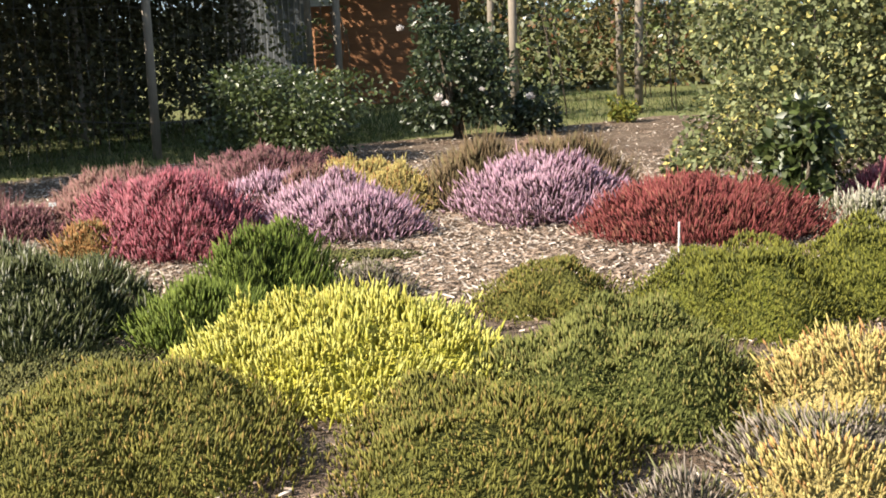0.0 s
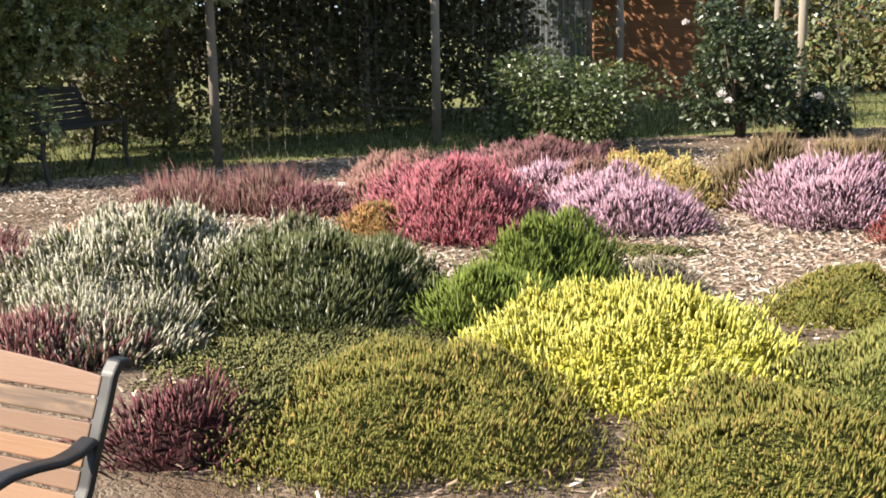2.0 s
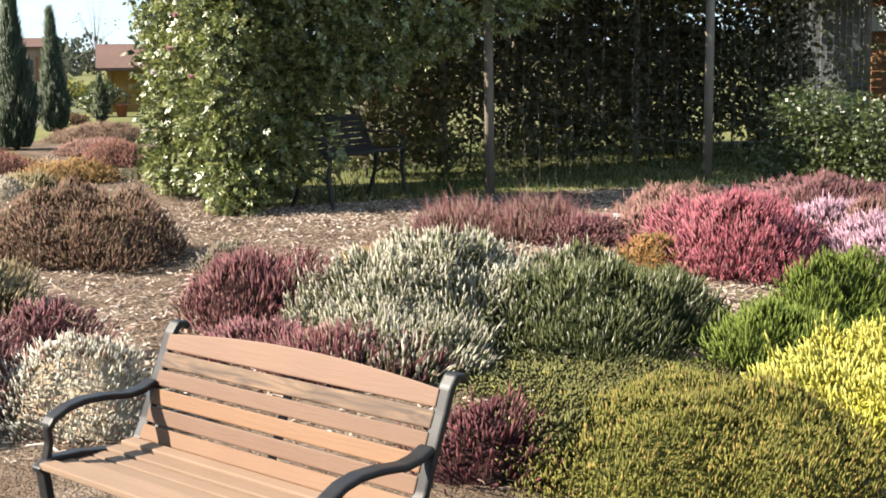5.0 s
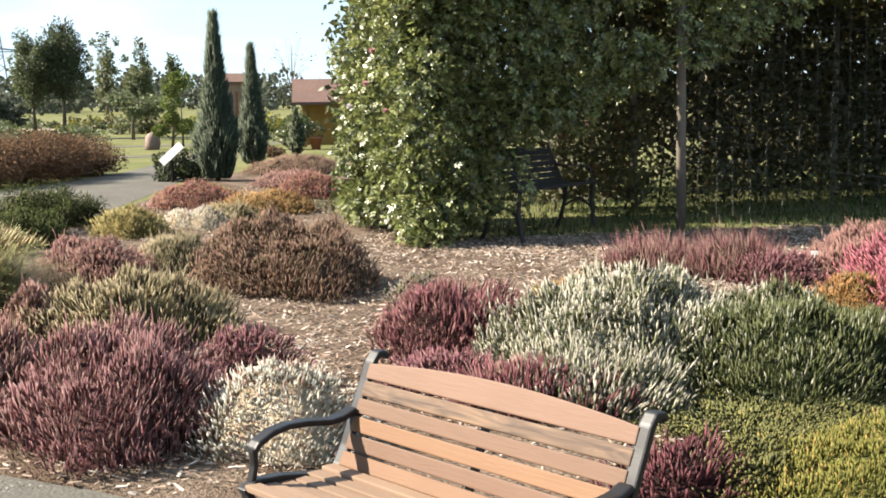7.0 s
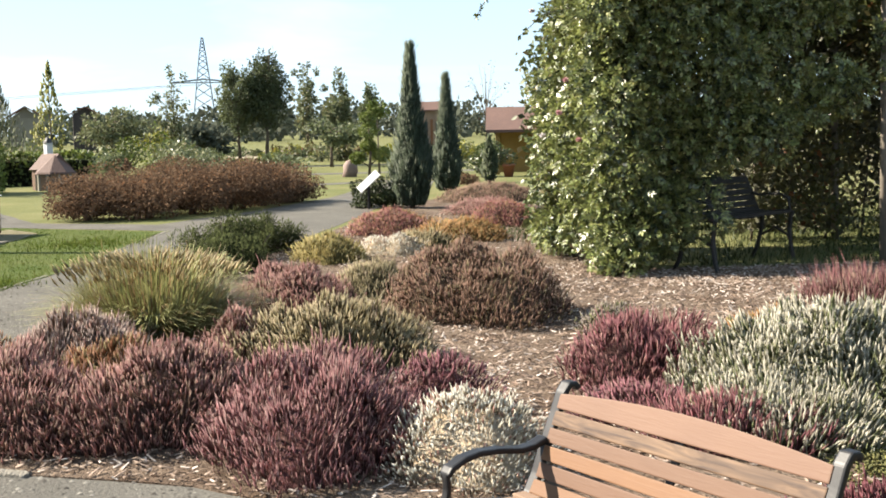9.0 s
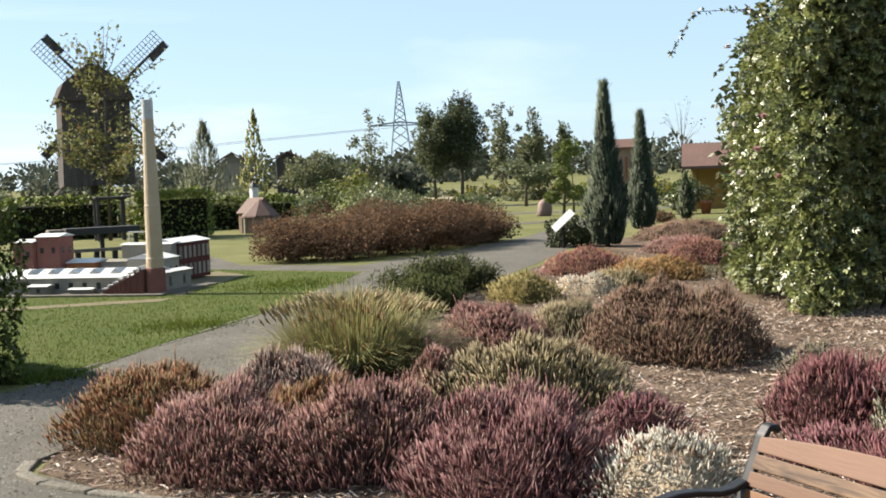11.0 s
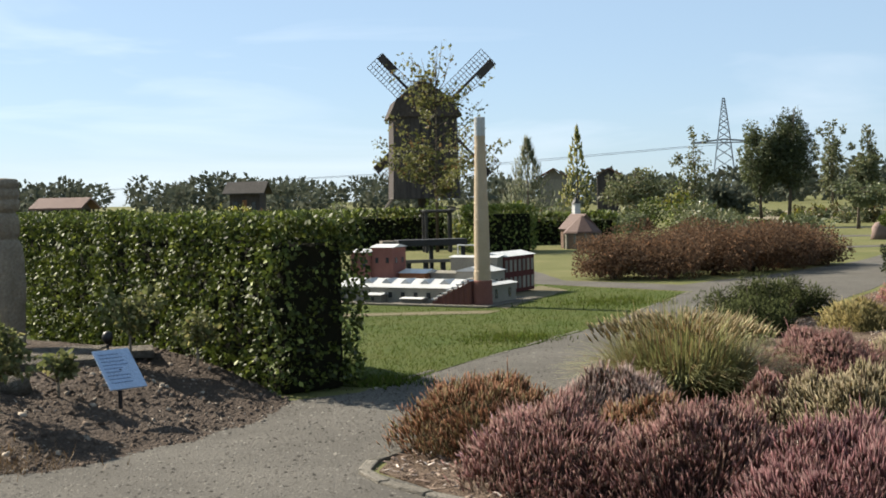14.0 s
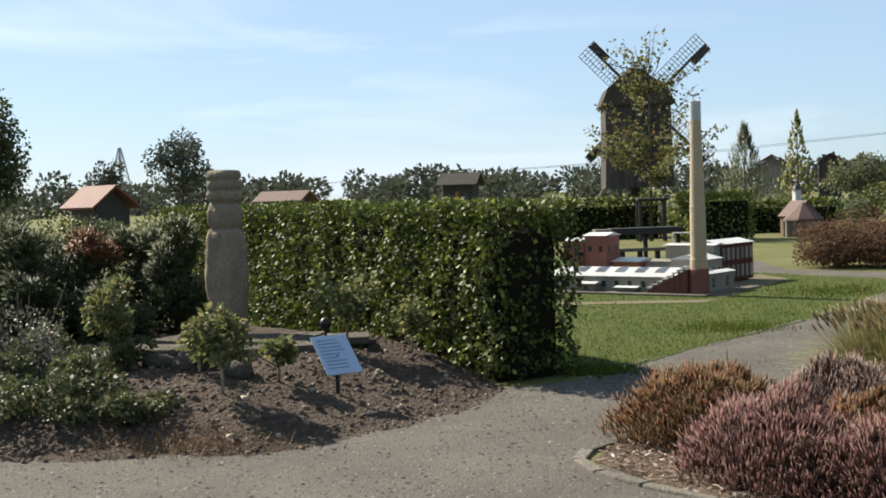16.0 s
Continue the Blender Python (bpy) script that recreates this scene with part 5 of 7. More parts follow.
shrub(-7.85, 13.5, 1.3, 0.8, 1.4, 11000, 0.062, L_bush, "dense glossy green shrub at the pergola foot", seed=3, k=26)
shrub(-6.95, 16.7, 0.95, 0.7, 1.95, 6500, 0.085, L_darkrose, "tall dark-leaved rose bush with white blooms", "rose bush", "rose_bush", seed=4, k=12,
      flowers=((0.0, -0.62, 0.60, 0.085, L_petal), (0.1, -0.62, 0.52, 0.07, L_petal), (-0.6, -0.45, 1.55, 0.07, L_petal), (0.55, -0.4, 0.7, 0.05, L_petal)))
shrub(-6.0, 17.3, 0.55, 0.45, 0.85, 2600, 0.075, L_darkrose, "low dark rose bush with a single pale bloom", "rose bush", "rose_bush", seed=5, k=9, flowers=((0.12, -0.52, 0.55, 0.085, L_petal),))
shrub(-3.2, 18.5, 0.9, 0.7, 2.3, 3600, 0.08, L_rose, "loose rose bush with pink and white blooms", "rose bush", "rose_bush", seed=6, k=12,
      flowers=((-0.3, -0.6, 1.9, 0.08, L_petalpink), (-0.1, -0.6, 2.1, 0.07, L_petalpink), (0.1, -0.7, 1.75, 0.07, L_petalpink), (-0.4, -0.6, 1.2, 0.07, L_petal), (-0.6, -0.5, 1.4, 0.06, L_petal)))
shrub(-5.2, 19.2, 0.3, 0.25, 0.45, 500, 0.08, L_yellowtree, "small pale green rose shoot in grass", "rose bush", "rose_bush", seed=7, k=5)
# variegated shrub and the leafy stem in front of it
shrub(-1.35, 11.5, 1.25, 0.95, 2.3, 20000, 0.062, L_varieg, "large variegated cream and yellow leaved shrub", seed=8, k=26)
shrub(-0.2, 12.0, 1.1, 0.9, 2.6, 12000, 0.062, L_varieg, "large variegated cream and yellow leaved shrub", seed=18, k=20)
shrub(-1.28, 9.75, 0.33, 0.28, 1.05, 1500, 0.10, L_bush, "upright leafy green shrub among the heather", seed=9, k=8)
shrub(-2.55, 12.0, 0.35, 0.3, 0.5, 700, 0.07, L_varieg, "small variegated shrub in the mulch", seed=10, k=6)

# ---------------------------------------------------------------- heather mounds
heather('crimson', -5.68, 7.98, 0.62, 0.78, 0.55, 35)
heather('mauve', -7.23, 9.34, 0.51, 0.65, 0.42, 38)
heather('pinkplum', -6.50, 10.70, 0.80, 0.42, 0.50, 32)
heather('lilac', -5.95, 9.75, 0.42, 0.35, 0.36, 30)
heather('lilac', -4.62, 8.72, 0.62, 0.42, 0.36, 28)
heather('lilac', -5.05, 9.25, 0.50, 0.42, 0.40, 28)
heather('paleyellow', -4.78, 10.05, 0.30, 0.35, 0.38, 25)
heather('paleyellow', -5.41, 10.67, 0.54, 0.55, 0.38, 27)
heather('mauve', -5.53, 9.78, 0.35, 0.26, 0.38, 30)
heather('tallbrown', -4.15, 10.45, 0.50, 0.52, 0.56, 23)
heather('tallbrown', -3.55, 11.05, 0.60, 0.45, 0.54, 20)
heather('brown', -4.21, 12.06, 0.37, 0.27, 0.40, 19)
heather('lilac', -3.45, 10.01, 0.62, 0.81, 0.47, 19)
heather('red', -1.98, 9.22, 0.74, 0.72, 0.42, 12)
heather('pinkplum', -6.35, 8.95, 0.45, 0.40, 0.38, 35)
heather('mauve', -7.00, 8.75, 0.40, 0.38, 0.36, 38)
heather('orange', -6.12, 7.56, 0.25, 0.33, 0.29, 39)
heather('green', -3.93, 6.38, 0.40, 0.54, 0.45, 32)
heather('green', -3.80, 5.56, 0.37, 0.48, 0.31, 35)
heather('grey', -3.42, 6.62, 0.26, 0.30, 0.24, 28)
heather('moss', -4.05, 7.85, 0.42, 0.22, 0.07, 25)
heather('yellow', -2.75, 5.12, 0.74, 0.83, 0.36, 28)
heather('yellow', -3.07, 4.76, 0.30, 0.16, 0.28, 33)
heather('olive', -3.10, 3.84, 0.65, 0.86, 0.29, 39)
heather('olive', -1.69, 4.06, 0.55, 0.63, 0.28, 23)
heather('olivegreen', -1.43, 5.06, 0.58, 0.70, 0.36, 16)
heather('olivegreen', -1.86, 4.93, 0.24, 0.18, 0.25, 21)
heather('olive', -2.25, 6.56, 0.43, 0.30, 0.28, 19)
heather('oliveyellow', -1.25, 6.70, 0.59, 0.66, 0.36, 11)
heather('oliveyellow', -0.56, 7.17, 0.47, 0.62, 0.43, 5)
heather('paleyellow', -0.40, 5.00, 0.53, 0.40, 0.34, 5)
heather('paleyellow', -0.44, 3.99, 0.31, 0.23, 0.25, 6)
heather('grey', -0.48, 4.31, 0.35, 0.18, 0.28, 6)
heather('grey', -0.87, 3.76, 0.18, 0.13, 0.20, 13)
heather('crimson', -0.64, 10.31, 0.48, 0.36, 0.40, 4)
heather('silver', -0.68, 9.45, 0.54, 0.41, 0.30, 4)
heather('silver', -5.78, 4.92, 0.80, 0.92, 0.53, 48)
heather('silver', -5.27, 4.14, 0.47, 0.55, 0.30, 50)
heather('greensilver', -4.90, 5.36, 0.72, 0.74, 0.46, 44)
heather('silver', -5.25, 5.62, 0.40, 0.30, 0.50, 44, 0.35)
heather('burgundy', -6.80, 4.40, 0.48, 0.55, 0.40, 55)
heather('pinkplum', -5.85, 3.75, 0.48, 0.24, 0.20, 52)
heather('burgundy', -5.20, 3.76, 0.41, 0.33, 0.25, 52)
heather('dark', -3.64, 3.18, 0.25, 0.28, 0.30, 46)
heather('wispy', -7.85, 8.25, 0.42, 0.55, 0.38, 44)
heather('wispy', -8.55, 8.0, 0.45, 0.60, 0.32, 46)
heather('pinkplum', -7.35, 8.15, 0.32, 0.36, 0.28, 44)
heather('orange', -7.56, 6.13, 0.28, 0.21, 0.25, 49)
heather('moss', -4.27, 4.62, 0.72, 0.75, 0.07, 40)
heather('moss', -3.46, 3.41, 0.24, 0.34, 0.26, 42)
heather('rust', -8.55, 0.37, 0.56, 0.74, 0.43, 85)
heather('mauve', -7.38, 0.62, 0.50, 0.58, 0.43, 79)
heather('mauve', -6.98, 1.36, 0.52, 0.60, 0.47, 70)
heather('rust', -7.62, 1.22, 0.40, 0.40, 0.40, 70)
heather('ash', -8.62, 1.22, 0.50, 0.55, 0.44, 79)
heather('lilac', -7.84, 0.49, 0.18, 0.13, 0.35, 83)
heather('sage', -8.45, 2.93, 0.67, 0.50, 0.42, 68)
heather('plum', -6.12, 1.90, 0.50, 0.68, 0.47, 69)
heather('pinkplum', -6.70, 2.86, 0.30, 0.22, 0.32, 63)
heather('cream', -5.51, 2.46, 0.37, 0.47, 0.38, 62)
heather('brown', -10.03, 4.89, 0.72, 1.04, 0.58, 62)
heather('sage', -11.64, 4.61, 0.33, 0.42, 0.36, 67)
heather('mauve', -10.97, 3.60, 0.43, 0.56, 0.38, 70)
heather('gold', -15.07, 5.52, 0.44, 0.56, 0.34, 68)
heather('cream', -15.26, 6.48, 0.44, 0.33, 0.25, 66)
heather('mauve', -21.25, 11.22, 0.69, 0.79, 0.30, 61)
heather('sage', -15.35, 7.01, 0.45, 0.34, 0.30, 64)
heather('dustyred', -18.42, 7.88, 0.66, 0.87, 0.36, 66)
heather('orange', -16.72, 8.24, 0.60, 0.76, 0.32, 63)
heather('orange', -19.35, 8.55, 0.47, 0.49, 0.25, 65)
heather('orange', -19.95, 10.95, 0.35, 0.26, 0.28, 60)
heather('dustyred', -18.82, 10.15, 0.57, 0.78, 0.41, 61)
heather('brown', -25.52, 13.65, 1.15, 1.51, 0.36, 61)
heather('grey', -8.46, 5.27, 0.24, 0.18, 0.25, 56)
heather('mauve', -8.93, 2.36, 0.18, 0.25, 0.39, 73)
heather('moss', -6.82, 1.52, 0.08, 0.11, 0.18, 74)
heather('mauve', -11.35, 3.67, 0.47, 0.61, 0.35, 70)
heather('mauve', -6.72, 1.59, 0.09, 0.07, 0.30, 73)

# plant tag
tag = thing("plant_tag", -7.25, 8.5, 0, "small white T-shaped plant label on a stake", "plant label")
Shape().box((0, 0, 0.12), (0.01, 0.01, 0.26)).out("stake", M_white, tag)
Shape().box((0, 0, 0.25), (0.06, 0.016, 0.03), Matrix.Rotation(radians(35), 3, "Z")).out("plate", M_white, tag)
stick = thing("plant_stake", -1.95, 8.42, 0, "thin pale stake in front of red heather", "stake")
Shape().tube([(0, 0, -0.02), (0.005, 0, 0.22)], 0.008, 6).out("stick", M_white, stick)


def tussock(x, y, r, h, n, material, plume, label):
    """Ornamental grass: arching blades and soft plumes."""
    ob = thing("ornamental_grass", x, y, 0, label, "grass")
    v, f, al = [], [], []
    for i in range(n):
        a, out_ = rng.uniform(0, 6.283), rng.uniform(0.0, 1) ** 0.75
        c, s_ = math.cos(a), math.sin(a)
        hh = h * rng.uniform(0.5, 1.18) * (1.05 - 0.45 * out_ ** 2)
        b0 = np.array((c, s_, 0)) * rng.uniform(0, 0.55)
        side = np.array((-s_, c, 0)) * rng.uniform(0.004, 0.008)
        prev = None
        for k, t in enumerate((0, 0.35, 0.7, 1.0)):
            p = b0 + np.array((c * r * 0.5 * out_ * t ** 1.3, s_ * r * 0.5 * out_ * t ** 1.3, hh * (1.75 * t - (0.55 + 0.55 * out_) * t * t)))
            w = side * (1 - 0.75 * t)
            o = len(v)
            v += [p - w, p + w]
            al += [t, t]
            if prev is not None:
                f += [(prev, prev + 1, o + 1), (prev, o + 1, o)]
            prev = o
    place("blades", mesh_from("blades", v, f, al), material, ob)
    k = plume
    a, q = rng.uniform(0, 6.283, k), rng.uniform(0.1, 0.62, k)
    p = np.column_stack([np.cos(a) * r * q, np.sin(a) * r * q, h * rng.uniform(0.85, 1.05, k) * (1.1 - 0.45 * q ** 2)])
    place("plumes", scatter("plumes", SPIKE_FAR, p, np.column_stack([np.cos(a) * 0.6, np.sin(a) * 0.6, np.full(k, 0.8)]), 0.12, 0.012), L_plume, ob)
    return ob


tussock(-10.55, 2.2, 1.25, 0.54, 5600, L_ornamental, 420, "arching green and tan ornamental grass with pale plumes")
shrub(-9.9, 1.95, 0.16, 0.14, 0.3, 260, 0.04, L_olivetree, "small grey-leaved rose at the grass foot", "shrub", seed=31, k=5)


def pine(x, y, r, h, label, n=4200, seed=2):
    """A dwarf mountain pine: needle tufts on many short upright branch ends."""
    q = np.random.default_rng(seed)
    ob = thing("dwarf_pine", x, y, 0, label, "pine")
    bl = []
    for i in range(30):
        a, t = q.uniform(0, 6.28), q.uniform(0, 1) ** 0.6
        e = (math.cos(a) * r * t, math.sin(a) * r * t, h * (0.95 - 0.5 * t) * q.uniform(0.75, 1.1))
        limbs(ob, [([(e[0] * 0.1, e[1] * 0.1, -0.02), (e[0] * 0.75, e[1] * 0.75, e[2] * 0.5), e], 0.012, 0.006)], name="branch")
        k = q.uniform(0.08, 0.13)
        bl += [(e[0], e[1], e[2], k, k, k * 1.25), (e[0] * 0.85, e[1] * 0.85, e[2] * 0.65, k * 1.3, k * 1.3, k)]
    p, d = blob_points(bl, n, 0.2)
    ok = p[:, 2] > 0.01
    p, d = p[ok], d[ok]
    w = d + rng.normal(0, 0.4, d.shape) + np.array((0, 0, 0.5))
    place("needles", scatter("needles", FINE, p, w, rng.uniform(0.05, 0.10, len(p)), 0.008), L_pine, ob, kind="stuff")
    return ob


pine(-16.0, 4.55, 0.75, 0.55, "dark green bushy dwarf mountain pine", seed=2)
pine(-14.7, 4.2, 0.5, 0.42, "dark green bushy dwarf mountain pine", seed=5)
pine(-16.9, 5.3, 0.5, 0.5, "dark green bushy dwarf mountain pine", seed=6)
shrub(-13.9, 3.7, 0.5, 0.4, 0.36, 1400, 0.045, L_ornamental, "low yellowing shrub at the path edge", seed=33, k=8)

cone_tree(-23.9, 10.9, 3.34, 0.42, L_juniper, "tall columnar blue-green juniper", 12000, 0.26, 0.013, taper=0.62, swell=0.26)
cone_tree(-29.0, 14.3, 2.95, 0.38, L_juniper, "columnar blue-green juniper, slightly shorter", 9000, 0.26, 0.014, taper=0.62, swell=0.26)
cone_tree(-33.5, 18.0, 1.35, 0.22, L_conifer, "small slim dark conifer by the hut", 1500, 0.16, 0.02)

# info board by the junipers, low bushes round it
ib = thing("info_board", -24.37, 10.13, 0, "slanted white information board on a post", "sign", turn=67)
Shape().tube([(0, 0, 0), (0, 0, 0.56)], 0.03, 8).out("post", M_iron, ib)
Shape().box((0, 0, 0.57), (0.54, 0.19, 0.03), Matrix.Rotation(radians(-42), 3, "Y") @ Matrix.Rotation(radians(50), 3, "X")).out("panel", M_white, ib, bevel=0.004)
shrub(-24.75, 10.2, 0.5, 0.45, 0.62, 2200, 0.06, L_conifer, "low dark green bush below the board", seed=41, k=7)
shrub(-24.5, 10.55, 0.5, 0.4, 0.66, 2200, 0.06, L_conifer, "low dark green bush below the juniper", seed=42, k=7)

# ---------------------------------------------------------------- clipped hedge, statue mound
# near black: the shade between the leaves is put into this colour
M_hedgecore = surface("hedge_inner_shade", (0.016, 0.017, 0.009), (0.026, 0.024, 0.013), 9, (0.01, 0.009, 0.006), 90, 0.95)


def hedge(x, y, turn, lx, ly, h, n, size, label, material=L_hedge, skew=0.0, bow=0.0):
    """A clipped hedge block: x from 0 to lx, y from 0 to ly; leafy faces over a core coloured near black as the shade
    inside.
    """
    ob = thing("hedge", x, y, 0, label, "hedge", turn=turn)
    s = Shape()
    i_ = min(0.17, 0.25 * ly)
    def out_(a):
        return -bow * (1 - (2 * a / lx - 1) ** 2)

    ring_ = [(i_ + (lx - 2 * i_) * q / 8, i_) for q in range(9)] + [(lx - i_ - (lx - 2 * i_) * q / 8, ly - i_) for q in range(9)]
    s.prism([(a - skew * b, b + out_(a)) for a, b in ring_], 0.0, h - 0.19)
    s.out("twiggy_core", M_hedgecore, ob, "inside of the hedge, coloured near black as deep shade", bevel=0.05)
    p, w = [], []
    a_ = {"front": lx * h, "back": lx * h, "left": ly * h, "right": ly * h, "top": lx * ly * 1.25}
    tot = sum(a_.values())
    for side, ar in a_.items():
        k = int(n * ar / tot)
        # leaves sit deeper on the right end, so that it reads as shaded
        u, v, q = rng.uniform(0, 1, k), rng.uniform(0, 1, k), np.abs(rng.normal(0, 0.085 if side != "right" else 0.13, k))
        one = np.ones(k)
        if side == "top":
            pt, nn = np.column_stack([u * lx, v * ly, h - q + 0.05]), (0, 0, 1)
        elif side in ("front", "back"):
            pt, nn = np.column_stack([u * lx, (q if side == "front" else ly - q), 0.03 + v * h]), (0, -1 if side == "front" else 1, 0)
        else:
            pt, nn = np.column_stack([(q if side == "left" else lx - q), u * ly, 0.03 + v * h]), (-1 if side == "left" else 1, 0, 0)
        b = np.array([noise.noise(Vector((i * 1.6, j * 1.6, l_ * 1.6 + x))) for i, j, l_ in pt]) * 0.06
        pt = pt + b[:, None] * np.array(nn) * 1.3
        # gaps show the near-black core; more on the right end, to darken it as shaded
        full = np.array([noise.noise(Vector((i * 9.0, j * 9.0, l_ * 9.0 + 3 + x))) for i, j, l_ in pt]) > {"top": -0.4, "right": 0.08}.get(side, -0.12)
        pt = pt[full]
        p.append(pt)
        w.append(np.array(nn) * 0.3 + rng.normal(0, 0.6, (len(pt), 3)) + np.array((0, 0, -0.45 if side != "top" else 0.3)))
    p, w = np.concatenate(p), np.concatenate(w)
    p[:, 0], p[:, 1] = p[:, 0] - skew * p[:, 1], p[:, 1] + out_(p[:, 0])
    sz = size * rng.uniform(0.6, 1.35, len(p))
    place("foliage", scatter("foliage", LEAF2, p, w, sz, sz * 1.05), material, ob)
    # young shoots standing out of the top, in the lighter sunlit leaf colour
    k = int(lx * ly * 110)
    pt = np.column_stack([rng.uniform(0.05, lx - 0.05, k), rng.uniform(0.05, ly - 0.05, k), h + rng.uniform(-0.03, 0.09, k)])
    pt[:, 0], pt[:, 1] = pt[:, 0] - skew * pt[:, 1], pt[:, 1] + out_(pt[:, 0])
    sz = size * rng.uniform(0.5, 0.9, k)
    place("young_growth", scatter("top_shoots", LEAF, pt, rng.normal(0, 0.5, (k, 3)) + np.array((0, 0, 0.8)), sz, sz * 0.8), L_sunhedge, ob, kind="stuff")
    return ob


hedge(-21.96, -7.6, 30, 12.84, 0.95, 1.47, 125000, 0.050, "clipped hornbeam hedge block with bright upper leaves", skew=0.06, bow=0.12)

mound = Shape()
mv, mf = [], []
TOE = [(-8.4, -9.0), (-8.0, -5.0), (-7.9, -4.0), (-7.95, -3.1), (-8.08, -2.41), (-9.05, -1.55), (-9.9, -1.12), (-10.62, -1.0)]
MOUND_POLY = TOE + [(-11.0, -1.25), (-13.6, -4.2), (-14.5, -9.0)]


def mound_z(x, y):
    """Height of the soil bed: it climbs from its toe along the path to a flat top."""
    if not inside(MOUND_POLY, x, y):
        return -0.03
    best = 9.0
    for (ax, ay), (bx, by) in zip(TOE, TOE[1:]):
        ux, uy = bx - ax, by - ay
        t = max(0.0, min(1.0, ((x - ax) * ux + (y - ay) * uy) / (ux * ux + uy * uy)))
        best = min(best, math.hypot(x - ax - t * ux, y - ay - t * uy))
    q = min(1.0, best / 1.75)
    f = q * q * (3 - 2 * q) * 0.6 + q * 0.4
    rill = noise.noise(Vector(((0.72 * x - 0.69 * y) * 1.7, (0.69 * x + 0.72 * y) * 0.6, 2.0)))
    n2, n3 = (noise.noise(Vector((x * k_, y * k_, k_))) for k_ in (4.0, 11.0))
    return 0.33 * f - 0.004 + (0.075 * rill + 0.03 * n2 + 0.012 * n3) * min(1, q * 3) * (1.2 - q)


GN = 140
for i in range(GN + 1):
    for j in range(GN + 1):
        x, y = -14.6 + 7.0 * i / GN, -9.0 + 8.2 * j / GN
        mv.append((x, y, mound_z(x, y)))
for i in range(GN):
    for j in range(GN):
        a = i * (GN + 1) + j
        mf.append((a, a + GN + 1, a + GN + 2, a + 1))
mound.v, mound.f = mv, mf
tagged(mound.out("soil_mound", M_soil, smooth=True), "bare brown soil mound sloping to the path", "soil", kind="structure")
# clods and pebbles on it
k = 10000
pp = np.column_stack([rng.uniform(-12.0, -7.8, k), rng.uniform(-7.0, -0.9, k)])
zz = np.array([mound_z(a, b) for a, b in pp])
ok = zz > 0.0
OCT = (np.array([(1, 0, 0), (-1, 0, 0), (0, 1, 0), (0, -1, 0), (0, 0, 0.5), (0, 0, -0.5), (0.6, 0.6, 0.3)], float), np.array([(0, 6, 4), (6, 2, 4), (2, 1, 4), (1, 3, 4), (3, 0, 4), (2, 0, 5), (1, 2, 5), (3, 1, 5), (0, 3, 5), (0, 2, 6)]), np.zeros(7))
L_clod = plant("soil_clod", (0.115, 0.088, 0.07), (0.18, 0.14, 0.11), (0.1, 0.1, 0.1), (0.42, 0.36, 0.29), cshare=0.12, glow=0.0, rough=0.95, reach=(-1, -0.5))
sz = rng.uniform(0.005, 0.012, k) * rng.choice([1, 1, 1, 1.5, 2.2, 3.4], k)
cm = scatter("soil_clods", OCT, np.column_stack([pp, zz])[ok], rng.normal(0, 1, (ok.sum(), 3)), sz[ok], sz[ok])
tagged(place("soil_clods", cm, L_clod), "loose soil clods and small stones", "clods", kind="stuff")

# stone statue: stacked worn blocks, one mesh
st = Shape()
prof = [(0.84, 0.0), (0.88, 0.08), (0.92, 0.25), (0.98, 0.45), (1.04, 0.62), (1.03, 0.76), (0.97, 0.90), (0.92, 1.0), (0.84, 1.05), (0.72, 1.065), (0.70, 1.08), (0.80, 1.10), (0.86, 1.16), (0.84, 1.24), (0.76, 1.29), (0.66, 1.305), (0.66, 1.32), (0.80, 1.335), (0.86, 1.37), (0.84, 1.42), (0.76, 1.435), (0.84, 1.45), (0.86, 1.49), (0.82, 1.52), (0.76, 1.53), (0.84, 1.545), (0.84, 1.585), (0.74, 1.615), (0.3, 1.625)]
vs_, fs_ = [], []
nn_ = 44
fine = []
for (ra, za), (rb, zb) in zip(prof, prof[1:]):
    k = max(1, int((zb - za) / 0.03))
    fine += [(ra + (rb - ra) * m / k, za + (zb - za) * m / k) for m in range(k)]
prof = fine + [prof[-1]]
for r0_, z_ in prof:
    for q in range(nn_):
        a = 2 * math.pi * q / nn_
        ca, sa = math.cos(a), math.sin(a)
        sq = (abs(ca) ** 6 + abs(sa) ** 6) ** (-1 / 6)
        carved = 0.5 + 0.5 * math.cos(a - 4.71)
        groove = 1 - 0.16 * math.exp(-((a - 5.2) / 0.11) ** 2) * (1 if z_ < 1.02 else 0.35) - 0.17 * carved * max(0.0, noise.noise(Vector((a * 3.0, z_ * 5.0, 4.0)))) * (1 if z_ > 0.5 else 0.3)
        w_ = 1 + 0.07 * noise.noise(Vector((ca * 2.2, sa * 2.2, z_ * 4.0))) + 0.05 * noise.noise(Vector((ca * 6, sa * 6, z_ * 13.0)))
        vs_.append((0.165 * r0_ * sq * ca * w_ * groove, 0.145 * r0_ * sq * sa * w_ * groove, z_))
for i in range(len(prof) - 1):
    for q in range(nn_):
        a, b = i * nn_ + q, i * nn_ + (q + 1) % nn_
        fs_.append((a, b, b + nn_, a + nn_))
fs_ += [tuple(range(nn_ - 1, -1, -1)), tuple(range((len(prof) - 1) * nn_, len(prof) * nn_))]
st.add(vs_, fs_)
sto = tagged(st.out("stone_statue", M_stone, smooth=True), "weathered pale sandstone statue of stacked rounded blocks", "statue")
sto.location, sto.rotation_euler = (-11.95, -3.70, 0.30), (0, 0, radians(57))
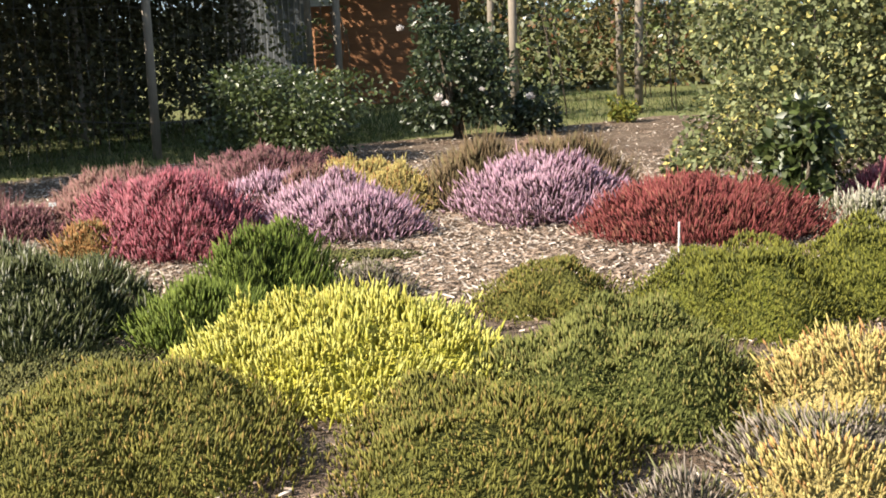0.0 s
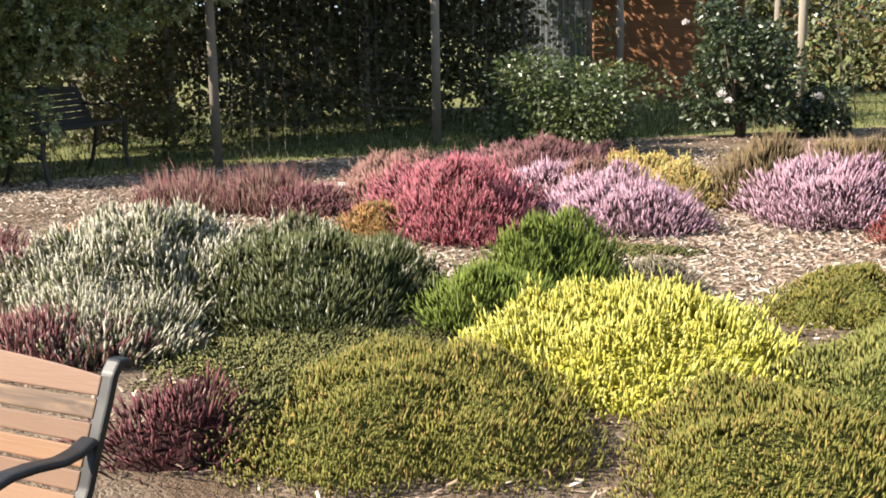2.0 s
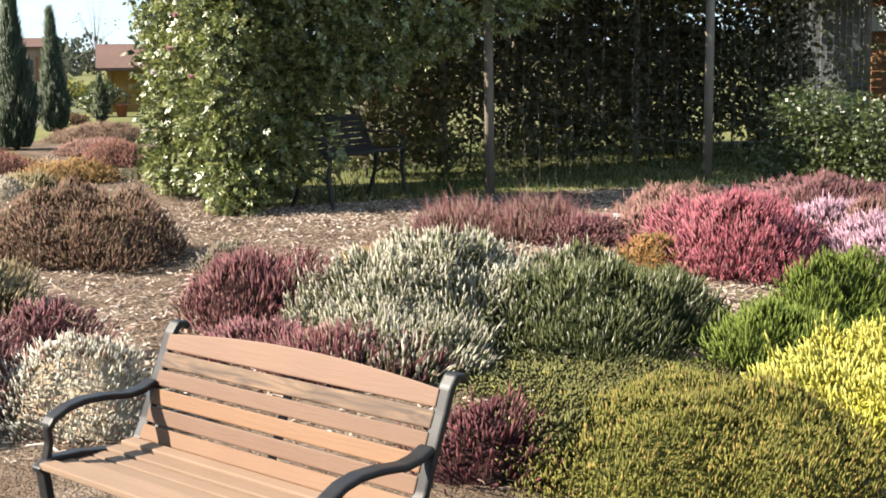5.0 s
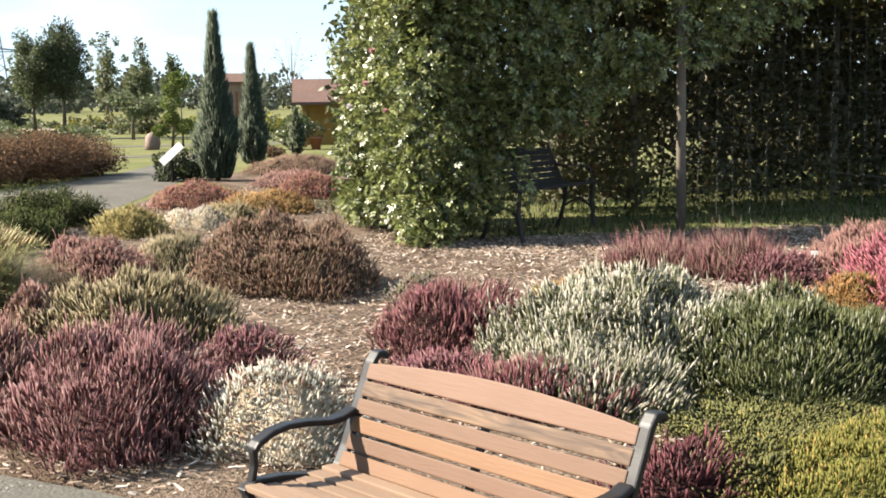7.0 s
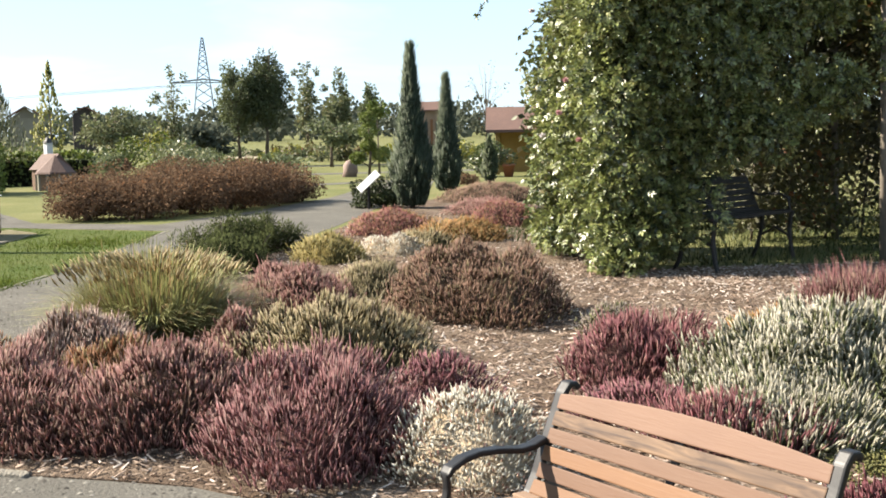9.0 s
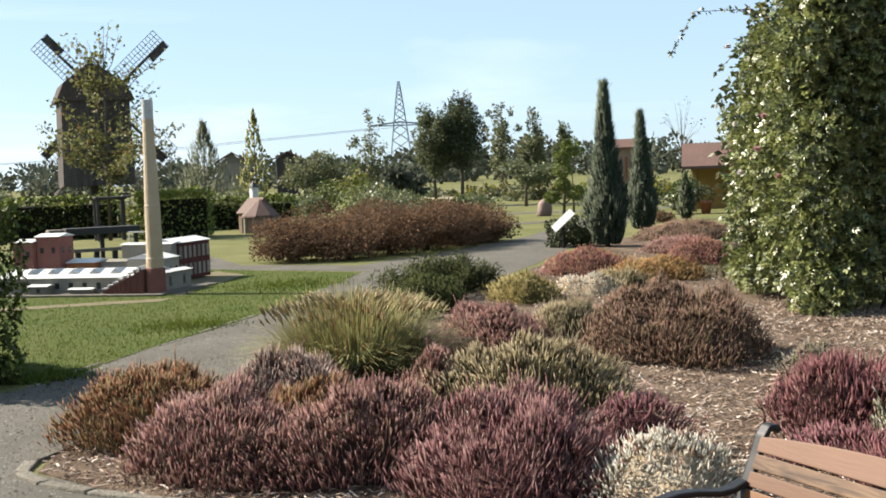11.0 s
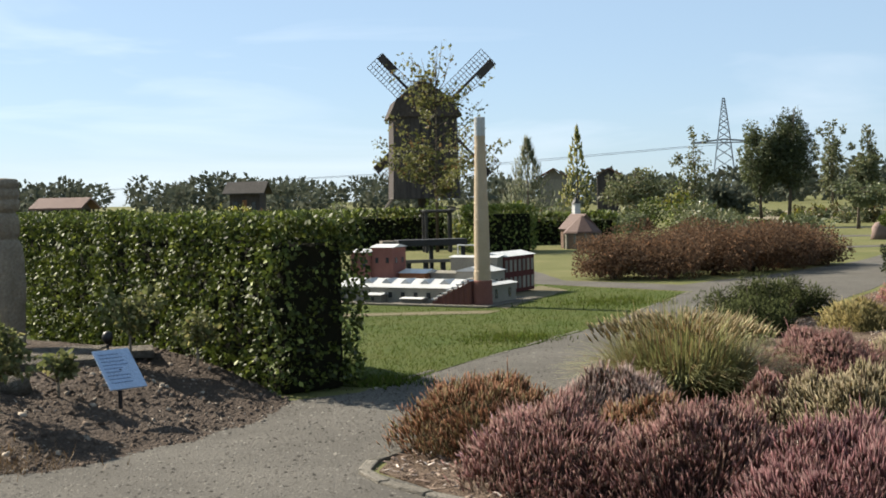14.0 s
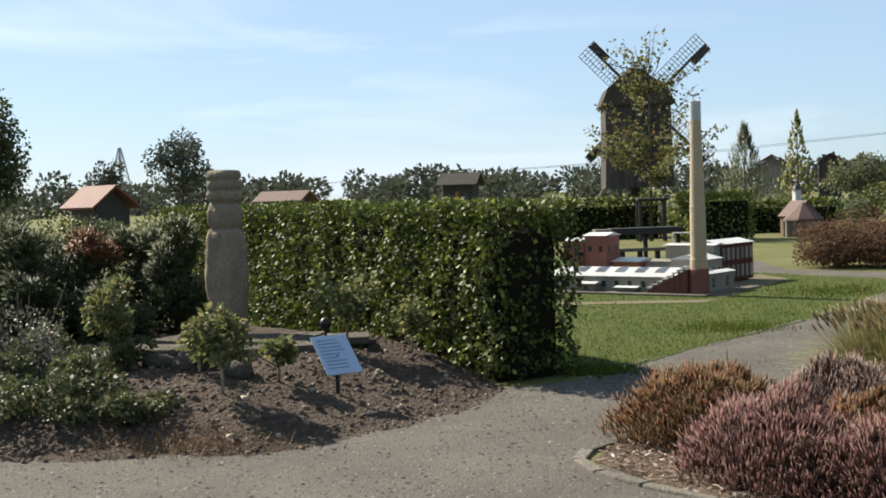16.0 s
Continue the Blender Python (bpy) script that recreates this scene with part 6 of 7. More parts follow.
block = Shape().box((0, 0, 0.10), (0.19, 0.14, 0.24)).out("stone_block", M_stone, bevel=0.03)
block.location = (-11.55, -3.70, 0.33)
tagged(block, "small pale stone block before the statue", "stone")

M_slab = surface("grey_slab", (0.21, 0.185, 0.15), (0.29, 0.26, 0.215), 7, (0.09, 0.078, 0.065), 60, 0.9, relief=1.0, dist=0.02)
plinth = thing("stone_paving", -11.2, -3.5, 0.30, "ring of pale flat stone slabs round the statue", "paving")
for x, y, lx, ly, a in ((-10.95, -4.1, 0.75, 0.32, 60), (-10.85, -3.45, 0.7, 0.34, 85), (-10.95, -2.85, 0.65, 0.32, 105), (-11.5, -3.1, 0.7, 0.5, 80), (-11.55, -3.9, 0.7, 0.55, 75), (-11.5, -2.55, 0.5, 0.4, 100)):
    o = Shape().box((0, 0, 0), (lx, ly, 0.07)).out("slab", M_slab, plinth, bevel=0.015)
    o.location, o.rotation_euler = (x + 11.2, y + 3.5, mound_z(x, y) - 0.27 + rng.normal(0, 0.004)), (rng.normal(0, 0.02), rng.normal(0, 0.02), radians(a))

sg = thing("info_sign", -9.6, -2.25, mound_z(-9.6, -2.25) - 0.05, "pale blue slanted information sign on a thin post", "sign", turn=130)
Shape().tube([(0, 0, -0.02), (0, 0, 0.34)], 0.016, 8).out("post", M_iron, sg)
pn = Shape().box((0, 0, 0), (0.30, 0.012, 0.37)).out("panel", M_blue, sg, bevel=0.003)
PM = Matrix.Translation((0, 0, 0.34)) @ Matrix.Rotation(radians(-45), 4, "X")
pn.matrix_local = PM
for i in range(9):
    wd = rng.uniform(0.12, 0.22)
    o = Shape().box((wd / 2 - 0.12, -0.009, 0.14 - i * 0.033), (wd, 0.004, 0.007)).out("printed_bar", surface("faint_print", (0.41, 0.545, 0.76), (0.41, 0.545, 0.76), spread=0), sg)
    o.matrix_local = PM
lampball = thing("garden_light", -10.75, -2.55, mound_z(-10.75, -2.55), "small dark ball garden light on a stick", "lamp")
Shape().tube([(0, 0, -0.03), (0, 0, 0.22)], 0.01, 6).out("stick", M_iron, lampball)
Shape().lathe([(0.01, 0.20), (0.04, 0.225), (0.05, 0.26), (0.037, 0.295), (0.01, 0.31)], 12).out("globe", M_iron, lampball, smooth=True)


def standard_rose(x, y, stem, r, n, label, seed, size=0.056):
    """A little round-headed rose on a pale stem."""
    q = np.random.default_rng(seed)
    z0 = mound_z(x, y)
    ob = thing("standard_rose", x, y, z0, label, "rose bush", "small standard roses on the mound")
    Shape().tube([(0, 0, -0.05), (0.01, 0.005, stem * 0.6), (0, 0, stem + r * 0.7)], [0.014, 0.012, 0.006], 7).out("stem", M_stone, ob, smooth=True)
    for i in range(5):
        d = q.normal(0, 1, 3)
        limbs(ob, [([(0, 0, stem * 0.9), (d[0] * r * 0.3, d[1] * r * 0.3, stem + r * 0.5), (d[0] * r * 0.5, d[1] * r * 0.5, stem + r)], 0.006, 0.003)], name="twig")
    leaves("foliage", lobes(q, 0, 0, stem + r * 0.8, r, r, r * 0.85, 11, 0.40), int(n * 1.1), size, L_varieg2, ob, LEAF, droop=0.1)
    return ob


L_varieg2 = plant("grey_rose_leaf", (0.11, 0.14, 0.046), (0.25, 0.26, 0.105), (0.08, 0.1, 0.03), (0.42, 0.39, 0.17), cshare=0.15, glow=0.42, reach=(-1, -0.5))
L_lowrose = plant("low_rose_leaf", (0.06, 0.08, 0.03), (0.15, 0.165, 0.07), (0.05, 0.06, 0.02), (0.30, 0.29, 0.15), cshare=0.12, glow=0.3, reach=(-1, -0.5))
standard_rose(-9.2, -3.02, 0.20, 0.23, 900, "round-headed small rose with grey-green leaves, pale stem", 1)
standard_rose(-9.75, -3.35, 0.10, 0.13, 260, "thin small rose with few green leaves", 2)
standard_rose(-9.7, -2.72, 0.12, 0.13, 260, "thin small rose with few green leaves", 3)
standard_rose(-10.2, -4.18, 0.22, 0.28, 1100, "taller loose rose with grey-green leaves", 4)
standard_rose(-11.2, -2.45, 0.25, 0.28, 700, "loose rose with grey-green leaves against the hedge", 5)
standard_rose(-11.35, -1.9, 0.15, 0.2, 420, "loose rose with yellowing leaves against the hedge", 6)
for i, (x, y, r, h) in enumerate(((-9.3, -4.75, 0.5, 0.4), (-8.75, -3.95, 0.42, 0.34), (-9.6, -5.2, 0.5, 0.45), (-8.75, -4.5, 0.45, 0.36), (-10.2, -4.75, 0.4, 0.42), (-8.72, -3.48, 0.34, 0.28), (-9.35, -4.1, 0.42, 0.34), (-8.9, -5.1, 0.45, 0.34), (-10.0, -4.0, 0.24, 0.36))):
    shrub(x, y, r, r * 0.8, h, 1300, 0.045, L_lowrose, "low spreading rose with grey-green leaves", "rose bush", "rose_bush", seed=50 + i, k=8, z0=max(0, mound_z(x, y)) - 0.02)
def conifer_bush(x, y, r, h, z0, tips, label, seed, n=3400):
    """A bushy conifer: short needle sprays over lobes, with its own tip colour on the upper lobes."""
    q = np.random.default_rng(seed)
    ob = thing("conifer", x, y, z0, label, "conifer", "bushy conifers behind the statue")
    Shape().tube([(0, 0, -0.05), (0.02, 0.01, h * 0.8)], [0.035, 0.012], 6).out("trunk", M_bark, ob)
    low = lobes(q, 0, 0, h * 0.42, r, r, h * 0.40, 16, 0.32)
    top = lobes(q, 0, 0, h * 0.80, r * 0.62, r * 0.62, h * 0.2, 9, 0.34)
    for nm, bl, k, mt in (("foliage", low, n, L_conifer), ("young_growth", top, int(n * 0.45), tips)):
        p, d = blob_points(bl, k, 0.4)
        ok = p[:, 2] > 0.02
        p, d = p[ok], d[ok]
        w = d + rng.normal(0, 0.35, d.shape) + np.array((0, 0, 0.45))
        place(nm, scatter(nm, FINE, p, w, 0.11 * rng.uniform(0.5, 1.3, len(p)), 0.010 * rng.uniform(0.7, 1.3, len(p))), mt, ob, kind="stuff")
    return ob


L_conlight = plant("light_conifer_tip", (0.055, 0.075, 0.02), (0.12, 0.14, 0.04), (0.04, 0.05, 0.02), glow=0.2, reach=(0, 0.5))
for i, (x, y, r, h, m_) in enumerate(((-12.75, -4.45, 0.42, 1.2, L_conlight), (-12.9, -5.35, 0.5, 1.15, L_rust), (-12.7, -6.05, 0.6, 1.25, L_conlight), (-13.4, -5.0, 0.5, 1.25, L_conlight), (-12.2, -4.95, 0.4, 0.62, L_conifer), (-12.1, -5.7, 0.5, 0.75, L_conifer), (-11.9, -6.6, 0.6, 1.1, L_conlight), (-13.5, -6.8, 0.7, 1.35, L_conlight))):
    conifer_bush(x, y, r, h, 0.22, m_, "bushy dark conifer with rusty orange tips" if m_ is L_rust else "bushy dark green conifer behind the statue", 700 + i)
shrub(-12.3, -4.75, 0.35, 0.3, 0.45, 900, 0.06, L_hedge, "low fresh green bush at the mound", seed=61, k=6, z0=0.1)

# wispy grey shrub, rusty grass and field stones at the foot of the mound
wg = thing("grey_shrub", -9.9, -4.85, 0.18, "wispy grey-leaved shrub with thin upright twigs", "shrub")
gr = np.random.default_rng(77)
for i in range(26):
    a, t = gr.uniform(0, 6.28), gr.uniform(0.1, 0.55)
    limbs(wg, [([(0.03 * math.cos(a), 0.03 * math.sin(a), -0.04), (t * 0.5 * math.cos(a), t * 0.5 * math.sin(a), 0.35), (t * math.cos(a), t * math.sin(a), gr.uniform(0.5, 0.85))], 0.007, 0.003)], name="twig")
L_greyleaf = plant("grey_leaf", (0.17, 0.18, 0.13), (0.28, 0.28, 0.21), (0.1, 0.1, 0.06), (0.36, 0.35, 0.27), cshare=0.2, glow=0.2, reach=(-1, -0.5))
leaves("foliage", lobes(gr, 0, 0, 0.42, 0.52, 0.52, 0.40, 16, 0.34), 2600, 0.035, L_greyleaf, wg, LEAF2, shell=0.2)
k = 700
pts = np.column_stack([-8.3 + rng.normal(0, 0.16, k), -3.0 + rng.normal(0, 0.34, k)])
zz = np.array([max(0.0, mound_z(a, b)) for a, b in pts])
dm = scatter("dry_grass", BLADE, np.column_stack([pts, zz]), np.column_stack([rng.normal(0, 0.6, (k, 2)), np.ones(k)]), rng.uniform(0.04, 0.13, k), rng.uniform(0.004, 0.008, k))
tagged(place("dry_grass", dm, plant("rusty_grass", (0.24, 0.13, 0.06), (0.28, 0.19, 0.09), (0.15, 0.1, 0.05), glow=0.2, reach=(0, 0.5))), "rusty dry grass at the foot of the soil mound", "grass", kind="stuff")
for i, (x, y, r, fl) in enumerate(((-10.0, -3.45, 0.20, 0.55), (-9.75, -3.05, 0.12, 0.7), (-10.15, -3.8, 0.12, 0.6))):
    q = Shape()
    vv, ff = [], []
    for m in range(7):
        th = math.pi * m / 6
        for o_ in range(10):
            a = 2 * math.pi * o_ / 10
            d = Vector((math.sin(th) * math.cos(a), math.sin(th) * math.sin(a), math.cos(th)))
            d *= r * (1 + 0.35 * noise.noise(d * 1.4 + Vector((i * 3, 0, 0))))
            vv.append((d.x * 1.2, d.y, d.z * fl))
    for m in range(6):
        for o_ in range(10):
            a, b = m * 10 + o_, m * 10 + (o_ + 1) % 10
            ff.append((a, b, b + 10, a + 10))
    q.add(vv, ff)
    ob = q.out("field_stone", M_slab, smooth=True)
    ob.location, ob.rotation_euler = (x, y, mound_z(x, y) + r * 0.25), (0, 0, i * 1.1)
    tagged(ob, "rounded pale field stone lying on the soil mound", "stone", "field stones on the mound")

# ---------------------------------------------------------------- model factory
FT = -124.0
fac = thing("model_factory", -19.45, 1.42, 0, "miniature brick factory with white roofs and tall yellow chimney", "model building", turn=FT)
Shape().box((1.25, -0.62, 0.015), (3.0, 1.9, 0.05)).out("base_slab", M_conc, fac, bevel=0.01)
Shape().lathe([(0.135, 0.02), (0.13, 0.55), (0.122, 0.56), (0.115, 1.3), (0.118, 1.32), (0.112, 1.34), (0.082, 2.55), (0.085, 2.57), (0.08, 2.62)], 20).out("chimney", M_chim, fac, "tall yellow brick chimney", smooth=False)
Shape().lathe([(0.083, 2.6), (0.083, 2.88), (0.06, 2.885)], 20).out("chimney_cap", M_white, fac, "pale chimney top")
Shape().lathe([(0.15, 0.02), (0.145, 0.40), (0.13, 0.41)], 20).out("chimney_foot", M_brick, fac, "red brick chimney foot")


def block_(name, x, y, lx, ly, h, wall, roof, pitch=0.06, ridge="x", wins=(), wmat=M_glass, parent=None):
    """One building of the model: walls, a gabled sheet roof and its window openings. wins: (face, columns, rows, width, height)."""
    b = Shape().box((0, 0, h / 2), (lx, ly, h)).out(name, wall, fac, bevel=0.004)
    b.location = (x, y, 0.035)
    rf = Shape()
    o = 0.03
    if ridge == "x":
        rf.add([(-lx / 2 - o, -ly / 2 - o, h), (lx / 2 + o, -ly / 2 - o, h), (lx / 2 + o, 0, h + pitch), (-lx / 2 - o, 0, h + pitch), (lx / 2 + o, ly / 2 + o, h), (-lx / 2 - o, ly / 2 + o, h)], [(0, 1, 2, 3), (3, 2, 4, 5), (0, 3, 5), (1, 4, 2), (0, 5, 4, 1)])
    else:
        rf.add([(-lx / 2 - o, -ly / 2 - o, h), (-lx / 2 - o, ly / 2 + o, h), (0, ly / 2 + o, h + pitch), (0, -ly / 2 - o, h + pitch), (lx / 2 + o, ly / 2 + o, h), (lx / 2 + o, -ly / 2 - o, h)], [(0, 1, 2, 3), (3, 2, 4, 5), (0, 3, 5), (1, 4, 2), (0, 5, 4, 1)])
    r2 = rf.out("roof", roof, b)
    r2.location = (0, 0, 0.004)
    for face, cols, rws, ww, wh in wins:
        for i in range(cols):
            for j in range(rws):
                if face in ("+y", "-y"):
                    c, sz_ = (-lx / 2 + lx * (i + 0.5) / cols, (ly / 2 if face == "+y" else -ly / 2), h * (j + 0.55) / (rws + 0.1)), (ww, 0.016, wh)
                else:
                    c, sz_ = ((lx / 2 if face == "+x" else -lx / 2), -ly / 2 + ly * (i + 0.5) / cols, h * (j + 0.55) / (rws + 0.1)), (0.016, ww, wh)
                Shape().box(c, sz_).out("window", wmat, b)
    return b


hall = block_("hall", 1.45, -0.55, 2.6, 1.05, 0.23, M_beige, M_white, 0.11, "x", (("+y", 11, 1, 0.07, 0.09), ("-x", 3, 1, 0.08, 0.12)))
for i in range(6):
    s = Shape()
    s.add([(-0.09, -0.16, 0), (0.09, -0.16, 0), (0.09, 0.16, 0), (-0.09, 0.16, 0), (0, -0.16, 0.07), (0, 0.16, 0.07)], [(0, 1, 4), (2, 3, 5), (0, 4, 5, 3), (1, 2, 5, 4)])
    o = s.out("skylight", M_white, hall)
    o.location = (-1.0 + i * 0.36, 0.16, 0.285)
block_("annex", 0.28, -0.2, 0.42, 0.42, 0.2, M_brick, M_white, 0.03, "x")
block_("annex", 1.9, 0.06, 0.3, 0.2, 0.12, M_beige, M_white, 0.03, "x", (("+y", 1, 1, 0.05, 0.06),))
block_("annex", 1.2, 0.05, 0.35, 0.16, 0.07, M_beige, M_white, 0.02, "x")
block_("tower", 2.48, -1.25, 0.42, 0.42, 0.82, M_brick, M_white, 0.05, "x", (("+y", 2, 2, 0.06, 0.09), ("-x", 2, 2, 0.06, 0.09)))
block_("tower", 2.88, -1.15, 0.36, 0.40, 0.74, M_brick, M_white, 0.05, "x", (("+y", 2, 2, 0.06, 0.09),))
block_("house", 2.0, -1.45, 0.5, 0.5, 0.38, surface("orange_brick", (0.46, 0.19, 0.09), (0.40, 0.16, 0.08), 4, None, 60, 0.85), M_white, 0.06, "x")
block_("house", 1.45, -1.6, 0.55, 0.5, 0.38, M_beige, M_beige, 0.03, "x")
block_("house", 0.85, -1.5, 0.6, 0.6, 0.42, M_beige, M_white, 0.08, "y", (("-x", 3, 1, 0.06, 0.14),))
block_("house", 1.15, -2.0, 0.9, 0.35, 0.62, M_beige, M_white, 0.03, "x")
ramp = Shape().add([(0.12, 0.16, 0.03), (0.12, 0.02, 0.03), (0.80, 0.02, 0.03), (0.80, 0.16, 0.03), (0.12, 0.16, 0.40), (0.12, 0.02, 0.40), (0.80, 0.02, 0.06), (0.80, 0.16, 0.06)], [(0, 1, 2, 3), (4, 5, 6, 7), (0, 1, 5, 4), (1, 2, 6, 5), (2, 3, 7, 6), (3, 0, 4, 7)]).out("ramp", M_brick, fac, "stepped red brick ramp")
for i in range(8):
    top_ = 0.385 - i * 0.045
    Shape().box((0.16 + i * 0.088, 0.166, 0.03 + top_ / 2), (0.02, 0.018, top_)).out("pillar", M_rooft, ramp)
    Shape().box((0.17 + i * 0.088, 0.09, 0.045 + top_), (0.05, 0.16, 0.022)).out("step", M_white, ramp, "white painted step")
block_("warehouse", 0.95, -2.6, 0.55, 1.15, 0.62, surface("maroon_brick", (0.20, 0.07, 0.06), (0.16, 0.055, 0.05), 5, (0.11, 0.04, 0.036), 60, 0.85), M_white, 0.07, "y", (("-x", 7, 2, 0.09, 0.2), ("+y", 3, 2, 0.07, 0.12)), M_beige)
block_("long_shed", 0.1, -0.62, 0.25, 0.9, 0.27, M_beige, M_white, 0.03, "y", (("-x", 2, 1, 0.07, 0.14),))
Shape().tube([(1.1, -2.0, 0.7), (1.1, -2.0, 0.86), (1.55, -2.0, 0.86), (1.55, -2.0, 0.7)], 0.012, 6).out("roof_rail", M_white, fac)
Shape().tube([(2.35, 0.2, 0), (2.35, 0.2, 0.5)], 0.012, 6).out("mast", M_steel, fac)

# dark timber trestle behind the factory
tr = thing("timber_trestle", -27.2, 1.1, 0, "dark stained miniature timber trestle bridge", "model bridge", turn=100)
Shape().box((0.0, 0, 0.74), (1.5, 0.4, 0.14)).out("deck_box", M_dark, tr, bevel=0.01)
Shape().box((-0.95, -0.1, 0.72), (0.3, 0.34, 0.16)).out("end_box", M_post, tr, bevel=0.01)
Shape().box((0.2, -0.3, 0.36), (3.2, 0.25, 0.06)).out("beam", M_post, tr)
for i in range(9):
    Shape().box((-1.3 + i * 0.37, -0.3, 0.17), (0.09, 0.12, 0.36)).out("trestle_leg", M_dark, tr)
for x_ in (-0.7, 0.0, 0.7):
    Shape().box((x_, 0, 0.34), (0.08, 0.08, 0.70)).out("strut", M_dark, tr)

# staked young tree in front of the mill
L_milltree = plant("young_tree_leaf", (0.13, 0.145, 0.05), (0.27, 0.26, 0.09), (0.1, 0.1, 0.03), (0.18, 0.12, 0.05), cshare=0.12, glow=0.45, reach=(-1, -0.5))


def open_tree(x, y, h, reach_, material, label, n, size, seed):
    """A thin young tree: a straight leader, ascending branches, and leaves strung along them with wide gaps."""
    r = np.random.default_rng(seed)
    ob = thing("tree", x, y, 0, label, "tree")
    limbs(ob, [([(0, 0, -0.05), (0.03, 0.02, h * 0.4), (-0.05, 0.06, h * 0.88)], 0.06, 0.01)], name="trunk")
    pts = []
    for i in range(44):
        f = r.uniform(0.24, 0.8) if i % 2 else r.uniform(0.24, 0.46)
        a = r.uniform(0, 6.283)
        ln = reach_ * r.uniform(0.35, 1.0) * (1.1 - 0.45 * f)
        up = ln * r.uniform(0.2, 0.85)
        if i % 5 == 0:
            f = r.uniform(0.55, 0.8)
            ln, up = reach_ * r.uniform(0.1, 0.32), h * r.uniform(0.12, 0.24)
        c, s_ = math.cos(a), math.sin(a)
        bend = [(0, 0, h * f), (c * ln * 0.55, s_ * ln * 0.55, h * f + up * 0.35), (c * ln, s_ * ln, h * f + up)]
        limbs(ob, [(bend, 0.018, 0.005)])
        k = int(n / 44 * (1.75 - 1.75 * f) * r.uniform(0.5, 1.4))
        t = r.uniform(0.12, 1.0, k)
        q = np.array([np.array(bend[0]) * (1 - v) ** 2 + 2 * v * (1 - v) * np.array(bend[1]) + v * v * np.array(bend[2]) for v in t])
        clump = r.normal(0, 1, (6, 3)) * 0.12
        pts.append(q + clump[r.integers(0, 6, k)] + r.normal(0, 0.07, (k, 3)))
    p = np.concatenate(pts)
    sz = size * r.uniform(0.6, 1.3, len(p))
    place("crown", scatter("crown", LEAF2, p, r.normal(0, 0.8, p.shape) - np.array((0, 0, 0.4)), sz, sz), material, ob, kind="stuff")
    return ob


open_tree(-39.9, 2.05, 6.7, 2.35, L_milltree, "young tree with thin yellow-green leaves held by stakes", 4200, 0.125, 21)
stk = thing("tree_stakes", -39.9, 2.05, 0, "tripod of dark wooden tree stakes", "tree stakes")
for dx, dy in ((-0.35, -0.4), (0.35, -0.35), (0.3, 0.4), (-0.3, 0.4)):
    Shape().tube([(dx, dy, -0.05), (dx, dy, 1.3)], 0.05, 7).out("stake", M_dark, stk)
for a, b in (((-0.45, -0.4), (0.45, -0.37)), ((0.35, -0.45), (0.3, 0.5)), ((0.4, 0.4), (-0.4, 0.4)), ((-0.33, 0.5), (-0.37, -0.5))):
    Shape().tube([(*a, 1.28), (*b, 1.28)], 0.05, 6).out("crossbar", M_dark, stk)

# low hedges behind the lawn
hedge(-42.5, -9.0, 88, 11.6, 1.2, 1.25, 9000, 0.12, "clipped low hedge behind the model village")
hedge(-39.9, 2.75, 12, 1.6, 2.0, 1.35, 6500, 0.09, "clipped bright green hedge block", L_sunhedge)
hedge(-44, 3.6, 88, 5, 1.0, 1.0, 3500, 0.13, "clipped low hedge behind the model village")

# brown shrub island
for i, (x, y, rx, ry, h) in enumerate(((-25.2, 4.6, 1.0, 0.8, 0.95), (-25.0, 5.7, 1.1, 0.9, 1.05), (-25.6, 6.8, 1.1, 0.9, 1.1), (-26.4, 7.8, 1.1, 0.9, 1.1), (-27.2, 8.8, 1.1, 0.9, 1.05), (-28.2, 9.8, 1.0, 0.8, 0.95), (-26.8, 5.6, 1.2, 1.0, 1.05), (-27.8, 7.0, 1.2, 1.0, 1.1), (-28.8, 8.4, 1.2, 1.0, 1.1))):
    shrub(x, y, rx, ry, h, 9000, 0.055, L_brown, "rust-brown autumn shrub in an island bed", seed=70 + i, k=40, group="brown island shrubs", template=LEAF2)
shrub(-33.5, 8.9, 2.0, 1.3, 1.55, 4200, 0.10, L_olivetree, "broad olive green shrub behind the brown island", seed=85, k=16, template=LEAF2)

# model church
M_church = surface("church_stone", (0.36, 0.26, 0.20), (0.30, 0.21, 0.165), 4, (0.20, 0.14, 0.11), 50, 0.9)
ch = thing("model_church", -40.5, 6.6, 0, "miniature brick church with tiled roof and white turret", "model building", turn=20)
s = Shape().box((0, 0, 0.35), (1.0, 0.85, 0.75))
s.out("nave", M_church, ch, bevel=0.01)
Shape().add([(-0.55, -0.5, 0.72), (0.55, -0.5, 0.72), (0.55, 0.5, 0.72), (-0.55, 0.5, 0.72), (-0.5, 0, 1.28), (0.55, 0, 1.28)], [(0, 1, 5, 4), (2, 3, 4, 5), (0, 4, 3), (1, 2, 5), (0, 3, 2, 1)]).out("roof", M_brownroof, ch)
Shape().lathe([(0.60, 0.0), (0.60, 0.60), (0.52, 0.61)], 8, (0.45, -0.1, 0)).out("apse", M_church, ch, "polygonal sandstone apse")
Shape().lathe([(0.68, 0.58), (0.66, 0.64), (0.03, 1.22)], 8, (0.45, -0.1, 0)).out("apse_roof", M_brownroof, ch)
for i in range(6):
    a = -2.2 + i * 0.62
    Shape().box((0.45 + 0.60 * math.cos(a), -0.1 + 0.60 * math.sin(a), 0.28), (0.10, 0.07, 0.56), Matrix.Rotation(a, 3, "Z")).out("buttress", M_beige, ch)
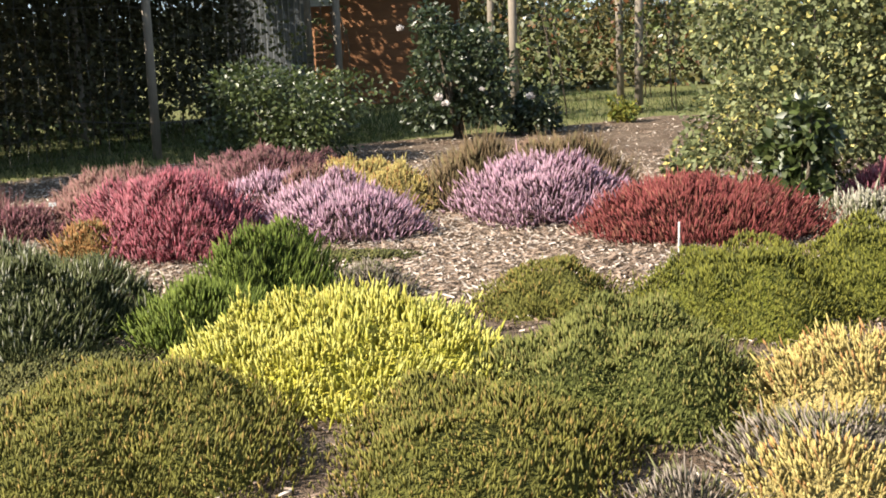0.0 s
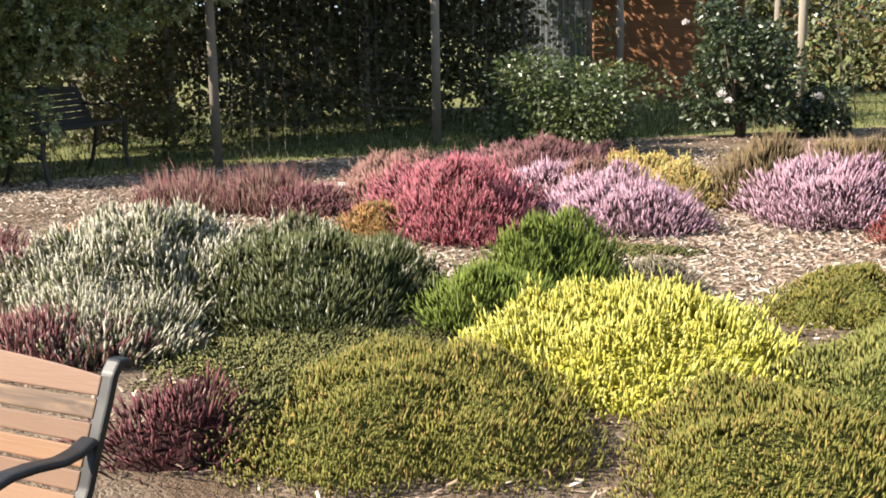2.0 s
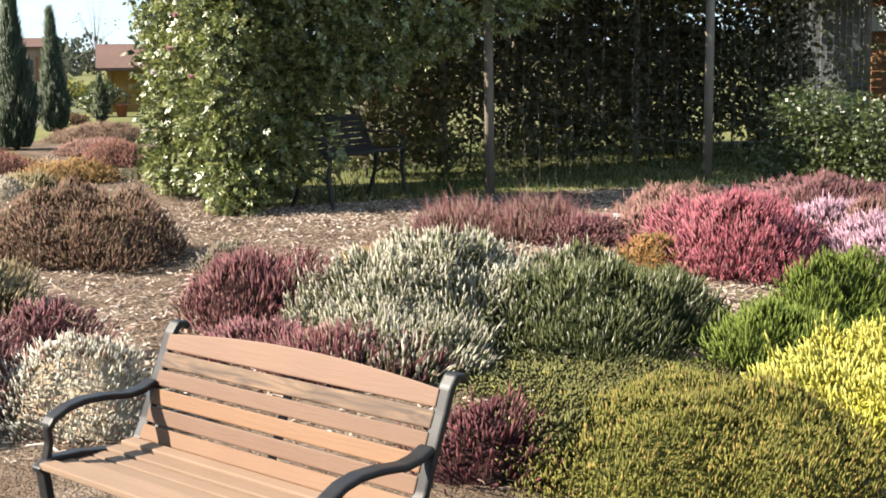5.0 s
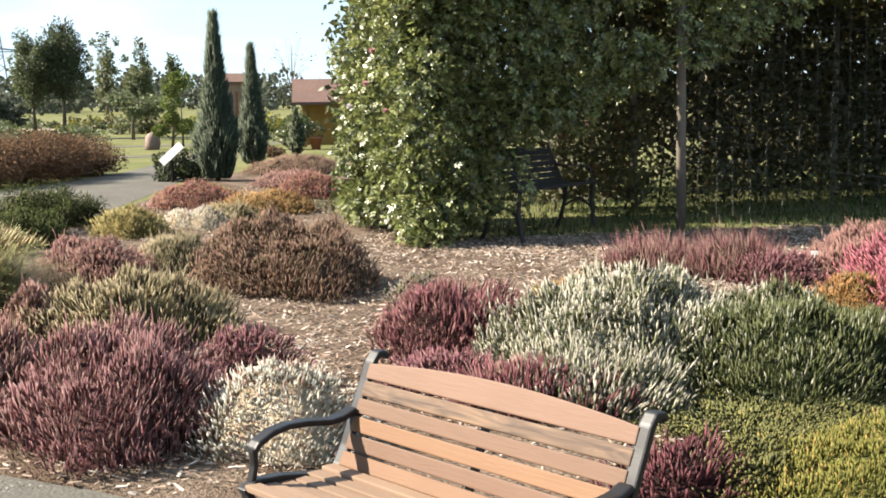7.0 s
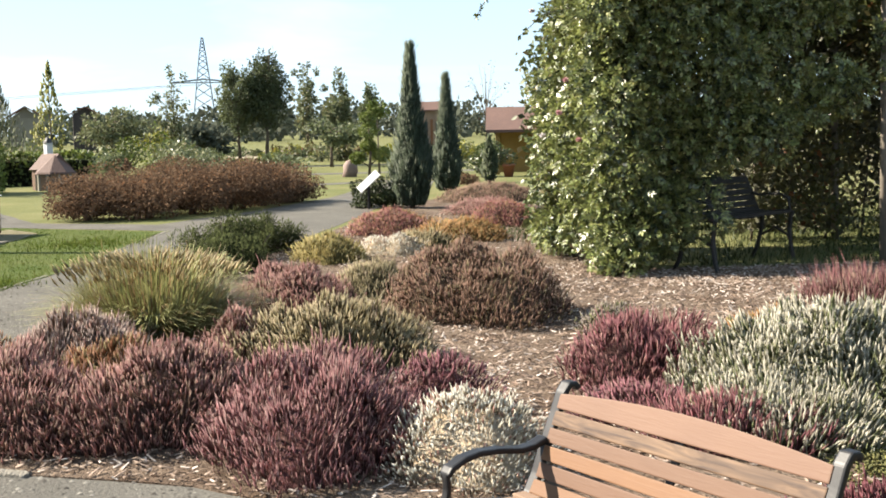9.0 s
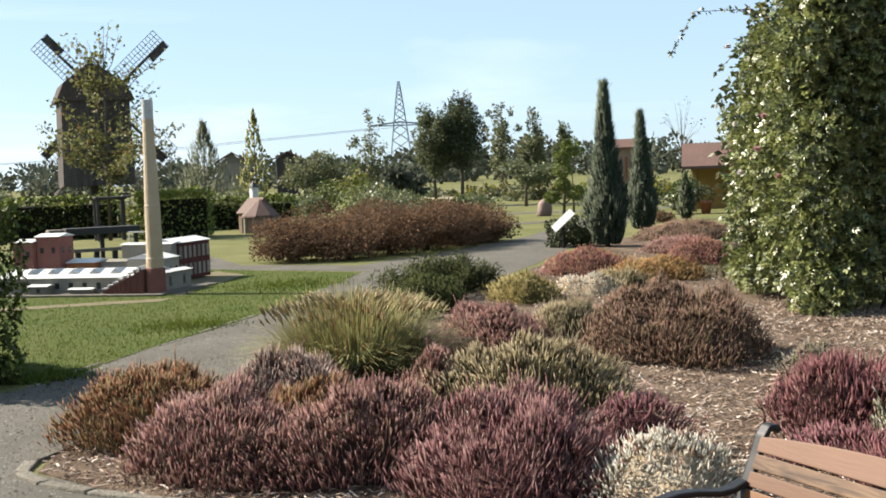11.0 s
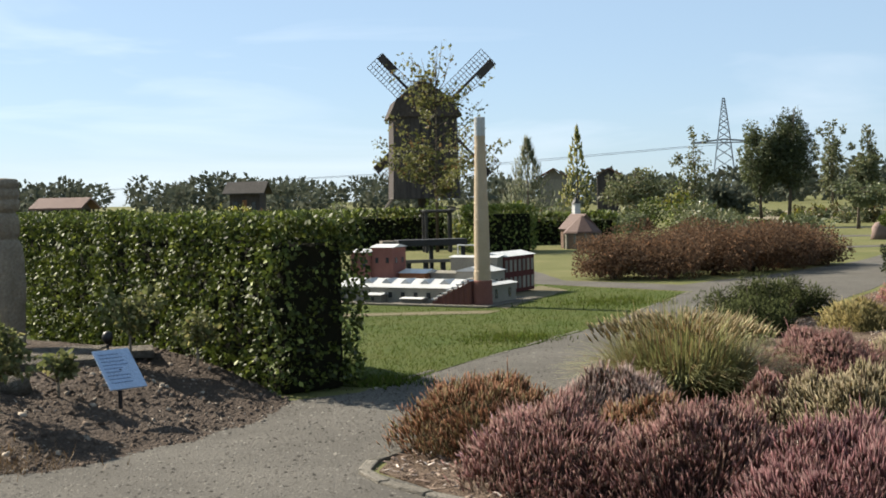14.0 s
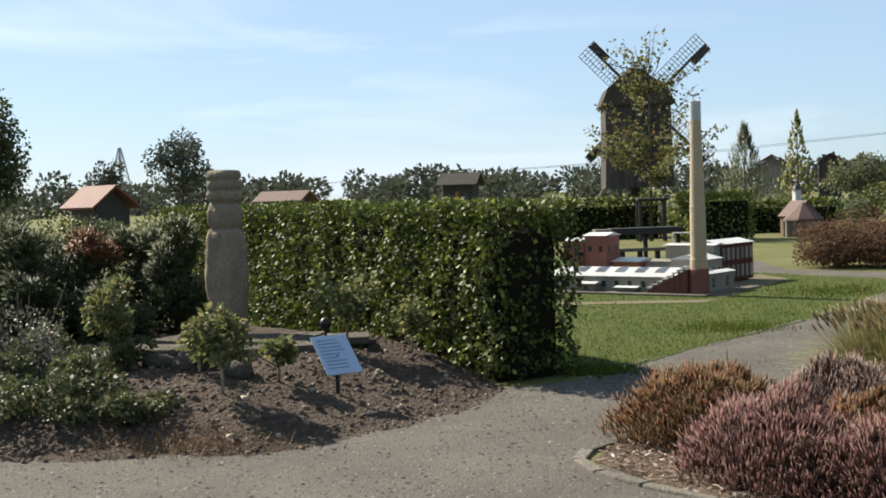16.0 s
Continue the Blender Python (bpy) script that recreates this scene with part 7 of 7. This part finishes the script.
Shape().box((-0.3, 0.1, 1.45), (0.22, 0.22, 0.45)).out("turret", M_white, ch)
Shape().lathe([(0.17, 1.66), (0.1, 1.78), (0.01, 1.9)], 8, (-0.3, 0.1, 0)).out("turret_cap", M_dark, ch)
ch.scale = (0.92, 0.92, 0.86)

# ---------------------------------------------------------------- windmill
mill = thing("windmill", -100, 4.9, 0, "dark timber post mill with four lattice sails", "windmill", turn=3)
hb, wb = 8.1, 2.5
Shape().add([(-2.4, -wb * 1.03, 1.7), (2.4, -wb * 1.03, 1.7), (2.4, wb * 1.03, 1.7), (-2.4, wb * 1.03, 1.7), (-2.4, -wb * 0.97, hb), (2.4, -wb * 0.97, hb), (2.4, wb * 0.97, hb), (-2.4, wb * 0.97, hb)],
            [(0, 1, 5, 4), (1, 2, 6, 5), (2, 3, 7, 6), (3, 0, 4, 7), (3, 2, 1, 0), (4, 5, 6, 7)]).out("body", M_mill, mill, "weathered board cladding")
for i in range(22):
    Shape().box((2.43, -wb + 0.12 + i * (2 * wb - 0.2) / 21.5, 4.9), (0.05, 0.19, 6.3)).out("board", M_mill, mill)
prof = [(-wb - 0.3, 7.95), (-wb + 0.25, 9.25), (-0.9, 10.35), (-0.35, 10.72), (0.45, 10.4), (wb - 0.35, 9.2), (wb + 0.3, 7.95)]
vs = [(-2.7, y, z) for y, z in prof] + [(2.7, y, z) for y, z in prof]
Shape().add(vs, [(i, i + 1, i + 8, i + 7) for i in range(6)] + [tuple(range(6, -1, -1)), tuple(range(7, 14)), (0, 7, 13, 6)]).out("roof", surface("mill_shingle", (0.075, 0.062, 0.056), (0.11, 0.09, 0.08), 0.7, None, 5, 0.85), mill, "shingled mansard roof")
for a in (45, 135):
    Shape().box((0, 0, 0.9), (6, 0.35, 0.35), Matrix.Rotation(radians(a), 3, "Z")).out("trestle_beam", M_mill, mill)
Shape().tube([(0, 0, -0.1), (0, 0, 1.9)], 0.45, 10).out("post", M_mill, mill)
Shape().tube([(1.2, -2.4, 1.9), (4.0, -4.2, 0.0)], 0.12, 6).out("tail_pole", M_post, mill)
HUB = Vector((-3.1, 1.35, 8.35))
Shape().tube([(-2.2, 0.9, 8.3), tuple(HUB)], 0.25, 8).out("windshaft", M_mill, mill)
for k in range(4):
    a = radians(44 + 90 * k)
    d_, e_ = Vector((0, math.cos(a), math.sin(a))), Vector((0, -math.sin(a), math.cos(a)))
    sail = Shape().tube([tuple(HUB), tuple(HUB + d_ * 6.5)], [0.16, 0.10], 6).out("sail", M_mill, mill, "lattice sail with board shutters")
    lat = Shape()
    for i in range(16):
        c = HUB + d_ * (2.0 + i * 0.3)
        lat.tube([tuple(c - e_ * 0.55), tuple(c + e_ * 1.15)], 0.03, 4)
    for w_ in (0.35, 0.75, 1.15, -0.55):
        lat.tube([tuple(HUB + d_ * 1.9 + e_ * w_), tuple(HUB + d_ * 6.5 + e_ * w_)], 0.03, 4)
    lat.out("lattice", M_post, sail)
    c = HUB + d_ * 5.6 - e_ * 0.27
    sh = Shape()
    R = Matrix((Vector((1, 0, 0)), d_, e_)).transposed()
    sh.box(tuple(c), (0.06, 1.7, 0.62), R)
    sh.out("shutter", M_mill, sail)


# ---------------------------------------------------------------- pylon and wires
def pylon(x, y, h, wbase, label, turn=0.0, arms=()):
    ob = thing("power_pylon", x, y, 0, label, "pylon", turn=turn)
    def wid(z):
        return wbase * (1 - z / h) ** 0.9 * 0.5 + 0.18
    for sx in (-1, 1):
        for sy in (-1, 1):
            Shape().tube([(sx * wid(z), sy * wid(z), z) for z in np.linspace(0, h, 8)], 0.17, 4).out("leg", M_steel, ob)
    br = Shape()
    zs = [h * (1 - 0.86 ** i) / (1 - 0.86 ** 14) for i in range(15)]
    for z1, z2 in zip(zs, zs[1:]):
        a, b = wid(z1), wid(z2)
        for f in range(4):
            c = [(1, 1), (-1, 1), (-1, -1), (1, -1)]
            p, q = c[f], c[(f + 1) % 4]
            br.tube([(p[0] * a, p[1] * a, z1), (q[0] * b, q[1] * b, z2)], 0.075, 4)
            br.tube([(q[0] * a, q[1] * a, z1), (p[0] * b, p[1] * b, z2)], 0.075, 4)
    br.out("bracing", M_steel, ob)
    for z, half in arms:
        Shape().tube([(-half, 0, z), (0, 0, z + 0.8), (half, 0, z)], 0.25, 4).out("cross_arm", M_steel, ob)
        Shape().tube([(-half, 0, z), (half, 0, z)], 0.2, 4).out("cross_arm", M_steel, ob)
    return ob


pylon(-288, 84, 23.4, 5.6, "steel lattice power pylon with one long cross arm", 74, ((13.2, 7.5),))
pylon(-330, -118, 17, 5.0, "distant steel lattice mast", 70, ())
cable = thing("power_line", -290.2, 76.2, 12.6, "thin power lines sagging between pylons", "power line")
for off in (0.0, 7.3):
    Shape().tube([(0 + off * 0.29, off, 0.2 * off / 7), (-20 + off * 0.29, -70 + off, -4.5), (-40, -160 + off, -7.5), (-60, -260 + off, -6.5)], 0.06, 4).out("wire", M_steel, cable)

# ---------------------------------------------------------------- huts, houses
def hut(x, y, turn, lx, ly, wall_h, ridge_h, wall, roof, label, cat="hut", over=0.35, name="hut", open_=False):
    """A small gabled building, ridge along x, with door and window where it has walls."""
    ob = thing(name, x, y, 0, label, cat, turn=turn)
    if open_:
        for sx in (-1, 1):
            for sy in (-1, 1):
                Shape().box((sx * (lx / 2 - 0.1), sy * (ly / 2 - 0.1), wall_h / 2), (0.14, 0.14, wall_h)).out("post", wall, ob, bevel=0.01)
        Shape().box((0, ly / 2 - 0.05, wall_h / 2), (lx - 0.3, 0.08, wall_h)).out("back_wall", wall, ob)
    else:
        Shape().box((0, 0, wall_h / 2), (lx, ly, wall_h)).out("wall", wall, ob, bevel=0.01)
        for k_ in (-0.3, 0.3):
            wn_ = Shape().box((lx * k_, -ly / 2, wall_h * 0.55), (lx * 0.16, 0.1, wall_h * 0.36)).out("window", M_glass, ob)
            Shape().box((lx * k_, -ly / 2 - 0.04, wall_h * 0.36), (lx * 0.2, 0.08, 0.06)).out("sill", M_white, wn_)
        Shape().box((0, -ly / 2, wall_h * 0.4), (lx * 0.14, 0.1, wall_h * 0.8)).out("door", M_redwood, ob)
    a, b = lx / 2 + over, ly / 2 + over
    t = 0.1
    for sy in (-1, 1):
        Shape().add([(-a, sy * b, wall_h), (a, sy * b, wall_h), (a, 0, ridge_h), (-a, 0, ridge_h), (-a, sy * b, wall_h + t), (a, sy * b, wall_h + t), (a, 0, ridge_h + t), (-a, 0, ridge_h + t)],
                    [(0, 1, 2, 3), (4, 5, 6, 7), (0, 1, 5, 4), (1, 2, 6, 5), (2, 3, 7, 6), (3, 0, 4, 7)]).out("roof", roof, ob)
    for sx in (-1, 1):
        Shape().add([(sx * lx / 2, -ly / 2, wall_h), (sx * lx / 2, ly / 2, wall_h), (sx * lx / 2, 0, ridge_h), (sx * (lx / 2 - 0.06), -ly / 2, wall_h), (sx * (lx / 2 - 0.06), ly / 2, wall_h), (sx * (lx / 2 - 0.06), 0, ridge_h)],
                    [(0, 1, 2), (3, 4, 5), (0, 1, 4, 3), (1, 2, 5, 4), (2, 0, 3, 5)]).out("gable", wall, ob)
    return ob


hut(-39.4, 23.1, 60, 2.8, 2.3, 1.45, 2.25, M_yellowwood, M_brownroof, "open yellow timber shelter with brown-red tiled roof", "shelter", 0.3, "shelter", True)
hut(-52.3, -20.0, 55, 1.7, 1.7, 1.5, 2.4, M_dark, M_rooft, "small timber hut with worn red tiled roof", "hut", 0.35)
for i, (d_, s_, h_) in enumerate(((-3.6, 1.2, 1.5), (-1.7, 1.3, 1.6), (0.1, 1.2, 1.5), (1.9, 1.3, 1.65), (3.8, 1.3, 1.55))):
    shrub(-44.2 + 0.35 * d_, -16.5 - 0.94 * d_, s_, s_ * 0.8, h_, 800, 0.13, (L_tree, L_hedge)[i % 2], "dark green garden shrub before the timber hut", seed=640 + i, k=9, group="shrubs before the hut", template=LEAF2)
for i, (x, y, s_, h_) in enumerate(((-32.5, -14.4, 0.9, 1.15), (-31.0, -12.9, 0.8, 1.0), (-33.5, -13.2, 0.8, 1.2), (-35.5, -12.3, 0.9, 1.2), (-36.5, -16.8, 1.2, 1.6), (-38.0, -18.6, 1.5, 2.2), (-42.0, -19.5, 1.6, 2.0))):
    shrub(x, y, s_, s_ * 0.8, h_, 1100, 0.11, (L_darktree, L_tree)[i % 4 == 3], "grey-green garden shrub behind the conifers", seed=660 + i, k=10, group="shrubs before the hut")
hut(-70, -16.0, 80, 2.1, 2.0, 1.5, 2.05, M_dark, M_brownroof, "low dark shelter with red tiled roof", "shelter", 0.4, "shelter", True)
hut(-110.5, -9.6, 80, 2.6, 2.2, 2.4, 3.4, M_mill, surface("grey_shingle", (0.16, 0.145, 0.13), (0.12, 0.11, 0.10), 0.8, None, 5, 0.9), "dark timber barn with grey roof", "barn", 0.5)
hut(-122, 18.6, 170, 2.6, 2.6, 3.3, 4.3, M_beige, M_rooft, "white house with red roof far off", "house", 0.4, "house")
hut(-125, 24.5, 170, 2.2, 2.2, 3.6, 4.3, M_mill, M_rooft, "small brown tower house far off", "house", 0.3, "house")
hut(-83.5, 40.9, 60, 1.3, 1.3, 2.9, 3.5, surface("salmon_render", (0.44, 0.31, 0.23), (0.38, 0.27, 0.20), 1, None, 6, 0.85), M_brownroof, "tan rendered house with red-brown roof", "house", 0.3, "house")
pot = thing("flower_pot", -36.9, 20.6, 0, "terracotta flower pot beside the shelter", "pot")
Shape().lathe([(0.14, 0), (0.2, 0.36), (0.22, 0.36), (0.22, 0.42), (0.18, 0.42)], 14).out("pot", M_pot, pot, smooth=True)
leaves("plant", [(0, 0, 0.62, 0.25, 0.25, 0.28)], 220, 0.09, L_bush, pot)
shrub(-37.6, 20.0, 0.9, 0.7, 1.3, 2000, 0.10, L_bush, "green bush in front of the yellow shelter", seed=91, k=9)
shrub(-36.4, 21.8, 0.6, 0.5, 0.8, 1200, 0.09, L_rose, "green bush beside the yellow shelter", seed=92, k=9)
shrub(-33.0, 16.9, 0.6, 0.45, 0.35, 900, 0.07, L_brown, "low brown heather clump on the grass", seed=93, k=7)

bo = Shape().lathe([(0.10, -0.05), (0.30, 0.0), (0.33, 0.25), (0.28, 0.5), (0.17, 0.68), (0.04, 0.72)], 14, (0, 0, 0), 0.35).out("boulder", M_boulder, smooth=True)
bo.location, bo.scale = (-41.8, 17.0, 0), (0.8, 0.8, 0.82)
tagged(bo, "pinkish granite boulder standing on the grass", "boulder")
# cloud-pruned topiary
L_topiary = plant("topiary_leaf", (0.13, 0.18, 0.035), (0.23, 0.27, 0.06), (0.1, 0.12, 0.03), glow=0.2, reach=(-1, -0.5))
tp = thing("topiary", -40.6, 17.2, 0, "cloud-pruned green topiary with round pads on bare stems", "topiary")
limbs(tp, [([(0, 0, -0.03), (0.05, 0.05, 0.8), (0, 0, 2.1)], 0.06, 0.02), ([(0, 0, 0.4), (-0.1, -0.35, 0.62)], 0.03, 0.02), ([(0, 0, 0.4), (0.1, 0.4, 0.72)], 0.03, 0.02)])
for x, y, z, r in ((0, 0, 2.05, 0.26), (0.02, 0.0, 1.6, 0.33), (0, 0, 1.1, 0.25), (-0.1, -0.38, 0.68, 0.25), (0.1, 0.45, 0.78, 0.32)):
    leaves("pad", [(x, y, z, r, r, r * 0.75)], 1100, 0.07, L_topiary, tp, shell=0.6)

# ---------------------------------------------------------------- trees
tree(-59.1, 18.6, 5.1, 1.0, L_tree, "green round-crowned young tree on a clear trunk", 0.3, 0.10, 12000, 0.115, 101, k=44, size_lobe=0.3)
tree(-58.7, 19.75, 5.9, 1.15, L_darktree, "dark green pointed young tree on a clear trunk", 0.25, 0.12, 13000, 0.12, 102, k=46, size_lobe=0.32)
cone_tree(-59.6, 7.6, 4.4, 1.45, L_olivetree, "grey-green young larch with a bare tip", 1700, 0.40, 0.024, "larch", taper=0.8, category="tree")
cone_tree(-59.3, 9.9, 5.0, 0.85, L_yellowtree, "slim yellow-leaved young tree", 430, 0.26, 0.06, "tree", foot=0.5, taper=0.9, category="tree")
tree(-72.6, 19.0, 4.8, 0.95, L_olivetree, "slim grey-green airy birch", 0.08, 0.08, 1600, 0.18, 105, k=14, wild=0.6)
tree(-89, 33.4, 6.0, 1.0, L_olivetree, "grey airy birch far off", 0.15, 0.12, 1700, 0.24, 106, k=14, wild=0.8)
tree(-88, 35.9, 6.2, 0.75, L_olivetree, "slim dark green tree far off", 0.1, 0.12, 2000, 0.24, 107, k=14)
tree(-82.7, 35.4, 5.0, 0.6, L_tree, "slim dark green tree far off", 0.1, 0.12, 1700, 0.24, 108, k=12)
tree(-65, 25.9, 3.4, 1.05, L_olivetree, "weeping willow with drooping olive crown", 0.1, 0.12, 2600, 0.2, 109, k=14)
tree(-54, 21.2, 2.2, 1.4, L_tree, "small umbrella-shaped weeping tree", 0.45, 0.1, 1500, 0.16, 110, k=12)
tree(-44, 19.1, 2.95, 0.42, L_topiary, "small standard tree with large pale leaves", 0.66, 0.05, 420, 0.16, 111, k=7)
tree(-52.8, 28.5, 4.5, 0.7, L_autumn, "bare twiggy young tree with few leaves", 0.15, 0.06, 90, 0.10, 112, k=8, wild=1.0)
tree(-118, -36.5, 8.2, 3.3, L_wood, "round dark tree at the field edge", 0.12, 0.25, 3600, 0.34, 113, k=18)
tree(-58, -27.8, 7.6, 2.1, L_darktree, "large dark leafy tree", 0.02, 0.2, 6500, 0.22, 114, k=24)
tree(-120, -44.5, 6.6, 1.8, L_wood, "slim dark tree at the field edge", 0.12, 0.15, 1600, 0.34, 115, k=12)
tree(-112.5, 24.4, 4.2, 3.0, L_olivetree, "broad round grey-green tree far off", 0.05, 0.2, 2600, 0.34, 116, k=14)
tree(-77, 22.2, 2.3, 1.6, L_wood, "broad low dark tree far off", 0.05, 0.2, 2200, 0.34, 117, k=14)

# garden shrubs of the middle distance, one by one
r_ = np.random.default_rng(5)
for i in range(46):
    x = r_.uniform(-88, -46)
    y = r_.uniform(-0.14, 0.40) * abs(x) + r_.uniform(-1, 1)
    if abs(y - 20.7) < 2.2 and x > -66:
        continue
    s_ = r_.uniform(0.5, 1.3)
    m_ = (L_tree, L_olivetree, L_yellowtree, L_hedge, L_brown, L_rose)[int(r_.integers(0, 6))]
    shrub(x, y, s_, s_ * 0.8, s_ * r_.uniform(0.9, 1.7) * (0.6 if y > 0.28 * abs(x) else 1.0), 460, 0.20, m_, "garden shrub among the far beds", seed=200 + i, k=8, group="far garden shrubs", template=LEAF2)
for i in range(16):
    x, y = r_.uniform(-62, -54), 0
    y = r_.uniform(24, 32)
    s_ = r_.uniform(0.4, 0.7)
    shrub(x, y, s_, s_, s_ * 1.6, 260, 0.17, (L_yellowtree, L_autumn, L_olivetree)[i % 3], "young yellowing nursery shrub in a row", seed=300 + i, k=6, group="nursery shrubs", template=LEAF2)
for i in range(34):
    row_, q = i % 3, i // 3
    x, y = -66 - row_ * 7 + r_.normal(0, 0.6) + 0.35 * q, 22.5 + row_ * 2.6 + q * 0.62 + r_.normal(0, 0.15)
    s_ = r_.uniform(0.35, 0.6)
    shrub(x, y, s_, s_, s_ * 1.5, 200, 0.19, (L_yellowtree, L_olivetree, L_autumn, L_olivetree)[i % 4], "young yellowing nursery shrub in a row", seed=340 + i, k=6, group="nursery shrubs", template=LEAF2)
for i in range(14):
    x, y = r_.uniform(-42, -20), r_.uniform(-14, -8)
    s_ = r_.uniform(0.5, 0.9)
    shrub(x, y, s_, s_, s_ * 1.5, 420, 0.13, (L_hedge, L_tree, L_olivetree)[i % 3], "bright green shrub behind the hedge", seed=400 + i, k=7, group="far garden shrubs", template=LEAF2)

for i in range(18):
    y = r_.uniform(3.5, 22)
    x = -r_.uniform(46, 62)
    if abs(y - 20) < 2.4 and x > -60:
        y -= 5
    s_ = r_.uniform(0.7, 1.3)
    shrub(x, y, s_, s_ * 0.8, s_ * r_.uniform(1.1, 1.8) * (0.5 if y > 0.28 * abs(x) else 1.0), 620, 0.15, (L_tree, L_olivetree, L_hedge, L_rose)[i % 4], "bushy green shrub in the middle beds", seed=500 + i, k=9, group="far garden shrubs", template=LEAF2)
# sand-coloured cross paths on the far lawn
sheet("dry_field", [(-72, 24), (-78, 30), (-110, 40), (-112, 32), (-90, 25)], 0.006, surface("dry_field", (0.40, 0.34, 0.24), (0.34, 0.29, 0.20), 0.3, None, 6, 0.95, spread=0), "pale dry stubble field far off", "field")
for x0, y0, x1, y1, w in ((-47, 12, -44, 24, 0.8), (-36, 10.5, -38, 20, 0.5), (-58, 14, -54, 30, 0.9)):
    dx, dy = x1 - x0, y1 - y0
    ln = math.hypot(dx, dy)
    px, py = -dy / ln * w, dx / ln * w
    sheet("path", [(x0 + px, y0 + py), (x1 + px, y1 + py), (x1 - px, y1 - py), (x0 - px, y0 - py)], 0.006, M_path, "pale grit cross path on the far lawn", "path")

# meadow fence far off
fn = thing("meadow_fence", -85, -4, 0, "low weathered post and rail fence", "fence", turn=88)
for i in range(16):
    Shape().box((-14 + i * 1.9, 0, 0.55), (0.14, 0.14, 1.15)).out("post", M_post, fn)
for z_ in (0.55, 1.0):
    Shape().box((0, 0, z_), (29, 0.06, 0.1)).out("rail", M_post, fn)

# woods on the horizon
bl_ = []
for i in range(260):
    a = r_.uniform(math.radians(100), math.radians(215))
    d_ = r_.uniform(190, 330)
    h_ = r_.uniform(3.0, 6.2) * d_ / 230
    x, y = math.cos(a) * d_, math.sin(a) * d_
    for j in range(3):
        s_ = h_ * r_.uniform(0.35, 0.6)
        bl_.append((x + r_.normal(0, h_ * 0.5), y + r_.normal(0, h_ * 0.5), h_ * r_.uniform(0.3, 0.75), s_, s_, s_ * 0.8))
p_, d_ = blob_points(bl_, 62000, 0.5)
p_[:, 2] = np.maximum(p_[:, 2], 0.1)
sz = rng.uniform(0.6, 1.5, len(p_))
wm = scatter("woods", LEAF2, p_, d_ + rng.normal(0, 0.6, p_.shape), sz, sz)
tagged(place("woods", wm, L_wood), "dark belt of woods along the horizon", "woods", kind="stuff")
